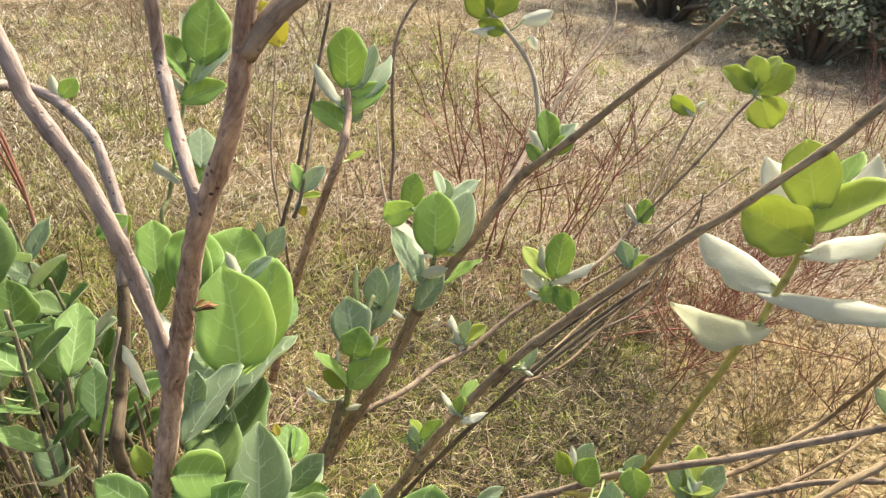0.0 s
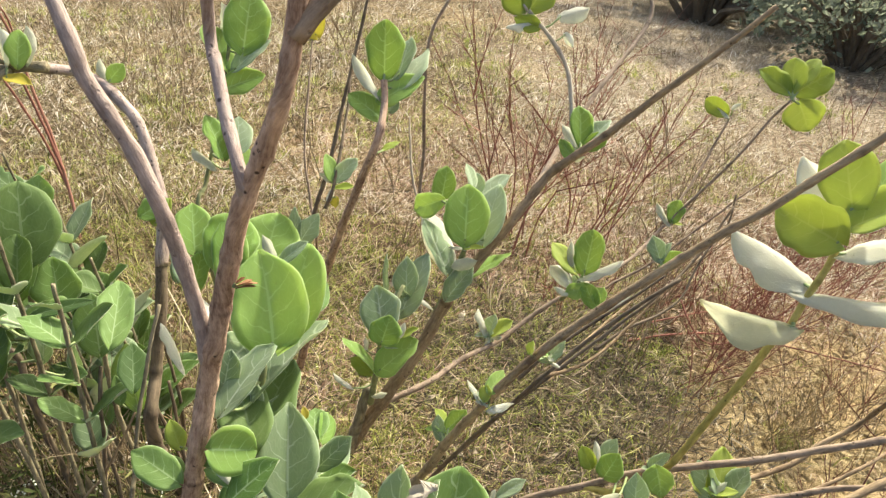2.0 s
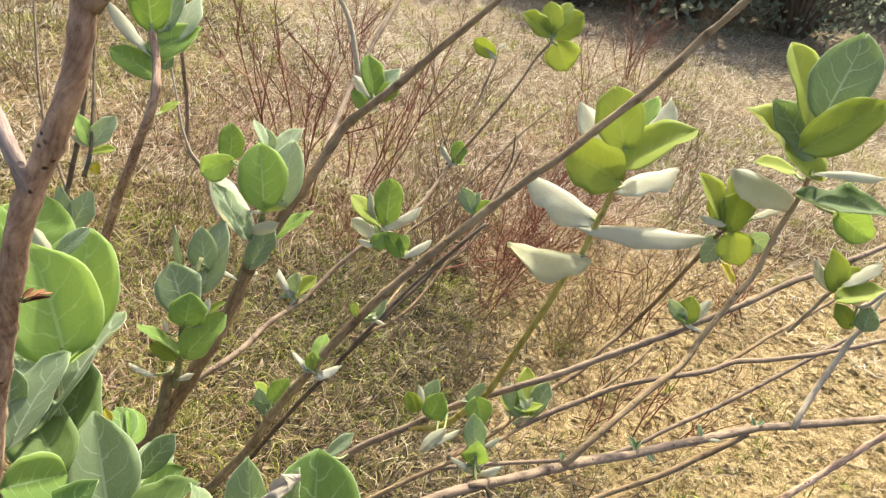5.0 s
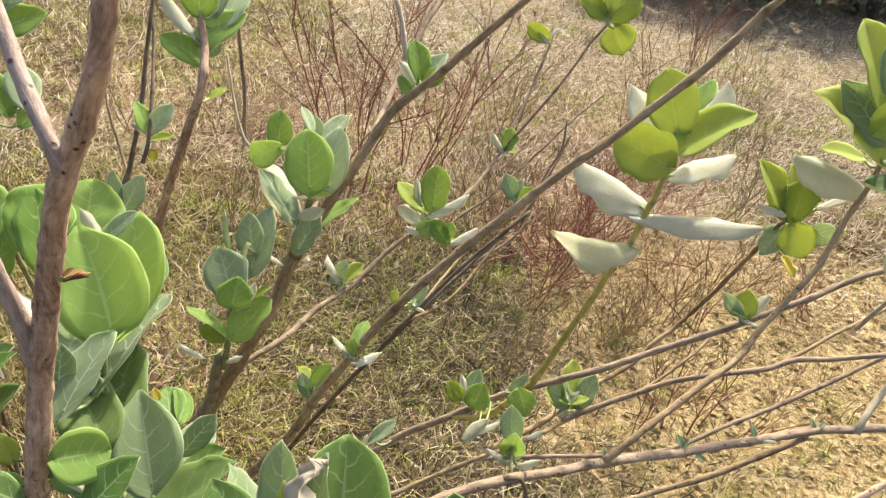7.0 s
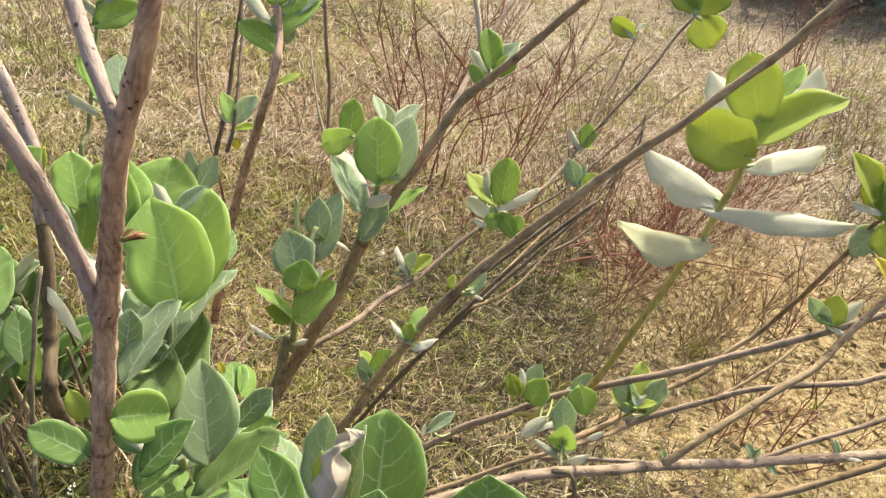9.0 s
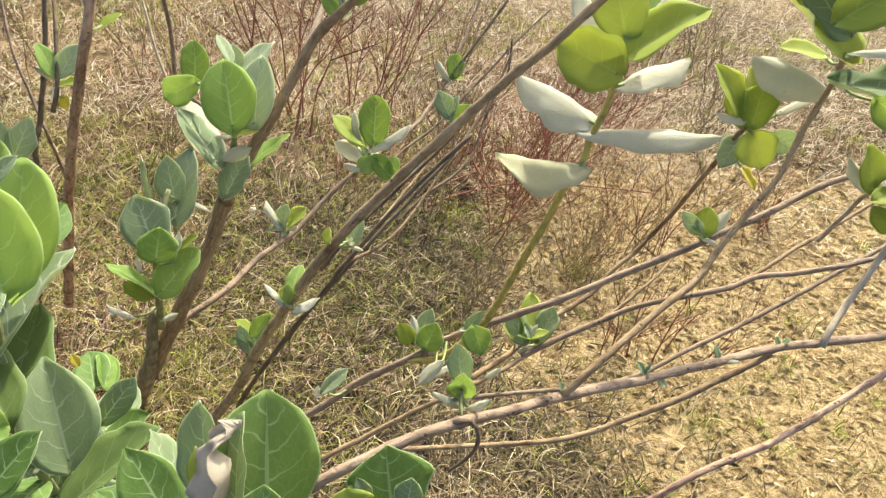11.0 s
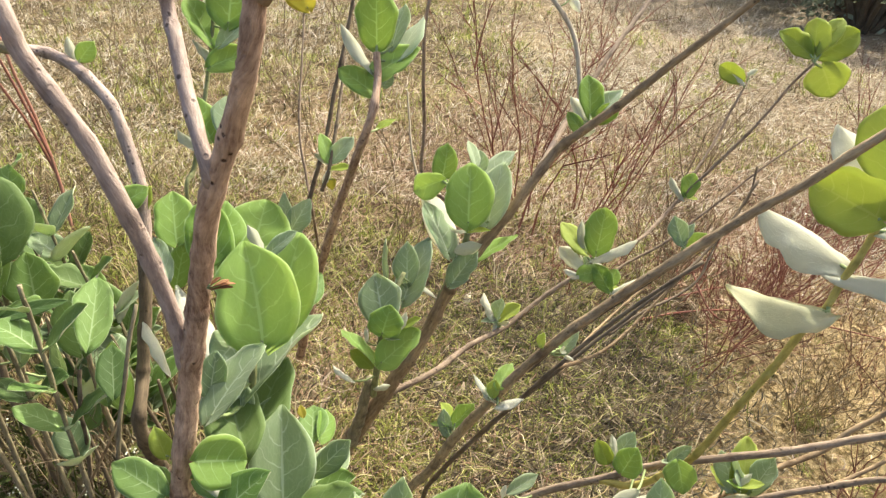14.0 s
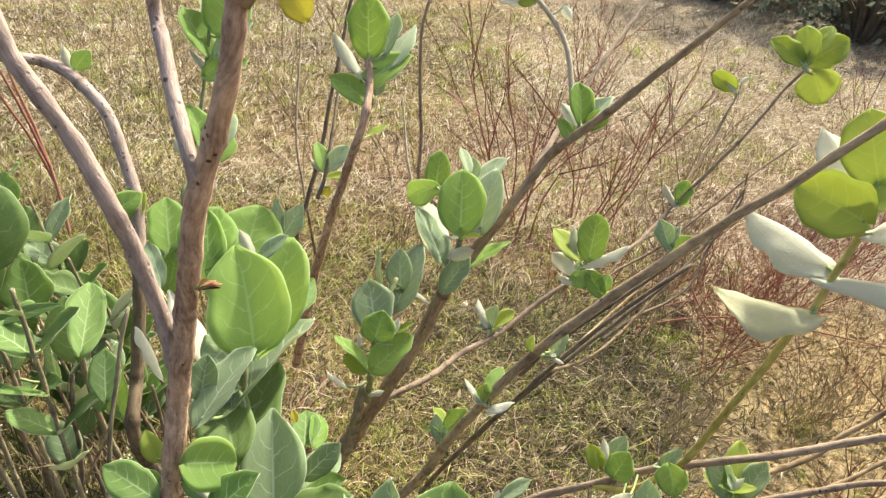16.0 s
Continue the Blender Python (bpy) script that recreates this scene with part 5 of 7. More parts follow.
leaf(big_c, (0.297, 0.854, 0.994), (0.321, 0.863, 1.013), (-0.118, -0.819, 0.562), 0.020, "lit_green", 14, -14)
leaf(big_c, (0.294, 0.856, 0.998), (0.306, 0.871, 1.023), (-0.822, -0.232, 0.520), 0.021, "mint", 14, -14)
leaf(big_c, (0.049, 0.828, 0.726), (0.024, 0.849, 0.753), (-0.646, 0.191, -0.739), 0.015, "pale", 55, 12)
leaf(big_c, (0.055, 0.829, 0.730), (0.058, 0.844, 0.752), (0.014, -0.840, 0.542), 0.022, "lime", 14, -14)
leaf(big_c, (0.062, 0.836, 0.742), (0.081, 0.872, 0.763), (0.142, -0.556, 0.819), 0.029, "lit_green", 14, -14)
leaf(big_c, (0.062, 0.821, 0.719), (0.103, 0.827, 0.735), (0.347, 0.065, -0.936), 0.020, "pale", 55, 12)
leaf(big_c, (0.055, 0.827, 0.726), (0.042, 0.838, 0.741), (0.682, -0.160, 0.714), 0.011, "mint", 14, -14)
leaf(big_c, (0.123, 0.829, 0.833), (0.126, 0.840, 0.851), (-0.802, -0.440, 0.405), 0.022, "lime", 14, -14)
leaf(big_c, (0.151, 0.855, 0.805), (0.175, 0.872, 0.835), (-0.115, -0.824, 0.555), 0.020, "mint", 14, -14)
leaf(big_c, (0.156, 0.853, 0.803), (0.171, 0.848, 0.799), (0.008, 0.687, -0.727), 0.007, "pale", 55, 12)
leaf(big_c, (-0.029, 0.907, 0.558), (-0.040, 0.933, 0.595), (0.134, -0.792, 0.596), 0.027, "mint", 14, -14)
leaf(big_c, (-0.019, 0.917, 0.576), (0.014, 0.937, 0.611), (-0.090, -0.837, 0.540), 0.037, "lit_green", 14, -14)
leaf(big_c, (-0.030, 0.939, 0.569), (-0.049, 0.954, 0.589), (0.695, -0.085, 0.714), 0.033, "lime", 14, -14)
thin_a = stem(slanting_shrub, "branch", [(-0.140, 1.150, 0.069), (-0.074, 0.965, 0.365), (0.026, 0.922, 0.555), (0.091, 0.907, 0.654), (0.148, 0.906, 0.735), (0.221, 0.923, 0.812), (0.283, 0.932, 0.873), (0.345, 0.946, 0.924)], 0.0060, 0.0030, bark_dark, 0.1)
thin_b = stem(slanting_shrub, "branch", [(0.142, 0.913, 0.727), (0.189, 0.934, 0.731), (0.231, 0.960, 0.743), (0.284, 1.011, 0.775), (0.345, 1.061, 0.826)], 0.0035, 0.0020, bark_tan, 0.1)
thin_c = stem(slanting_shrub, "branch", [(-0.023, 0.958, 0.454), (0.068, 0.942, 0.594), (0.148, 0.932, 0.702), (0.256, 0.971, 0.800), (0.325, 1.000, 0.857), (0.392, 1.062, 0.908), (0.449, 1.126, 0.978)], 0.0045, 0.0020, bark_dark, 0.1)
stem(slanting_shrub, "branch", [(0.103, 0.938, 0.695), (0.151, 0.961, 0.740), (0.212, 0.989, 0.784), (0.289, 1.017, 0.840), (0.338, 1.031, 0.881)], 0.0040, 0.0022, bark_dark, 0.07)
stem(slanting_shrub, "branch", [(0.251, 1.155, 0.623), (0.316, 1.203, 0.651), (0.385, 1.249, 0.666), (0.431, 1.288, 0.690), (0.464, 1.344, 0.742), (0.501, 1.382, 0.791), (0.523, 1.395, 0.832), (0.530, 1.415, 0.887)], 0.0032, 0.0020, bark_dark, 0.07)
stem(slanting_shrub, "branch", [(0.217, 1.290, 0.640), (0.287, 1.341, 0.676), (0.367, 1.375, 0.717), (0.455, 1.414, 0.786), (0.552, 1.456, 0.866), (0.635, 1.486, 0.928)], 0.0034, 0.0018, bark_grey, 0.07)
stem(slanting_shrub, "branch", [(0.155, 0.962, 0.676), (0.201, 1.031, 0.702), (0.260, 1.103, 0.726), (0.331, 1.175, 0.762)], 0.0030, 0.0018, bark_rose, 0.07)

spreading_shrub = plant("milkweed_shrub", (0.020, 0.980), "low spreading milkweed branches with pale curled leaves over bare sand")
r_a = stem(spreading_shrub, "branch", [(0.020, 1.000, 0.043), (-0.037, 0.978, 0.209), (0.087, 0.981, 0.310), (0.158, 0.983, 0.364), (0.250, 0.974, 0.422), (0.325, 0.965, 0.477), (0.420, 0.951, 0.528), (0.524, 0.942, 0.572), (0.625, 0.937, 0.620), (0.717, 0.925, 0.673), (0.779, 0.918, 0.711), (0.886, 0.923, 0.758), (0.968, 0.935, 0.791), (1.029, 0.939, 0.809), (1.152, 0.953, 0.853), (1.305, 0.970, 0.908)], 0.0082, 0.0050, bark_grey, 0.09)
r_b = stem(spreading_shrub, "branch", [(0.250, 0.973, 0.420), (0.303, 0.947, 0.445), (0.349, 0.923, 0.510), (0.383, 0.904, 0.579), (0.417, 0.895, 0.681), (0.451, 0.891, 0.772), (0.478, 0.891, 0.849), (0.498, 0.892, 0.891), (0.511, 0.897, 0.937), (0.527, 0.906, 0.972), (0.539, 0.916, 1.008), (0.548, 0.938, 1.042)], 0.0066, 0.0048, bark_olive, 0.06)
leaf(r_b, (0.534, 0.895, 1.030), (0.448, 0.920, 1.069), (-0.143, -0.947, 0.288), 0.084, "lime", 12, -14)
leaf(r_b, (0.555, 0.937, 1.061), (0.542, 0.997, 1.148), (-0.445, -0.769, 0.459), 0.081, "lime", 12, -14)
leaf(r_b, (0.556, 0.944, 1.035), (0.501, 1.025, 1.110), (-0.245, 0.566, -0.787), 0.064, "pale", 25, 12)
leaf(r_b, (0.542, 0.915, 1.043), (0.653, 0.910, 1.111), (-0.521, -0.173, 0.836), 0.081, "lime", 25, -14)
leaf(r_b, (0.584, 0.946, 1.061), (0.639, 0.986, 1.133), (0.768, 0.073, -0.637), 0.058, "pale", 35, 12)
leaf(r_b, (0.597, 0.981, 1.062), (0.638, 1.028, 1.122), (-0.789, -0.090, 0.607), 0.054, "lit_green", 15, -14)
leaf(r_b, (0.546, 0.913, 1.004), (0.671, 0.956, 1.020), (0.093, 0.098, -0.991), 0.069, "pale", 62, 12)
leaf(r_b, (0.517, 0.910, 0.949), (0.418, 0.989, 0.995), (-0.131, 0.367, -0.921), 0.079, "pale", 50, 12)
leaf(r_b, (0.504, 0.901, 0.942), (0.692, 0.856, 0.946), (0.073, 0.212, -0.975), 0.066, "pale", 60, 12)
leaf(r_b, (0.499, 0.873, 0.899), (0.362, 0.876, 0.931), (-0.228, 0.086, -0.970), 0.087, "mottled", 44, -14)
leaf(r_a, (0.245, 0.885, 0.560), (0.226, 0.907, 0.589), (-0.032, -0.811, 0.584), 0.033, "lime", 14, -14)
leaf(r_a, (0.260, 0.897, 0.563), (0.287, 0.920, 0.603), (-0.223, -0.771, 0.596), 0.035, "mint", 14, -14)
leaf(r_a, (0.255, 0.892, 0.572), (0.249, 0.911, 0.600), (-0.216, 0.781, -0.586), 0.015, "pale", 55, 12)
leaf(r_a, (0.267, 0.870, 0.558), (0.290, 0.892, 0.596), (-0.235, -0.768, 0.596), 0.051, "lit_green", 14, -14)
leaf(r_a, (0.347, 0.907, 0.557), (0.381, 0.920, 0.584), (-0.248, -0.700, 0.669), 0.023, "mint", 14, -14)
leaf(r_a, (0.352, 0.879, 0.589), (0.363, 0.850, 0.548), (-0.163, -0.829, 0.535), 0.049, "lit_green", 14, -14)
leaf(r_a, (0.753, 0.917, 0.723), (0.723, 0.942, 0.755), (-0.337, -0.865, 0.371), 0.028, "mint", 14, -14)
leaf(r_a, (0.758, 0.914, 0.719), (0.769, 0.941, 0.762), (-0.505, -0.662, 0.555), 0.043, "lime", 14, -14)
leaf(r_a, (0.768, 0.916, 0.724), (0.808, 0.933, 0.757), (0.340, 0.603, -0.722), 0.025, "pale", 55, 12)
leaf(r_a, (0.753, 0.914, 0.718), (0.790, 0.900, 0.705), (-0.219, 0.305, -0.927), 0.012, "pale", 55, 12)
r_c = stem(spreading_shrub, "branch", [(0.060, 0.960, 0.037), (0.044, 0.843, 0.292), (0.162, 0.851, 0.364), (0.260, 0.858, 0.414), (0.348, 0.872, 0.441), (0.415, 0.897, 0.446), (0.468, 0.921, 0.451), (0.541, 0.943, 0.469), (0.621, 0.960, 0.483), (0.687, 0.990, 0.496), (0.773, 1.034, 0.526), (0.824, 1.070, 0.546)], 0.0062, 0.0030, bark_tan, 0.09)
r_d = stem(spreading_shrub, "branch", [(0.463, 0.923, 0.452), (0.526, 0.921, 0.488), (0.597, 0.919, 0.525), (0.660, 0.915, 0.559), (0.711, 0.904, 0.583), (0.818, 0.891, 0.610), (0.880, 0.891, 0.632), (0.950, 0.880, 0.642), (1.048, 0.866, 0.667), (1.237, 0.873, 0.695)], 0.0055, 0.0045, bark_grey, 0.09)
r_e = stem(spreading_shrub, "branch", [(0.827, 0.890, 0.609), (0.894, 0.910, 0.625), (0.976, 0.937, 0.651), (1.098, 0.976, 0.681), (1.292, 1.036, 0.744)], 0.0040, 0.0030, bark_tan, 0.09)
r_f = stem(spreading_shrub, "branch", [(0.312, 0.871, 0.436), (0.431, 0.938, 0.435), (0.503, 0.989, 0.442), (0.555, 1.017, 0.451), (0.639, 1.046, 0.479), (0.692, 1.071, 0.517), (0.764, 1.083, 0.587), (0.784, 0.981, 0.825), (0.769, 0.934, 0.897), (0.779, 0.926, 0.923)], 0.0060, 0.0040, bark_tan, 0.09)
leaf(r_f, (0.475, 0.948, 0.462), (0.451, 0.987, 0.516), (-0.186, -0.835, 0.518), 0.048, "mint", 14, -14)
leaf(r_f, (0.487, 0.949, 0.466), (0.498, 1.015, 0.531), (0.205, -0.705, 0.679), 0.058, "lime", 14, -14)
leaf(r_f, (0.503, 0.945, 0.463), (0.540, 0.979, 0.521), (-0.625, -0.428, 0.653), 0.047, "mint", 14, -14)
leaf(r_f, (0.516, 0.942, 0.461), (0.457, 0.941, 0.448), (0.225, -0.140, -0.964), 0.026, "pale", 55, 12)
leaf(r_f, (0.459, 0.953, 0.467), (0.435, 0.972, 0.491), (0.548, -0.288, 0.785), 0.029, "lime", 14, -14)
leaf(r_f, (0.764, 0.926, 0.938), (0.725, 0.975, 1.005), (0.291, -0.683, 0.670), 0.057, "lime", 30, -14)
leaf(r_f, (0.779, 0.925, 0.922), (0.788, 0.976, 1.000), (0.390, -0.792, 0.469), 0.058, "lime", 20, -14)
leaf(r_f, (0.772, 0.907, 0.930), (0.796, 0.942, 0.986), (-0.500, -0.627, 0.597), 0.055, "lime", 20, -14)
leaf(r_f, (0.781, 0.924, 0.921), (0.748, 0.958, 0.965), (-0.457, -0.840, 0.292), 0.038, "lime", 20, -14)
leaf(r_f, (0.870, 0.899, 0.991), (0.760, 0.939, 1.030), (-0.107, 0.530, -0.841), 0.076, "pale", 55, 12)
leaf(r_f, (0.761, 0.913, 0.937), (0.718, 0.925, 0.947), (-0.076, 0.460, -0.885), 0.020, "pale", 40, 12)
leaf(r_f, (0.816, 0.914, 0.949), (0.873, 0.921, 0.970), (0.352, -0.002, -0.936), 0.022, "pale", 40, 12)
leaf(r_f, (0.785, 0.919, 0.914), (0.801, 0.886, 0.867), (-0.532, -0.768, 0.356), 0.064, "lime", 15, -14)
leaf(r_f, (0.780, 0.933, 0.898), (0.742, 0.911, 0.858), (-0.365, -0.627, 0.688), 0.042, "mint", 15, -14)
leaf(r_f, (0.832, 0.929, 0.901), (0.866, 0.912, 0.882), (-0.295, -0.912, 0.284), 0.046, "mint", 15, -14)
leaf(r_f, (0.781, 0.906, 0.857), (0.799, 0.885, 0.829), (0.308, -0.653, 0.692), 0.025, "yellowing", 40, -14)
r_g = stem(spreading_shrub, "branch", [(-0.020, 0.740, 0.044), (0.010, 0.535, 0.658), (0.087, 0.516, 0.739), (0.156, 0.529, 0.762), (0.233, 0.551, 0.766), (0.309, 0.584, 0.735), (0.422, 0.632, 0.693), (0.533, 0.663, 0.664), (0.616, 0.690, 0.643), (0.745, 0.724, 0.618), (0.860, 0.751, 0.599), (1.017, 0.770, 0.575), (1.292, 0.810, 0.525)], 0.0058, 0.0078, bark_grey, 0.075)
r_h = stem(spreading_shrub, "branch", [(0.412, 0.628, 0.698), (0.430, 0.632, 0.714), (0.472, 0.649, 0.739), (0.580, 0.706, 0.772), (0.633, 0.732, 0.786), (0.679, 0.767, 0.811), (0.744, 0.809, 0.849), (0.795, 0.839, 0.887), (0.832, 0.871, 0.941), (0.860, 0.887, 0.989), (0.865, 0.888, 1.027), (0.872, 0.900, 1.083), (0.867, 0.909, 1.133)], 0.0055, 0.0042, bark_rose, 0.07)
leaf(r_h, (0.846, 0.886, 1.112), (0.810, 0.973, 1.235), (0.196, -0.776, 0.600), 0.096, "lime", 20, -14)
leaf(r_h, (0.859, 0.895, 1.074), (0.800, 0.953, 1.149), (-0.115, -0.830, 0.545), 0.069, "glaucous", 20, -14)
leaf(r_h, (0.862, 0.875, 1.044), (0.754, 0.950, 1.135), (0.247, -0.587, 0.771), 0.099, "lime", 45, -14)
leaf(r_h, (0.876, 0.934, 1.027), (0.804, 0.951, 1.038), (0.094, -0.248, 0.964), 0.046, "lime", 30, -14)
leaf(r_h, (0.874, 0.919, 1.112), (0.868, 0.976, 1.197), (-0.128, 0.818, -0.561), 0.051, "pale", 40, 12)
leaf(r_h, (0.828, 0.869, 1.153), (0.894, 0.925, 1.264), (-0.509, -0.605, 0.612), 0.089, "glaucous", 12, -14)
leaf(r_h, (0.786, 0.832, 1.119), (0.888, 0.831, 1.190), (-0.429, -0.672, 0.603), 0.077, "lime", 12, -14)
leaf(r_h, (0.817, 0.823, 1.077), (0.922, 0.802, 1.080), (0.088, 0.302, -0.949), 0.023, "pale", 50, 12)
leaf(r_h, (0.792, 0.807, 1.045), (0.923, 0.774, 1.037), (0.030, -0.101, 0.994), 0.084, "shaded", 50, -14)
leaf(r_h, (0.869, 0.809, 1.017), (0.921, 0.778, 0.986), (-0.405, -0.889, 0.213), 0.053, "lit_green", 20, -14)
r_n = stem(spreading_shrub, "branch", [(0.968, 0.890, 0.706), (0.967, 0.863, 0.777), (0.966, 0.834, 0.844), (0.961, 0.771, 0.857), (0.990, 0.765, 0.895)], 0.0040, 0.0030, bark_pale, 0.06)
leaf(r_n, (0.956, 0.827, 0.849), (0.925, 0.862, 0.893), (-0.116, 0.732, -0.671), 0.028, "pale", 40, 12)
leaf(r_n, (0.959, 0.827, 0.850), (0.952, 0.868, 0.912), (-0.083, -0.834, 0.545), 0.047, "lime", 20, -14)
leaf(r_n, (0.959, 0.816, 0.870), (1.024, 0.825, 0.907), (0.511, -0.198, -0.837), 0.035, "pale", 50, 12)
leaf(r_n, (0.940, 0.798, 0.854), (1.020, 0.793, 0.874), (-0.247, -0.118, 0.962), 0.051, "lime", 20, -14)
leaf(r_n, (0.960, 0.769, 0.816), (0.934, 0.795, 0.848), (-0.509, -0.821, 0.257), 0.033, "lime", 20, -14)
leaf(r_n, (0.965, 0.750, 0.825), (0.979, 0.768, 0.858), (-0.658, -0.509, 0.556), 0.038, "glaucous", 20, -14)
leaf(r_n, (0.963, 0.832, 0.858), (1.002, 0.841, 0.887), (-0.397, -0.560, 0.727), 0.039, "lime", 20, -14)
r_i = stem(spreading_shrub, "branch", [(0.293, 0.894, 0.382), (0.434, 0.869, 0.413), (0.542, 0.849, 0.432), (0.614, 0.847, 0.437), (0.686, 0.851, 0.450), (0.769, 0.868, 0.479), (0.852, 0.881, 0.505), (1.002, 0.910, 0.557), (1.132, 0.938, 0.605), (1.319, 0.977, 0.672)], 0.0042, 0.0042, bark_grey, 0.09)
r_j = stem(spreading_shrub, "branch", [(0.157, 0.762, 0.443), (0.269, 0.751, 0.442), (0.401, 0.740, 0.441), (0.497, 0.723, 0.462), (0.599, 0.721, 0.502), (0.685, 0.725, 0.533), (0.770, 0.735, 0.570), (0.826, 0.740, 0.598)], 0.0040, 0.0055, bark_tan, 0.09)
r_k = stem(spreading_shrub, "branch", [(0.621, 0.657, 0.328), (0.708, 0.667, 0.383), (0.774, 0.677, 0.401), (0.850, 0.686, 0.420), (0.921, 0.701, 0.446), (1.041, 0.729, 0.494), (1.231, 0.774, 0.570)], 0.0060, 0.0065, bark_brown, 0.09)
r_l = stem(spreading_shrub, "branch", [(0.830, 0.667, 0.689), (0.843, 0.679, 0.709), (0.866, 0.696, 0.721), (0.903, 0.722, 0.748), (0.964, 0.759, 0.798), (1.036, 0.805, 0.863)], 0.0055, 0.0045, bark_pale, 0.09)
r_m = stem(spreading_shrub, "branch", [(0.250, 0.556, 0.766), (0.272, 0.558, 0.762), (0.281, 0.552, 0.739), (0.275, 0.552, 0.707), (0.248, 0.554, 0.674)], 0.0030, 0.0020, bark_dark, 0.09)
c16_stem = stem(spreading_shrub, "branch", [(0.263, 0.564, 0.756), (0.265, 0.584, 0.765), (0.271, 0.609, 0.767)], 0.0022, 0.0018, bark_green, 0.09)
leaf(c16_stem, (0.272, 0.612, 0.768), (0.270, 0.639, 0.809), (-0.197, -0.818, 0.540), 0.031, "glaucous", 14, -14)
leaf(c16_stem, (0.270, 0.602, 0.752), (0.271, 0.605, 0.793), (-0.310, -0.948, 0.073), 0.035, "lit_green", 14, -14)
leaf(c16_stem, (0.270, 0.594, 0.740), (0.230, 0.584, 0.790), (-0.796, 0.146, -0.588), 0.013, "pale", 55, 12)
leaf(c16_stem, (0.275, 0.594, 0.742), (0.298, 0.570, 0.782), (0.709, -0.340, -0.618), 0.013, "pale", 55, 12)
leaf(r_a, (0.302, 0.886, 0.499), (0.255, 0.869, 0.465), (0.251, 0.689, -0.680), 0.028, "pale", 55, 12)
leaf(r_a, (0.284, 0.875, 0.479), (0.334, 0.884, 0.503), (0.446, -0.108, -0.889), 0.024, "pale", 55, 12)
leaf(r_a, (0.082, 0.919, 0.416), (0.134, 0.938, 0.454), (-0.438, -0.407, 0.802), 0.030, "mint", 14, -14)
leaf(r_a, (0.368, 0.829, 0.517), (0.396, 0.834, 0.529), (0.416, -0.019, -0.909), 0.014, "pale", 55, 12)
leaf(r_a, (0.071, 0.915, 0.408), (0.076, 0.927, 0.427), (0.064, 0.837, -0.544), 0.013, "pale", 55, 12)
leaf(r_g, (0.710, 0.716, 0.625), (0.705, 0.731, 0.647), (0.381, -0.722, 0.578), 0.015, "glaucous", 14, -14)
leaf(r_g, (0.714, 0.716, 0.626), (0.746, 0.710, 0.623), (-0.077, -0.057, -0.995), 0.010, "pale", 55, 12)
leaf(r_g, (0.562, 0.673, 0.659), (0.549, 0.688, 0.680), (0.501, -0.521, 0.691), 0.017, "glaucous", 14, -14)
leaf(r_g, (0.558, 0.673, 0.659), (0.572, 0.682, 0.675), (-0.803, 0.196, 0.563), 0.014, "glaucous", 14, -14)
leaf(r_g, (0.585, 0.678, 0.649), (0.598, 0.668, 0.636), (0.477, -0.374, 0.795), 0.017, "glaucous", 14, -14)
leaf(r_g, (0.841, 0.748, 0.604), (0.837, 0.759, 0.620), (0.316, -0.743, 0.590), 0.014, "glaucous", 14, -14)
leaf(r_g, (0.848, 0.749, 0.602), (0.864, 0.755, 0.614), (-0.635, 0.351, 0.688), 0.014, "glaucous", 14, -14)
leaf(r_g, (0.416, 0.630, 0.699), (0.413, 0.640, 0.714), (0.562, -0.620, 0.547), 0.013, "glaucous", 14, -14)

dense_shrub = plant("milkweed_shrub", (-0.980, 1.050), "dense dark milkweed shrub full of broad leaves, insect-eaten in places")
d_a = stem(dense_shrub, "stem", [(-1.075, 0.850, 0.195), (-1.055, 0.835, 0.429), (-1.024, 0.823, 0.734), (-1.001, 0.832, 0.864), (-0.984, 0.841, 0.972), (-0.999, 0.841, 1.033), (-1.009, 0.820, 1.095), (-0.998, 0.810, 1.167), (-0.961, 0.835, 1.244)], 0.0085, 0.0055, bark_dark, 0.08)
d_b = stem(dense_shrub, "stem", [(-0.790, 0.850, 0.155), (-0.796, 0.822, 0.507), (-0.797, 0.816, 0.625), (-0.802, 0.825, 0.699), (-0.825, 0.808, 0.730), (-0.896, 0.779, 0.744), (-0.980, 0.743, 0.753), (-1.063, 0.707, 0.762), (-1.155, 0.679, 0.771)], 0.0070, 0.0060, bark_dark, 0.08)
d_c = stem(dense_shrub, "stem", [(-0.780, 0.880, 0.154), (-0.786, 0.842, 0.542), (-0.766, 0.829, 0.679), (-0.743, 0.829, 0.788), (-0.724, 0.824, 0.891)], 0.0070, 0.0045, bark_weathered, 0.06)
d_d = stem(dense_shrub, "stem", [(-0.660, 0.905, 0.137), (-0.663, 0.868, 0.510), (-0.661, 0.863, 0.625), (-0.651, 0.859, 0.711)], 0.0070, 0.0045, bark_weathered, 0.06)
d_e = stem(dense_shrub, "stem", [(-0.924, 0.864, 1.180), (-0.910, 0.874, 1.239), (-0.905, 0.881, 1.278)], 0.0060, 0.0040, bark_green, 0.06)
leaf(d_c, (-0.712, 0.815, 0.912), (-0.728, 0.866, 1.037), (0.645, -0.672, 0.362), 0.113, "shaded", 14, -14)
leaf(d_c, (-0.742, 0.902, 0.974), (-0.739, 0.926, 1.024), (0.629, -0.717, 0.302), 0.047, "green", 14, -14)
leaf(d_c, (-0.900, 0.768, 0.899), (-0.912, 0.800, 0.979), (0.733, -0.587, 0.345), 0.080, "glaucous", 14, -14)
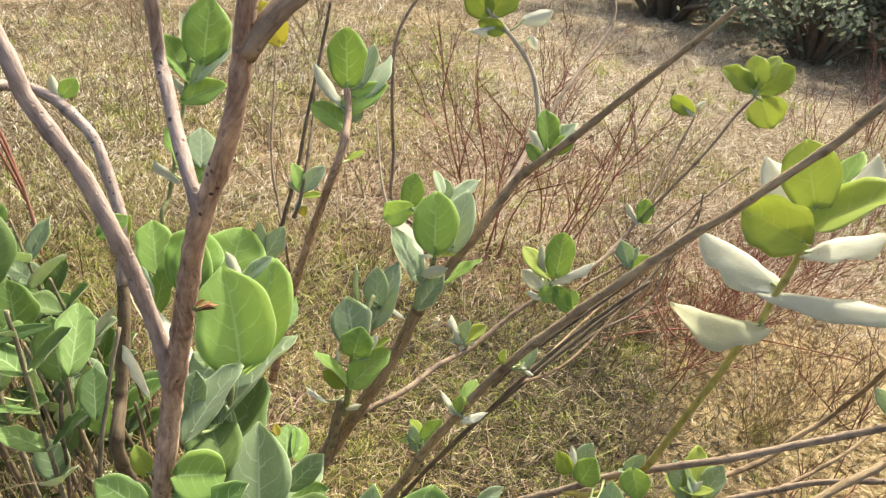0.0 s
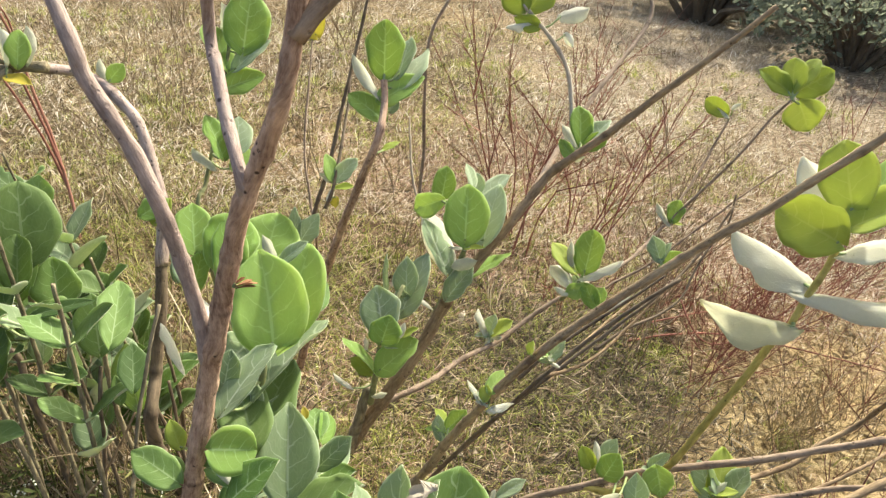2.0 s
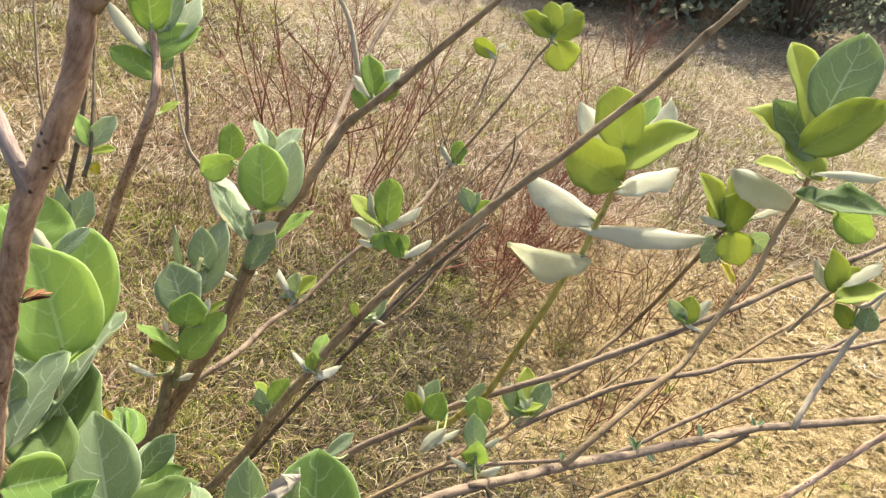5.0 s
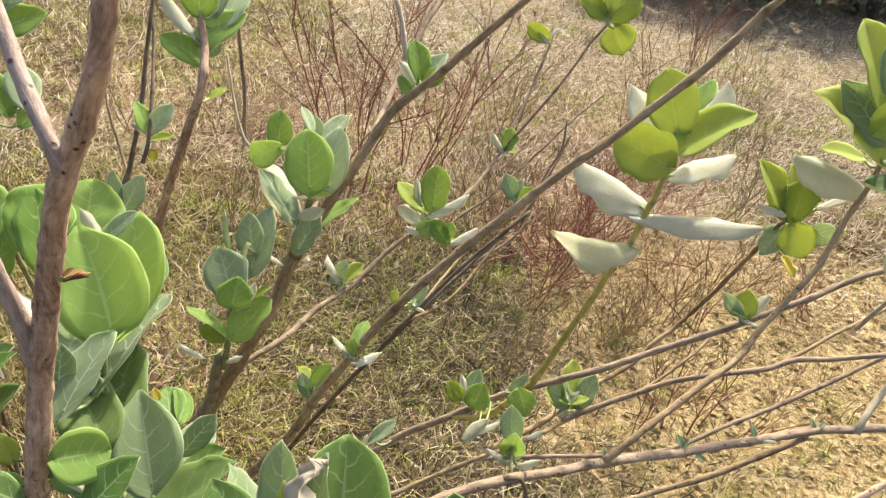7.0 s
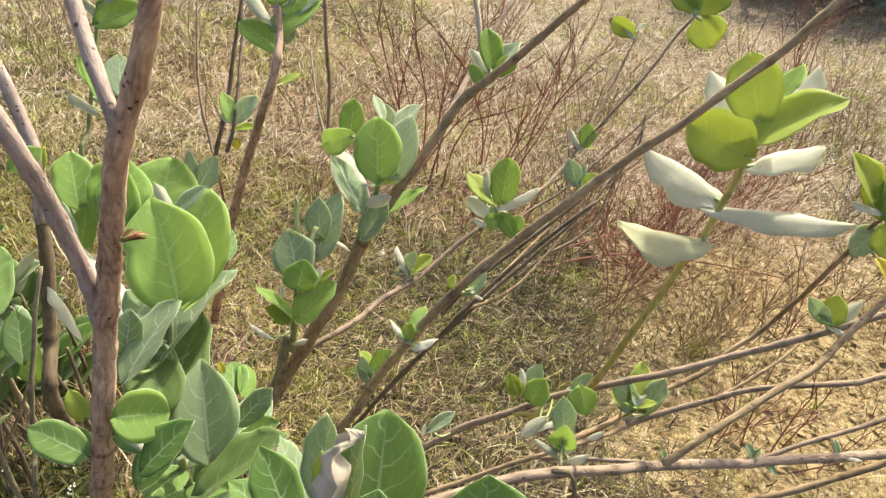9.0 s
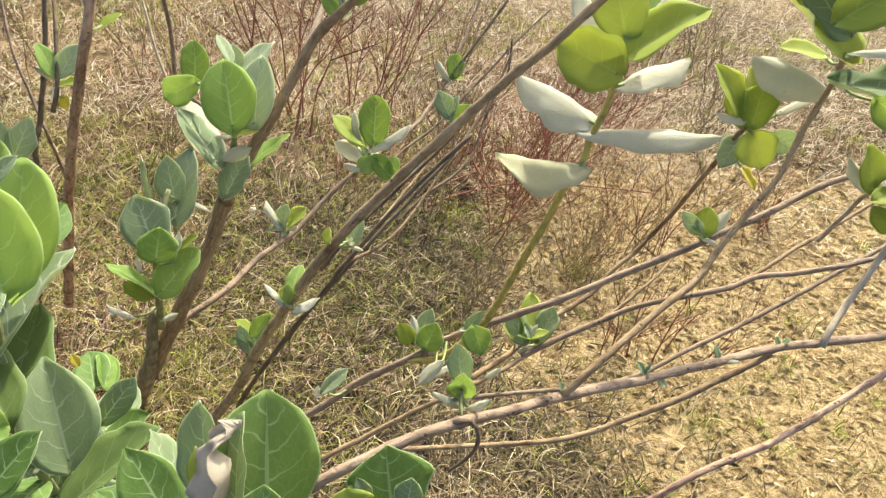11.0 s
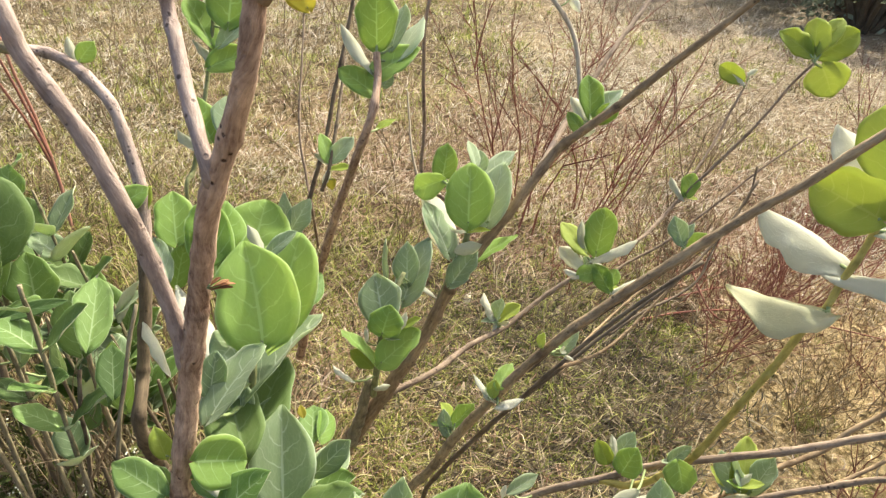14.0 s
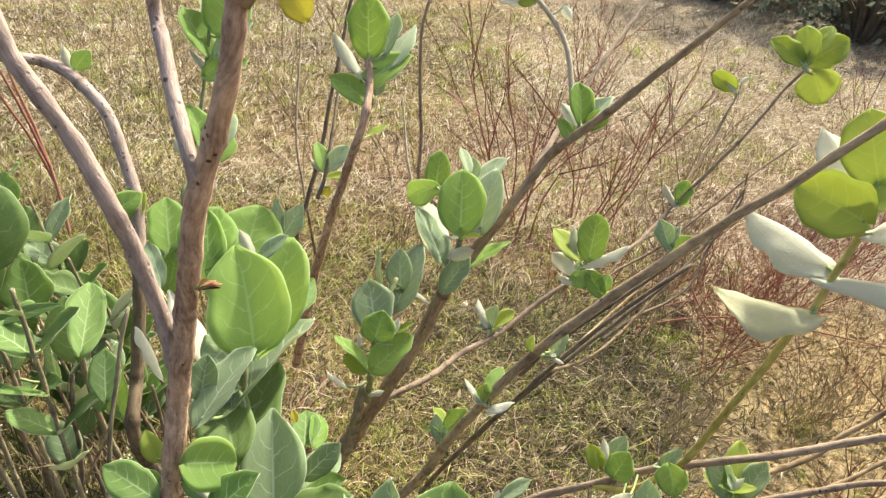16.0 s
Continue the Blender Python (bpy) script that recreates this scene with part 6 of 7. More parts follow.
leaf(d_c, (-0.718, 0.789, 0.909), (-0.783, 0.803, 0.989), (-0.728, -0.459, -0.509), 0.065, "mottled", 14, -14)
leaf(d_c, (-0.733, 0.802, 0.850), (-0.744, 0.837, 0.934), (0.653, -0.666, 0.361), 0.060, "green", 14, -14)
leaf(d_c, (-0.685, 0.828, 0.820), (-0.701, 0.860, 0.902), (0.623, -0.681, 0.386), 0.071, "green", 14, -14)
leaf(d_c, (-0.727, 0.766, 0.816), (-0.655, 0.807, 0.850), (-0.320, -0.217, 0.922), 0.056, "green", 14, -14)
leaf(d_d, (-0.620, 0.815, 0.743), (-0.638, 0.853, 0.840), (0.593, -0.706, 0.387), 0.071, "green", 14, -14)
leaf(d_d, (-0.621, 0.866, 0.754), (-0.622, 0.902, 0.833), (0.183, -0.895, 0.407), 0.054, "glaucous", 14, -14)
leaf(d_d, (-0.600, 0.846, 0.592), (-0.624, 0.891, 0.709), (-0.128, -0.934, 0.333), 0.079, "green", 14, -14)
leaf(d_c, (-0.849, 0.777, 0.830), (-0.854, 0.808, 0.903), (0.145, -0.904, 0.401), 0.049, "green", 14, -14)
leaf(d_a, (-0.926, 0.811, 1.266), (-0.936, 0.841, 1.340), (0.763, -0.555, 0.330), 0.064, "green", 14, -14)
leaf(d_a, (-0.918, 0.817, 1.223), (-0.904, 0.848, 1.280), (0.756, -0.635, 0.157), 0.050, "green", 14, -14)
leaf(d_a, (-0.854, 0.809, 1.208), (-0.924, 0.769, 1.173), (0.477, -0.877, 0.056), 0.058, "green", 14, -14)
leaf(d_e, (-0.905, 0.881, 1.278), (-0.921, 0.893, 1.316), (-0.842, 0.295, -0.452), 0.019, "pale", 55, 12)
leaf(d_e, (-0.910, 0.891, 1.279), (-0.866, 0.929, 1.327), (0.156, -0.847, 0.508), 0.047, "glaucous", 14, -14)
leaf(d_e, (-0.904, 0.880, 1.274), (-0.871, 0.891, 1.274), (0.159, -0.453, 0.877), 0.025, "lime", 14, -14)
leaf(d_e, (-0.919, 0.891, 1.285), (-0.959, 0.907, 1.349), (-0.851, -0.143, -0.505), 0.021, "pale", 55, 12)
leaf(d_d, (-0.649, 0.836, 0.607), (-0.675, 0.808, 0.566), (0.370, -0.862, 0.345), 0.044, "shaded", 14, -14)
leaf(d_d, (-0.618, 0.828, 0.618), (-0.630, 0.847, 0.668), (0.587, -0.703, 0.403), 0.026, "green", 14, -14)
leaf(d_c, (-0.718, 0.801, 0.735), (-0.721, 0.827, 0.793), (0.087, -0.911, 0.404), 0.028, "green", 14, -14)
leaf(d_c, (-0.700, 0.844, 0.663), (-0.715, 0.869, 0.730), (-0.224, -0.925, 0.306), 0.036, "glaucous", 14, -14)
leaf(d_c, (-0.835, 0.842, 0.761), (-0.924, 0.849, 0.843), (0.668, 0.201, 0.716), 0.076, "shaded", 14, -14)
leaf(d_c, (-0.859, 0.811, 0.710), (-0.882, 0.826, 0.761), (0.674, -0.569, 0.472), 0.044, "lime", 14, -14)
leaf(d_c, (-0.988, 0.934, 1.078), (-1.100, 0.927, 1.021), (-0.124, -0.925, 0.360), 0.079, "shaded", 14, -14)
leaf(d_c, (-0.879, 0.917, 1.083), (-0.812, 0.937, 1.078), (0.256, -0.652, 0.713), 0.031, "green", 14, -14)
leaf(d_a, (-0.953, 0.935, 1.104), (-0.918, 0.952, 1.114), (0.382, -0.909, 0.164), 0.044, "green", 14, -14)
leaf(d_a, (-0.943, 0.849, 1.109), (-0.991, 0.832, 1.109), (-0.240, 0.697, -0.676), 0.023, "pale", 55, 12)
leaf(d_d, (-0.443, 0.664, 0.811), (-0.478, 0.728, 0.845), (0.350, -0.288, 0.892), 0.040, "shaded", 14, -14)
leaf(d_d, (-0.502, 0.711, 0.850), (-0.539, 0.809, 0.901), (0.427, -0.286, 0.858), 0.059, "green", 14, -14)
leaf(d_c, (-0.586, 0.679, 0.914), (-0.517, 0.722, 0.921), (0.232, -0.522, 0.821), 0.021, "shaded", 14, -14)
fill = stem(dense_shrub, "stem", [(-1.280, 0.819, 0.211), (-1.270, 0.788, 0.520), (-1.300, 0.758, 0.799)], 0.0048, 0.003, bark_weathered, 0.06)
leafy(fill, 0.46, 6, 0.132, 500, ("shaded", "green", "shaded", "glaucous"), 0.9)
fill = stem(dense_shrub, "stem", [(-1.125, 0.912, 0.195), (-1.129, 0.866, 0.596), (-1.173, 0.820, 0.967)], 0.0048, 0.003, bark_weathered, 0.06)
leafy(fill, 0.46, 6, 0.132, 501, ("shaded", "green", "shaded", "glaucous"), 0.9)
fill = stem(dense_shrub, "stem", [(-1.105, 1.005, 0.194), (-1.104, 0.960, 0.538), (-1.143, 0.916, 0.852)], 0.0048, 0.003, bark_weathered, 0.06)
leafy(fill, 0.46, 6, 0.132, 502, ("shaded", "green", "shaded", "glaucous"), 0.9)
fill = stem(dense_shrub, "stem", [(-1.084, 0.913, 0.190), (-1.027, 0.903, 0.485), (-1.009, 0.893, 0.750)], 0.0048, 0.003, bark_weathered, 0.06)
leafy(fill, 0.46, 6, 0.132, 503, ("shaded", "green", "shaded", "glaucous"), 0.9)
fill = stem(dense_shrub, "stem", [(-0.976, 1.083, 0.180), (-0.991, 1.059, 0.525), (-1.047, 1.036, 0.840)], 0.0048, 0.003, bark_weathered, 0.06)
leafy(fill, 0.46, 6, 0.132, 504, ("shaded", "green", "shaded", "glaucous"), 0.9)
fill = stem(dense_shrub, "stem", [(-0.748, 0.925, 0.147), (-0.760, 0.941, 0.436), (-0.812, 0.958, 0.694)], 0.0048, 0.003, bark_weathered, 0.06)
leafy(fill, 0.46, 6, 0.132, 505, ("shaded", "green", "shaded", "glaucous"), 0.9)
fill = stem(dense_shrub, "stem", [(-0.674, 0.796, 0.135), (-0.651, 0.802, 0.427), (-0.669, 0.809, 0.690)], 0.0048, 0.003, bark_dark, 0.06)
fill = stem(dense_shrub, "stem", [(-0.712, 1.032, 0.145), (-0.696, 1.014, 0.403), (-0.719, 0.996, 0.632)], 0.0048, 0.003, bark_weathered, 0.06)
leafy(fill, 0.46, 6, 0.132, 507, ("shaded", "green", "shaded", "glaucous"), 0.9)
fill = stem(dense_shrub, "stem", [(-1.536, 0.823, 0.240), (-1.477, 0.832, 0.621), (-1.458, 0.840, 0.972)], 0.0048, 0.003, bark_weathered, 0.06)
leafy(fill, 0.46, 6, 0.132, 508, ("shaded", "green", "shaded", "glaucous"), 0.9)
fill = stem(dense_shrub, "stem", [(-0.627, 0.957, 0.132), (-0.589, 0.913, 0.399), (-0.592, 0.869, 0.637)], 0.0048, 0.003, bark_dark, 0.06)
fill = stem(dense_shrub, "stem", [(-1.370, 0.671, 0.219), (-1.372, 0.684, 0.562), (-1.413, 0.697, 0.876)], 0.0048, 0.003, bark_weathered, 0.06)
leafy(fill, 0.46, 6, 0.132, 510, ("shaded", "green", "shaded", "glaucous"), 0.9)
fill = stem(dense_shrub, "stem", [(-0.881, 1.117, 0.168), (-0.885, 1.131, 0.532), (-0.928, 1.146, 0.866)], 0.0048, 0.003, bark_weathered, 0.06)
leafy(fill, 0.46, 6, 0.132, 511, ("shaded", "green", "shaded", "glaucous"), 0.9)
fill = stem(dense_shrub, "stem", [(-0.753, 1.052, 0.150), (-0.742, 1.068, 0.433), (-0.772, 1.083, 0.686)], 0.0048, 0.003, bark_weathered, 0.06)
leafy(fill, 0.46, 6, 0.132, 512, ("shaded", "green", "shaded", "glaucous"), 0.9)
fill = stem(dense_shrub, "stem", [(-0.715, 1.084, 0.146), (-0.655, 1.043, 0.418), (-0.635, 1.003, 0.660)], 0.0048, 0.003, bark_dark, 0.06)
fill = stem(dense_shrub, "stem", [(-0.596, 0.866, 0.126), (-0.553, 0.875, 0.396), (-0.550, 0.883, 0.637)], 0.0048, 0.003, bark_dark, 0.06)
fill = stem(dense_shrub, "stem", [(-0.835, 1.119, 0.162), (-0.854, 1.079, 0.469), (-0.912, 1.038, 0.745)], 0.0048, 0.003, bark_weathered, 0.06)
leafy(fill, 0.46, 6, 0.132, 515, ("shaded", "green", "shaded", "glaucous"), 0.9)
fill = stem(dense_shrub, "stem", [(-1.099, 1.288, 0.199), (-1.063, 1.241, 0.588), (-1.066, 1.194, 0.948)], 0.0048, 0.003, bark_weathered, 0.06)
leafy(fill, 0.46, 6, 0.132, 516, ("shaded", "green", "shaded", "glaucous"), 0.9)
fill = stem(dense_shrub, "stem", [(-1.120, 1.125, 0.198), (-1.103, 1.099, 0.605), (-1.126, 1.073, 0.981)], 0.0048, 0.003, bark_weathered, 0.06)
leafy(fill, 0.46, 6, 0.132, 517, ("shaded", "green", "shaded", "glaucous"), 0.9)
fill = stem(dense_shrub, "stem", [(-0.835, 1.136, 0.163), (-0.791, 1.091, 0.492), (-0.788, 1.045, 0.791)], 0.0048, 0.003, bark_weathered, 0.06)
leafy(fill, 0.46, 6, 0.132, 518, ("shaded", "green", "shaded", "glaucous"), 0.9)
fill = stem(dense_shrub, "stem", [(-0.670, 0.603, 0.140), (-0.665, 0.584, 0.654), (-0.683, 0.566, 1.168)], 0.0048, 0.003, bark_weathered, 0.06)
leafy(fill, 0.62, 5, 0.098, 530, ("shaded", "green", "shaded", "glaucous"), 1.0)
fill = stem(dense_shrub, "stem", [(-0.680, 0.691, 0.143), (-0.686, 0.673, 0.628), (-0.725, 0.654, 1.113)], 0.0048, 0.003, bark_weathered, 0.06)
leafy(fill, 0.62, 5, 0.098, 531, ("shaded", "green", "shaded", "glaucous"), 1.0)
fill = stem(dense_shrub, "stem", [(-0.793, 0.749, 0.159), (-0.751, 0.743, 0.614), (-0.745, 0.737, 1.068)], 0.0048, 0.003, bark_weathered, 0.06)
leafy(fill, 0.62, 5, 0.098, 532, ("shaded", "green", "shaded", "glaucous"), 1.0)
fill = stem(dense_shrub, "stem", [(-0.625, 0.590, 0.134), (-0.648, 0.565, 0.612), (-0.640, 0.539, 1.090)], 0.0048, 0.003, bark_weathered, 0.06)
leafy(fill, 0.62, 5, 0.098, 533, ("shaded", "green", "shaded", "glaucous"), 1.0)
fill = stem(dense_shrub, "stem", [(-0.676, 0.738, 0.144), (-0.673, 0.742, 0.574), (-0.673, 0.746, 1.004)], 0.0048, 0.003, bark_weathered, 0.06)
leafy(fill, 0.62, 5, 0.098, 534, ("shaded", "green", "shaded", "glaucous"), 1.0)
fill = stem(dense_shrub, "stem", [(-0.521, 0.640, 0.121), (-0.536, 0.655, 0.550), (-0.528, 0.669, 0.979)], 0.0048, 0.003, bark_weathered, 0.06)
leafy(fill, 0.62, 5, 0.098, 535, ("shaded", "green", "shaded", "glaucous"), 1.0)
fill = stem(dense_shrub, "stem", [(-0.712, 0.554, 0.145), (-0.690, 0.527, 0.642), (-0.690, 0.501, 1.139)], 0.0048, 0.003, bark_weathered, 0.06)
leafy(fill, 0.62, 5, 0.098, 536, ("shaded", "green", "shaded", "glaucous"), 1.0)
leaf(mid_b, (0.016, 1.342, 0.494), (-0.024, 1.350, 0.486), (-0.193, -0.023, 0.981), 0.022, "mint", 14, -14)
leaf(mid_b, (0.013, 1.342, 0.494), (0.002, 1.356, 0.509), (-0.499, 0.425, -0.755), 0.010, "pale", 55, 12)
leaf(mid_b, (0.019, 1.341, 0.493), (0.046, 1.331, 0.503), (0.398, 0.180, -0.899), 0.014, "pale", 55, 12)
leaf(mid_b, (0.011, 1.342, 0.494), (0.025, 1.348, 0.505), (-0.531, -0.195, 0.825), 0.012, "mint", 14, -14)
leaf(big_c, (0.052, 0.837, 0.722), (0.035, 0.848, 0.728), (0.177, 0.614, -0.769), 0.011, "pale", 55, 12)
leaf(big_c, (0.051, 0.838, 0.723), (0.059, 0.836, 0.739), (-0.874, -0.315, 0.369), 0.011, "lime", 14, -14)
leaf(big_c, (0.049, 0.835, 0.720), (0.065, 0.831, 0.718), (-0.101, -0.026, -0.995), 0.006, "pale", 55, 12)
leaf(big_c, (0.050, 0.835, 0.720), (0.041, 0.840, 0.733), (0.769, -0.220, 0.600), 0.013, "lit_green", 14, -14)
leaf(big_c, (0.052, 0.834, 0.718), (0.040, 0.828, 0.729), (-0.639, -0.041, -0.768), 0.006, "pale", 55, 12)
leaf(big_c, (0.145, 0.849, 0.812), (0.125, 0.848, 0.812), (-0.028, -0.003, 1.000), 0.014, "mint", 14, -14)
leaf(big_c, (0.151, 0.850, 0.816), (0.146, 0.866, 0.817), (0.453, 0.092, 0.887), 0.011, "lit_green", 14, -14)
leaf(big_c, (0.151, 0.848, 0.812), (0.162, 0.859, 0.809), (-0.107, -0.137, -0.985), 0.007, "pale", 55, 12)
leaf(big_c, (0.149, 0.849, 0.814), (0.156, 0.845, 0.827), (0.897, 0.223, -0.382), 0.006, "pale", 55, 12)
leaf(big_c, (0.294, 0.859, 0.993), (0.298, 0.870, 0.996), (-0.789, 0.064, 0.611), 0.005, "lime", 14, -14)
leaf(big_c, (0.296, 0.860, 0.995), (0.282, 0.869, 0.996), (-0.033, -0.146, 0.989), 0.008, "mint", 14, -14)
leaf(big_c, (0.296, 0.859, 0.993), (0.284, 0.868, 1.000), (0.312, -0.299, 0.902), 0.010, "lime", 14, -14)
leaf(big_c, (0.292, 0.858, 0.991), (0.304, 0.852, 0.995), (-0.357, -0.071, 0.932), 0.006, "lime", 14, -14)
leaf(c6_stem, (0.199, 1.285, 0.698), (0.216, 1.292, 0.713), (-0.594, -0.209, 0.777), 0.012, "mint", 14, -14)
leaf(c6_stem, (0.198, 1.288, 0.702), (0.235, 1.276, 0.710), (0.336, 0.537, -0.774), 0.018, "pale", 55, 12)
leaf(c6_stem, (0.198, 1.287, 0.702), (0.205, 1.289, 0.722), (-0.861, -0.403, 0.312), 0.016, "mint", 14, -14)
leaf(c6_stem, (0.201, 1.285, 0.698), (0.177, 1.297, 0.708), (0.309, -0.189, 0.932), 0.019, "mint", 14, -14)
leaf(c6_stem, (0.201, 1.287, 0.701), (0.188, 1.300, 0.719), (-0.495, 0.478, -0.725), 0.011, "pale", 55, 12)
leaf(c6_stem, (0.245, 1.259, 0.669), (0.233, 1.281, 0.685), (0.565, -0.301, 0.768), 0.025, "mint", 14, -14)
leaf(c6_stem, (0.251, 1.257, 0.666), (0.278, 1.264, 0.662), (0.171, -0.080, 0.982), 0.017, "lime", 14, -14)
leaf(c6_stem, (0.244, 1.259, 0.668), (0.262, 1.268, 0.680), (0.309, 0.495, -0.812), 0.010, "pale", 55, 12)
leaf(c6_stem, (0.254, 1.257, 0.666), (0.226, 1.272, 0.665), (-0.065, -0.054, 0.996), 0.020, "lime", 14, -14)
leaf(mid_b, (0.468, 1.715, 0.670), (0.456, 1.729, 0.684), (0.444, -0.424, 0.789), 0.017, "lit_green", 14, -14)
leaf(mid_b, (0.470, 1.715, 0.670), (0.495, 1.705, 0.671), (-0.131, -0.214, 0.968), 0.015, "lime", 14, -14)
leaf(mid_b, (0.469, 1.717, 0.673), (0.464, 1.731, 0.686), (0.542, -0.468, 0.698), 0.012, "lit_green", 14, -14)
leaf(r_a, (0.258, 0.912, 0.548), (0.234, 0.917, 0.535), (-0.432, 0.153, 0.889), 0.013, "mint", 14, -14)
leaf(r_a, (0.255, 0.912, 0.548), (0.234, 0.925, 0.553), (-0.035, 0.331, -0.943), 0.011, "pale", 55, 12)
leaf(r_a, (0.254, 0.911, 0.546), (0.276, 0.918, 0.545), (-0.043, 0.173, 0.984), 0.011, "mint", 14, -14)
leaf(r_a, (0.258, 0.909, 0.544), (0.287, 0.901, 0.546), (-0.022, 0.132, 0.991), 0.019, "lime", 14, -14)
leaf(r_a, (0.258, 0.909, 0.544), (0.251, 0.915, 0.560), (0.748, -0.434, 0.502), 0.011, "lit_green", 14, -14)
leaf(r_a, (0.351, 0.916, 0.553), (0.349, 0.927, 0.558), (0.551, -0.190, 0.812), 0.011, "mint", 14, -14)
leaf(r_a, (0.349, 0.916, 0.553), (0.379, 0.925, 0.552), (-0.048, 0.184, 0.982), 0.017, "lit_green", 14, -14)
leaf(r_a, (0.352, 0.915, 0.552), (0.344, 0.922, 0.560), (0.558, -0.258, 0.789), 0.007, "lime", 14, -14)
leaf(r_a, (0.354, 0.913, 0.550), (0.335, 0.912, 0.550), (-0.014, 0.134, 0.991), 0.013, "mint", 14, -14)
leaf(r_a, (0.762, 0.914, 0.720), (0.769, 0.912, 0.731), (-0.841, 0.178, 0.510), 0.007, "lime", 14, -14)
leaf(r_a, (0.759, 0.914, 0.720), (0.771, 0.915, 0.725), (-0.389, 0.155, 0.908), 0.008, "lit_green", 14, -14)
leaf(r_a, (0.761, 0.913, 0.719), (0.749, 0.915, 0.732), (-0.279, 0.885, -0.372), 0.008, "pale", 55, 12)
leaf(r_a, (0.763, 0.914, 0.721), (0.733, 0.918, 0.732), (0.299, -0.226, 0.927), 0.021, "lit_green", 14, -14)
leaf(big_c, (-0.030, 0.916, 0.571), (-0.046, 0.923, 0.580), (0.502, 0.048, 0.863), 0.012, "lit_green", 14, -14)
leaf(big_c, (-0.030, 0.914, 0.568), (-0.006, 0.920, 0.574), (-0.259, 0.051, 0.965), 0.013, "lit_green", 14, -14)
leaf(big_c, (-0.022, 0.913, 0.568), (-0.028, 0.929, 0.573), (0.687, 0.040, 0.726), 0.013, "lime", 14, -14)
leaf(big_c, (-0.029, 0.916, 0.572), (-0.063, 0.924, 0.563), (-0.236, 0.130, 0.963), 0.018, "lit_green", 14, -14)
leaf(c16_stem, (0.270, 0.593, 0.760), (0.249, 0.589, 0.760), (-0.069, 0.251, 0.966), 0.011, "glaucous", 14, -14)
leaf(c16_stem, (0.266, 0.592, 0.759), (0.267, 0.599, 0.769), (0.217, 0.807, -0.550), 0.006, "pale", 55, 12)
leaf(c16_stem, (0.270, 0.592, 0.759), (0.281, 0.592, 0.761), (0.226, -0.054, -0.973), 0.005, "pale", 55, 12)
leaf(c16_stem, (0.268, 0.592, 0.759), (0.259, 0.593, 0.769), (0.744, -0.185, 0.643), 0.009, "lime", 14, -14)
leaf(r_f, (0.487, 0.944, 0.476), (0.457, 0.944, 0.488), (0.350, 0.036, 0.936), 0.016, "lit_green", 14, -14)
leaf(r_f, (0.482, 0.945, 0.478), (0.468, 0.948, 0.492), (-0.191, 0.923, -0.334), 0.009, "pale", 55, 12)
leaf(r_f, (0.482, 0.947, 0.480), (0.501, 0.957, 0.499), (0.312, 0.670, -0.673), 0.013, "pale", 55, 12)
leaf(r_f, (0.485, 0.945, 0.478), (0.518, 0.939, 0.496), (-0.438, 0.196, 0.877), 0.025, "lime", 14, -14)
leaf(r_f, (0.485, 0.946, 0.479), (0.474, 0.962, 0.500), (0.584, -0.461, 0.669), 0.026, "mint", 14, -14)
leaf(c4_stem, (-0.160, 1.015, 0.678), (-0.133, 1.018, 0.695), (-0.515, -0.206, 0.832), 0.024, "mint", 14, -14)
leaf(c4_stem, (-0.160, 1.014, 0.676), (-0.125, 1.021, 0.676), (-0.015, -0.020, 1.000), 0.026, "mint", 14, -14)
leaf(c4_stem, (-0.159, 1.016, 0.680), (-0.163, 1.018, 0.695), (0.921, -0.278, 0.274), 0.014, "mint", 14, -14)
leaf(c4_stem, (-0.161, 1.016, 0.679), (-0.186, 1.019, 0.695), (0.540, -0.003, 0.842), 0.017, "lit_green", 14, -14)
leaf(c3_stem, (-0.033, 1.178, 0.820), (-0.064, 1.171, 0.824), (-0.173, 0.201, -0.964), 0.012, "pale", 55, 12)
leaf(c3_stem, (-0.031, 1.177, 0.818), (-0.019, 1.182, 0.841), (0.531, 0.728, -0.434), 0.012, "pale", 55, 12)
leaf(c3_stem, (-0.031, 1.179, 0.821), (0.013, 1.168, 0.831), (-0.237, -0.043, 0.970), 0.021, "lime", 14, -14)
leaf(c3_stem, (-0.035, 1.178, 0.819), (-0.023, 1.176, 0.841), (-0.776, -0.468, 0.423), 0.013, "lit_green", 14, -14)
leaf(big_a, (0.178, 1.269, 1.015), (0.179, 1.278, 1.025), (-0.805, -0.390, 0.447), 0.010, "mint", 14, -14)
leaf(big_a, (0.177, 1.272, 1.020), (0.209, 1.269, 1.019), (0.002, -0.331, 0.944), 0.020, "lime", 14, -14)
leaf(big_a, (0.177, 1.269, 1.015), (0.166, 1.284, 1.026), (-0.194, 0.460, -0.867), 0.010, "pale", 55, 12)

red_weed = plant("red_stemmed_weed", (-1.544, 1.878), "tall dry weed with straight bare red-brown stalks", "weed")
stem(red_weed, "stalk", [(-1.544, 1.878, 0.271), (-1.557, 1.910, 0.469), (-1.562, 1.915, 0.607), (-1.569, 1.911, 0.753), (-1.579, 1.902, 0.861), (-1.592, 1.889, 1.066), (-1.625, 1.847, 1.213), (-1.695, 1.757, 1.377)], 0.0062, 0.0034, red_twig, 0.12)
stem(red_weed, "stalk", [(-1.559, 1.912, 0.597), (-1.572, 1.895, 0.768), (-1.594, 1.845, 1.048), (-1.627, 1.804, 1.190), (-1.643, 1.763, 1.292), (-1.701, 1.712, 1.395)], 0.0050, 0.0030, red_twig, 0.12)
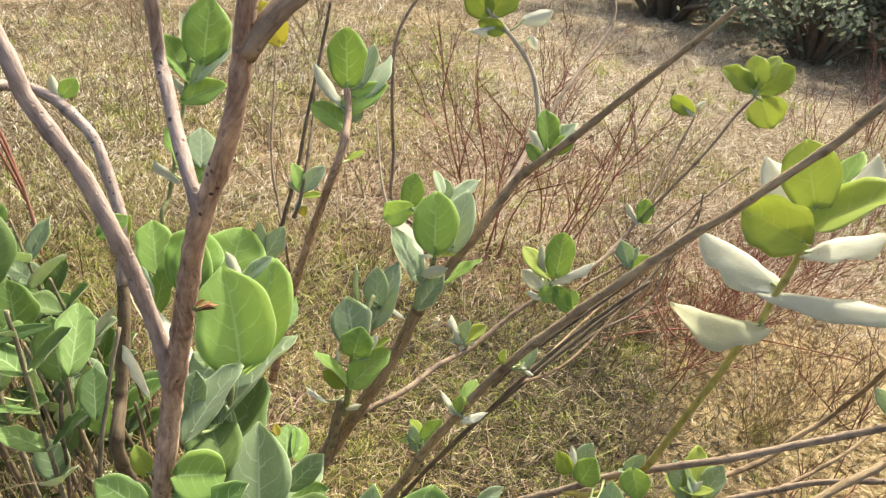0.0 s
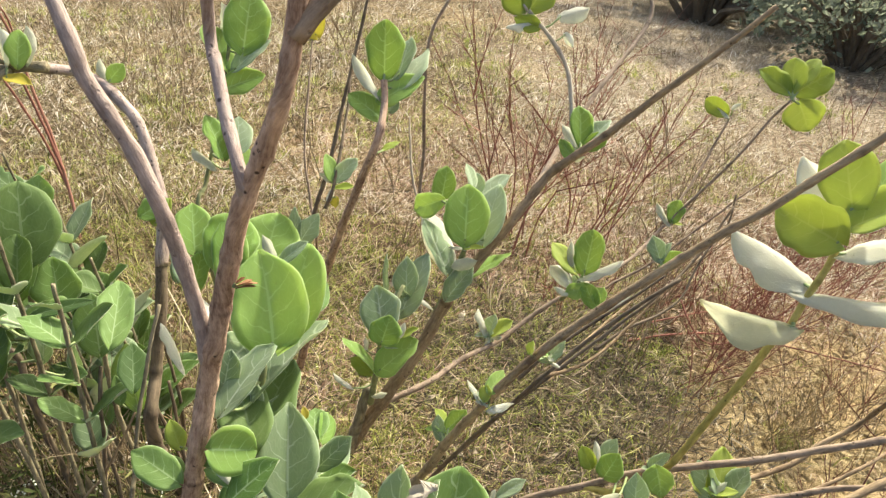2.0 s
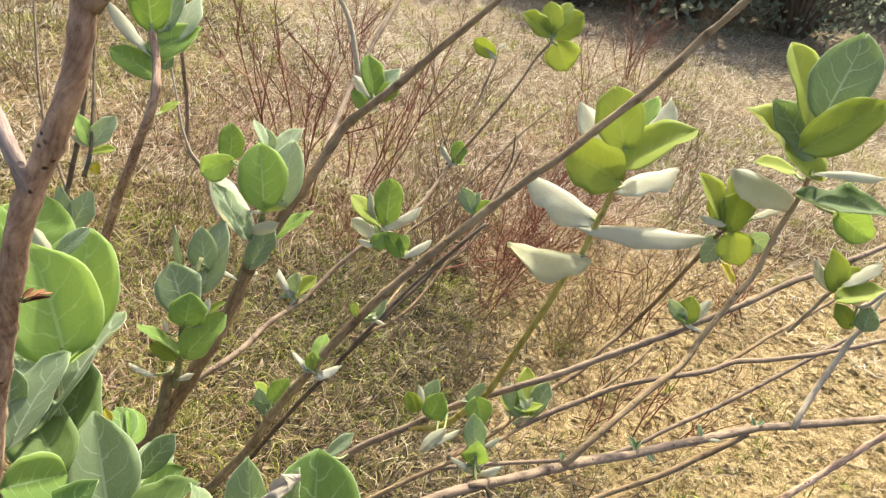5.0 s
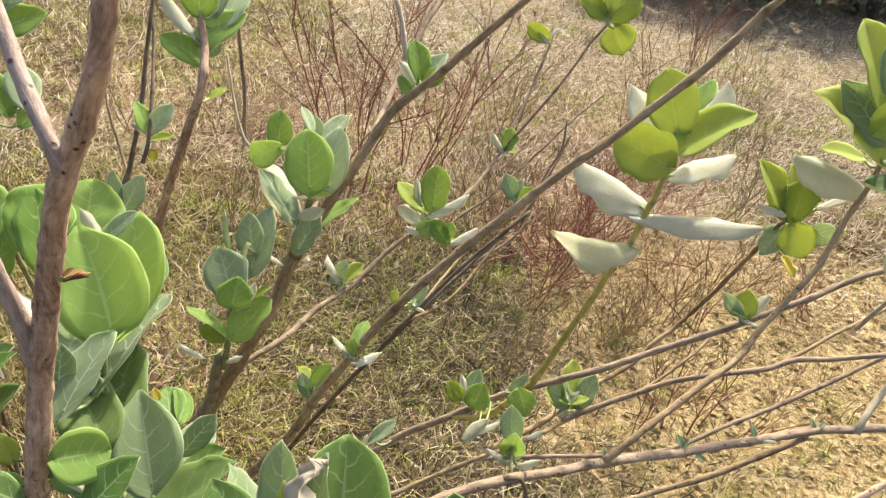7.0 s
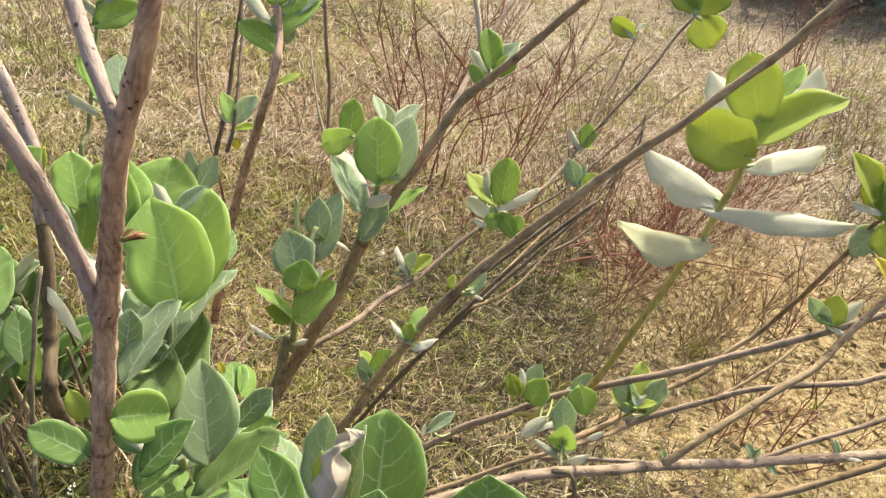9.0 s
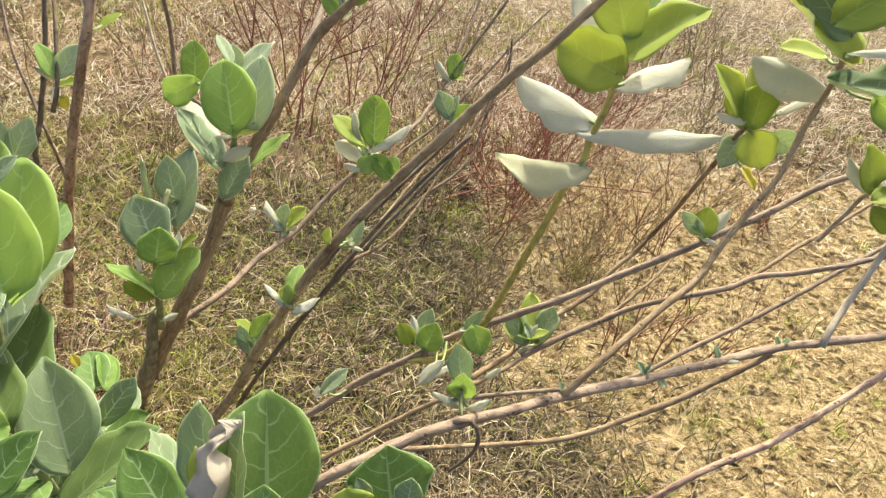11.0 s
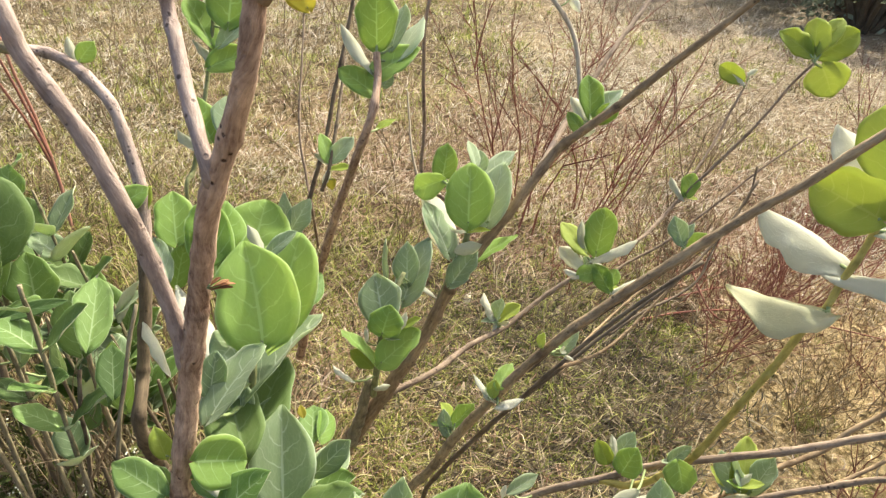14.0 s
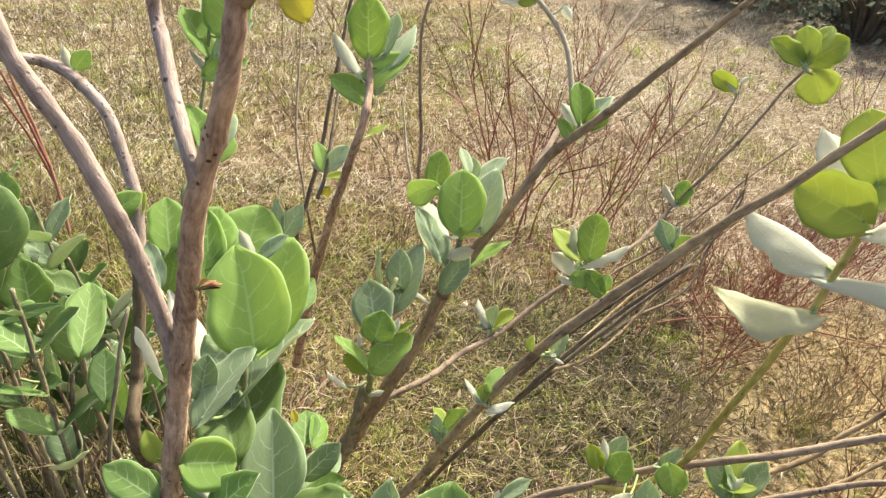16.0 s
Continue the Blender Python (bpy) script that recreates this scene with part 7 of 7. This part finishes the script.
stem(red_weed, "stalk", [(-1.565, 1.918, 0.536), (-1.600, 1.899, 0.742), (-1.663, 1.820, 1.049), (-1.712, 1.759, 1.193), (-1.742, 1.701, 1.295), (-1.773, 1.633, 1.398)], 0.0046, 0.0026, red_twig, 0.12)
stem(red_weed, "stalk", [(-1.583, 1.892, 1.040), (-1.583, 1.874, 1.136), (-1.598, 1.801, 1.246), (-1.629, 1.784, 1.385)], 0.0030, 0.0018, red_twig, 0.12)

dry_weed = plant("dry_weed", (-0.721, 0.754), "dead brown weed stalks standing in the shade", "weed")
stem(dry_weed, "stalk", [(-0.721, 0.754, 0.138), (-0.560, 0.659, 0.506), (-0.549, 0.666, 0.576), (-0.534, 0.681, 0.687), (-0.526, 0.683, 0.748), (-0.525, 0.707, 0.810)], 0.0042, 0.0028, bark_dark, 0.03)
stem(dry_weed, "stalk", [(-0.658, 0.704, 0.127), (-0.441, 0.580, 0.619), (-0.426, 0.607, 0.718), (-0.417, 0.634, 0.800), (-0.410, 0.658, 0.854), (-0.401, 0.675, 0.904), (-0.393, 0.696, 0.945)], 0.0040, 0.0026, bark_weathered, 0.025)
stem(dry_weed, "stalk", [(-0.691, 0.784, 0.138), (-0.597, 0.636, 0.520), (-0.542, 0.667, 0.618), (-0.512, 0.687, 0.672), (-0.489, 0.709, 0.722)], 0.0030, 0.0018, bark_tan, 0.04)

bowed_branch = plant("fallen_branch", (0.642, 2.233), "thin dead red-brown branch lying across the grass")
stem(bowed_branch, "branch", [(0.642, 2.233, 0.145), (0.667, 2.149, 0.104), (0.704, 2.109, 0.055), (0.752, 2.101, 0.030), (0.819, 2.118, 0.032), (0.868, 2.155, 0.044), (0.907, 2.182, 0.057)], 0.0042, 0.0021, red_twig, 0.08)

long_branch = plant("fallen_branch", (0.447, 1.983), "thin dead red-brown branch lying across the grass")
stem(long_branch, "branch", [(0.447, 1.983, 0.086), (0.580, 2.066, 0.070), (0.730, 2.132, 0.052), (0.869, 2.168, 0.030), (1.027, 2.173, 0.007), (1.204, 2.165, -0.018), (1.400, 2.144, -0.045)], 0.0040, 0.0020, red_twig, 0.08)

dark_branch = plant("fallen_branch", (0.531, 2.103), "thin dead red-brown branch lying across the grass")
stem(dark_branch, "branch", [(0.531, 2.103, 0.095), (0.650, 2.185, 0.082), (0.774, 2.262, 0.068), (0.873, 2.251, 0.055), (0.985, 2.190, 0.022)], 0.0034, 0.0017, red_twig, 0.08)


# ---- dry undershrubs and weeds on the slope ----
def dry_shrub(at, n, tall, spread, lean, mat, thick, label, seed):
    """A leafless undershrub: stems, height, spread and lean of its wands, their colour and thickness."""
    bush = plant("dry_shrub", at, label, "shrub", "dry shrubs on the slope")
    twigs(bush, "stem", at, n, tall, spread, lean, mat, seed, thick)


dry_shrub((-0.02, 2.55), 9, 0.95, 0.20, (0.10, 0.0), red_twig, 0.0042, "leafless red-brown undershrub with upright wands", 100)
dry_shrub((0.28, 2.75), 8, 0.85, 0.24, (0.30, 0.0), red_twig, 0.0036, "leafless red-brown undershrub with upright wands", 101)
dry_shrub((0.45, 1.95), 10, 0.55, 0.26, (0.25, 0.05), tan_twig, 0.0026, "thin dry brown undershrub", 102)
dry_shrub((0.66, 1.85), 9, 0.50, 0.35, (0.45, 0.0), red_twig, 0.0020, "low tangled red-brown dry shrub", 103)
dry_shrub((0.92, 2.25), 11, 0.62, 0.38, (0.55, 0.05), red_twig, 0.0022, "low tangled red-brown dry shrub", 104)
dry_shrub((1.30, 2.55), 11, 0.70, 0.40, (0.45, 0.0), red_twig, 0.0022, "low tangled red-brown dry shrub", 105)
dry_shrub((1.75, 2.55), 9, 0.60, 0.40, (0.30, 0.0), tan_twig, 0.0028, "low tangled dry shrub beside the sand", 106)
dry_shrub((1.15, 1.75), 6, 0.42, 0.25, (0.15, 0.0), tan_twig, 0.0022, "small dry weed standing in the sand", 107)
dry_shrub((0.88, 1.35), 4, 0.40, 0.20, (0.20, 0.0), red_twig, 0.0024, "small dark dry weed standing in the sand", 108)
dry_shrub((1.60, 3.30), 9, 0.70, 0.40, (0.30, 0.0), red_twig, 0.0032, "low tangled red-brown dry shrub", 109)
dry_shrub((0.75, 3.20), 8, 0.60, 0.35, (0.20, 0.0), tan_twig, 0.0030, "thin dry brown undershrub", 110)
dry_shrub((-1.45, 2.20), 8, 0.75, 0.22, (-0.15, 0.0), tan_twig, 0.0028, "thin dry brown undershrub", 112)
dry_shrub((-0.95, 2.70), 7, 0.75, 0.18, (0.0, 0.0), tan_twig, 0.0026, "thin dry brown undershrub", 113)
dry_shrub((-0.40, 2.15), 7, 0.55, 0.20, (0.05, 0.0), tan_twig, 0.0024, "thin dry brown undershrub", 114)
dry_shrub((-1.90, 3.20), 8, 0.80, 0.22, (0.0, 0.0), tan_twig, 0.0030, "thin dry brown undershrub", 115)
dry_shrub((0.20, 1.62), 7, 0.30, 0.55, (0.3, 0.0), tan_twig, 0.0020, "low tangle of dead twigs", 116)
dry_shrub((0.50, 1.48), 7, 0.32, 0.55, (0.4, 0.0), tan_twig, 0.0020, "low tangle of dead twigs", 117)
dry_shrub((0.80, 2.05), 12, 0.45, 0.45, (0.35, 0.0), red_twig, 0.0018, "low tangled red-brown dry shrub", 118)
dry_shrub((1.05, 2.60), 12, 0.50, 0.45, (0.35, 0.0), red_twig, 0.0019, "low tangled red-brown dry shrub", 119)
dry_shrub((0.55, 2.35), 12, 0.50, 0.40, (0.25, 0.0), tan_twig, 0.0019, "thin dry brown undershrub", 120)
dry_shrub((0.20, 2.10), 10, 0.48, 0.35, (0.15, 0.0), red_twig, 0.0019, "thin dry red-brown undershrub", 121)
dry_shrub((1.55, 2.05), 9, 0.38, 0.45, (0.2, 0.0), tan_twig, 0.0018, "small dry weed standing in the sand", 122)
dry_shrub((-0.78, 0.86), 7, 0.50, 0.16, (0.0, 0.0), tan_twig, 0.0024, "dry stalks standing among the weeds", 123)
dry_shrub((-0.98, 0.84), 7, 0.60, 0.16, (0.0, 0.0), tan_twig, 0.0026, "dry stalks standing among the weeds", 124)
dry_shrub((-0.64, 0.92), 6, 0.42, 0.18, (0.0, 0.0), tan_twig, 0.0022, "dry stalks standing among the weeds", 125)
dry_shrub((-1.20, 0.95), 7, 0.70, 0.16, (0.0, 0.0), tan_twig, 0.0028, "dry stalks standing among the weeds", 126)
dry_shrub((0.78, 2.15), 10, 0.34, 0.80, (0.3, 0.0), red_twig, 0.0024, "low sprawling tangle of red dead twigs", 127)
dry_shrub((0.58, 2.25), 9, 0.34, 0.75, (0.3, 0.0), red_twig, 0.0024, "low sprawling tangle of red dead twigs", 128)
dry_shrub((1.02, 2.30), 9, 0.36, 0.75, (0.2, 0.0), red_twig, 0.0024, "low sprawling tangle of red dead twigs", 129)
dry_shrub((1.15, 1.95), 10, 0.26, 0.60, (0.1, 0.0), red_twig, 0.0018, "low sprawling tangle of red dead twigs", 130)
dry_shrub((2.30, 3.60), 8, 0.60, 0.40, (0.2, 0.0), tan_twig, 0.0032, "low tangled dry shrub beside the sand", 131)
dry_shrub((2.60, 5.00), 8, 0.80, 0.40, (0.2, 0.0), red_twig, 0.0040, "low tangled red-brown dry shrub", 132)
dry_shrub((0.30, 4.60), 8, 0.70, 0.35, (0.1, 0.0), red_twig, 0.0038, "low tangled red-brown dry shrub", 133)
dry_shrub((-1.60, 5.20), 8, 0.70, 0.35, (0.0, 0.0), tan_twig, 0.0040, "thin dry brown undershrub", 134)
dry_shrub((-3.20, 5.60), 8, 0.80, 0.35, (0.0, 0.0), tan_twig, 0.0044, "thin dry brown undershrub", 135)

dry_shrub((0.92, 1.69), 16, 0.26, 0.35, (0.00, 0.0), wiry, 0.0013, "small tangled orange-tan weed standing in the sand", 140)
dry_shrub((1.01, 1.70), 12, 0.30, 0.30, (0.10, 0.0), wiry, 0.0013, "small tangled orange-tan weed standing in the sand", 141)
dry_shrub((1.07, 1.29), 5, 0.40, 0.16, (0.28, 0.0), red_twig, 0.0026, "forked dark red-brown weed standing in the sand", 142)
dry_shrub((0.93, 1.71), 12, 0.32, 0.35, (0.10, 0.0), tan_twig, 0.0015, "small dry weed standing in the sand", 143)
dry_shrub((1.72, 1.92), 12, 0.34, 0.40, (0.00, 0.0), red_twig, 0.0016, "low tangled red-brown dry shrub", 144)
dry_shrub((-2.25, 4.84), 12, 0.60, 0.25, (0.00, 0.0), wiry, 0.0022, "pale dry undershrub on the slope", 145)
dry_shrub((-6.26, 7.81), 16, 1.00, 0.30, (0.00, 0.0), weed_leaf, 0.0070, "dull green undershrub on the slope", 146)
# ---- dark bushes and low trees at the end of the slope ----


def bush_mesh(seed, wide, tall):
    """Crown of small leaves in ragged clumps, and its limbs."""
    rng = random.Random(seed)
    v, f, tv, tf = [], [], [], []
    clumps = []
    for _ in range(34):
        a, e = rng.uniform(0, 2 * math.pi), rng.random()
        r = wide * (0.35 + 0.65 * math.sqrt(rng.random())) * (1 - 0.35 * e)
        clumps.append((Vector((r * math.cos(a), r * math.sin(a), tall * (0.12 + 0.85 * e))), rng.uniform(0.14, 0.30) * wide))
    for c, s in clumps:
        limb = spline([(c.x * 0.08, c.y * 0.08, -0.1), (c.x * 0.4, c.y * 0.4, c.z * 0.55), tuple(c)], 0.25)
        cv, cf = tube(limb, [0.035 * wide * (1 - 0.8 * i / len(limb)) for i in range(len(limb))], 5)
        k = len(tv)
        tv += cv
        tf += [tuple(i + k for i in q) for q in cf]
        for _ in range(110):
            d = Vector((rng.gauss(0, 1), rng.gauss(0, 1), rng.gauss(0, 0.8)))
            p = c + d * s * 0.55
            x = Vector((rng.gauss(0, 1), rng.gauss(0, 1), rng.gauss(0, 1))).normalized() * rng.uniform(0.02, 0.05) * wide
            y = x.cross(Vector((rng.gauss(0, 1), rng.gauss(0, 1), rng.gauss(0, 1)))).normalized() * x.length * 0.5
            k = len(v)
            v += [p - x, p - y, p + x, p + y]
            f.append((k, k + 1, k + 2, k + 3))
    return mesh_of("crown", v, f, [hazy_bush_leaf]), mesh_of("trunk", tv, tf, [bark_dark])


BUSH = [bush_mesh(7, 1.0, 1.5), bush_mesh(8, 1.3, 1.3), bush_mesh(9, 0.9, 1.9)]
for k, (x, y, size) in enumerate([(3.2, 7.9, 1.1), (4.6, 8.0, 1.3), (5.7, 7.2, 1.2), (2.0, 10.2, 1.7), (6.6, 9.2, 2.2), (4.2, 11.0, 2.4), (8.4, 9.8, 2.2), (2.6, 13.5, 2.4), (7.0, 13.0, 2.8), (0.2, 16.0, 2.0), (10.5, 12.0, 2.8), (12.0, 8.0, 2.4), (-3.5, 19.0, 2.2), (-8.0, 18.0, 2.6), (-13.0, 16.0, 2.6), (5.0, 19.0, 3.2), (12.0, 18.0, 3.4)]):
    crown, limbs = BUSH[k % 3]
    ob = plant("bush", (x, y), "wild green bush at the far end of the slope, paled for haze", "bush", "bushes at the end of the slope")
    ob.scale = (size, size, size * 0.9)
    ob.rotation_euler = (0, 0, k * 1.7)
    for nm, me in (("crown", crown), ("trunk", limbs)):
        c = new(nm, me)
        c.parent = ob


# ---- flowering weeds in the shade of the dense shrub ----
def weed(at, n, tall, seed):
    rng = random.Random(seed)
    ob = plant("flowering_weed", at, "feathery green weed with tiny white flower heads", "weed", "flowering weeds")
    root = Vector((at[0], at[1], height(*at) - 0.01))
    for _ in range(n):
        d = Vector((rng.gauss(0, 0.3), rng.gauss(0, 0.3), 1)).normalized()
        pts = [root + Vector((rng.gauss(0, 0.03), rng.gauss(0, 0.03), 0))]
        L = tall * rng.uniform(0.6, 1.1)
        for _ in range(6):
            d = (d + Vector((rng.gauss(0, 0.10), rng.gauss(0, 0.10), 0.02))).normalized()
            pts.append(pts[-1] + d * L / 6)
        v, f = tube(pts, [0.0022 * (1 - 0.1 * i) for i in range(7)], 4)
        st = part("stem", mesh_of("stem", v, f, [weed_leaf]), ob, at=pts[0])
        v, f = [], []
        for _ in range(26):
            i = rng.randrange(2, 6)
            p = pts[i].lerp(pts[i + 1], rng.random())
            x = Vector((rng.gauss(0, 1), rng.gauss(0, 1), rng.gauss(0.2, 0.4))).normalized() * rng.uniform(0.02, 0.06)
            y = x.cross(Vector((rng.gauss(0, 1), rng.gauss(0, 1), 1))).normalized() * 0.0035
            k = len(v)
            v += [p, p + x * 0.5 + y, p + x, p + x * 0.5 - y]
            f.append((k, k + 1, k + 2, k + 3))
        part("foliage", mesh_of("foliage", v, f, [weed_leaf]), st, at=pts[2])["kind"] = "stuff"
        bm = bmesh.new()
        for _ in range(9):
            p = pts[-1] + Vector((rng.gauss(0, 0.007), rng.gauss(0, 0.007), rng.gauss(0.0, 0.004)))
            bmesh.ops.create_icosphere(bm, subdivisions=1, radius=rng.uniform(0.0012, 0.0024), matrix=Matrix.Translation(p))
        me = bpy.data.meshes.new("flowers")
        bm.to_mesh(me)
        bm.free()
        me.materials.append(flower_white)
        part("flower_head", me, st, "tiny white flower heads", at=pts[-1])["kind"] = "stuff"


for k, (x, y, tall) in enumerate([(-0.80, 0.80, 0.45), (-0.95, 0.88, 0.55), (-0.70, 0.88, 0.40), (-1.10, 0.80, 0.6), (-0.62, 0.80, 0.34), (-0.88, 0.72, 0.40), (-0.90, 0.78, 0.62), (-0.75, 0.74, 0.50), (-1.02, 0.74, 0.68), (-1.18, 0.88, 0.72), (-0.66, 0.72, 0.42), (-0.84, 0.90, 0.58)]):
    weed((x, y), 3, tall, 300 + k)
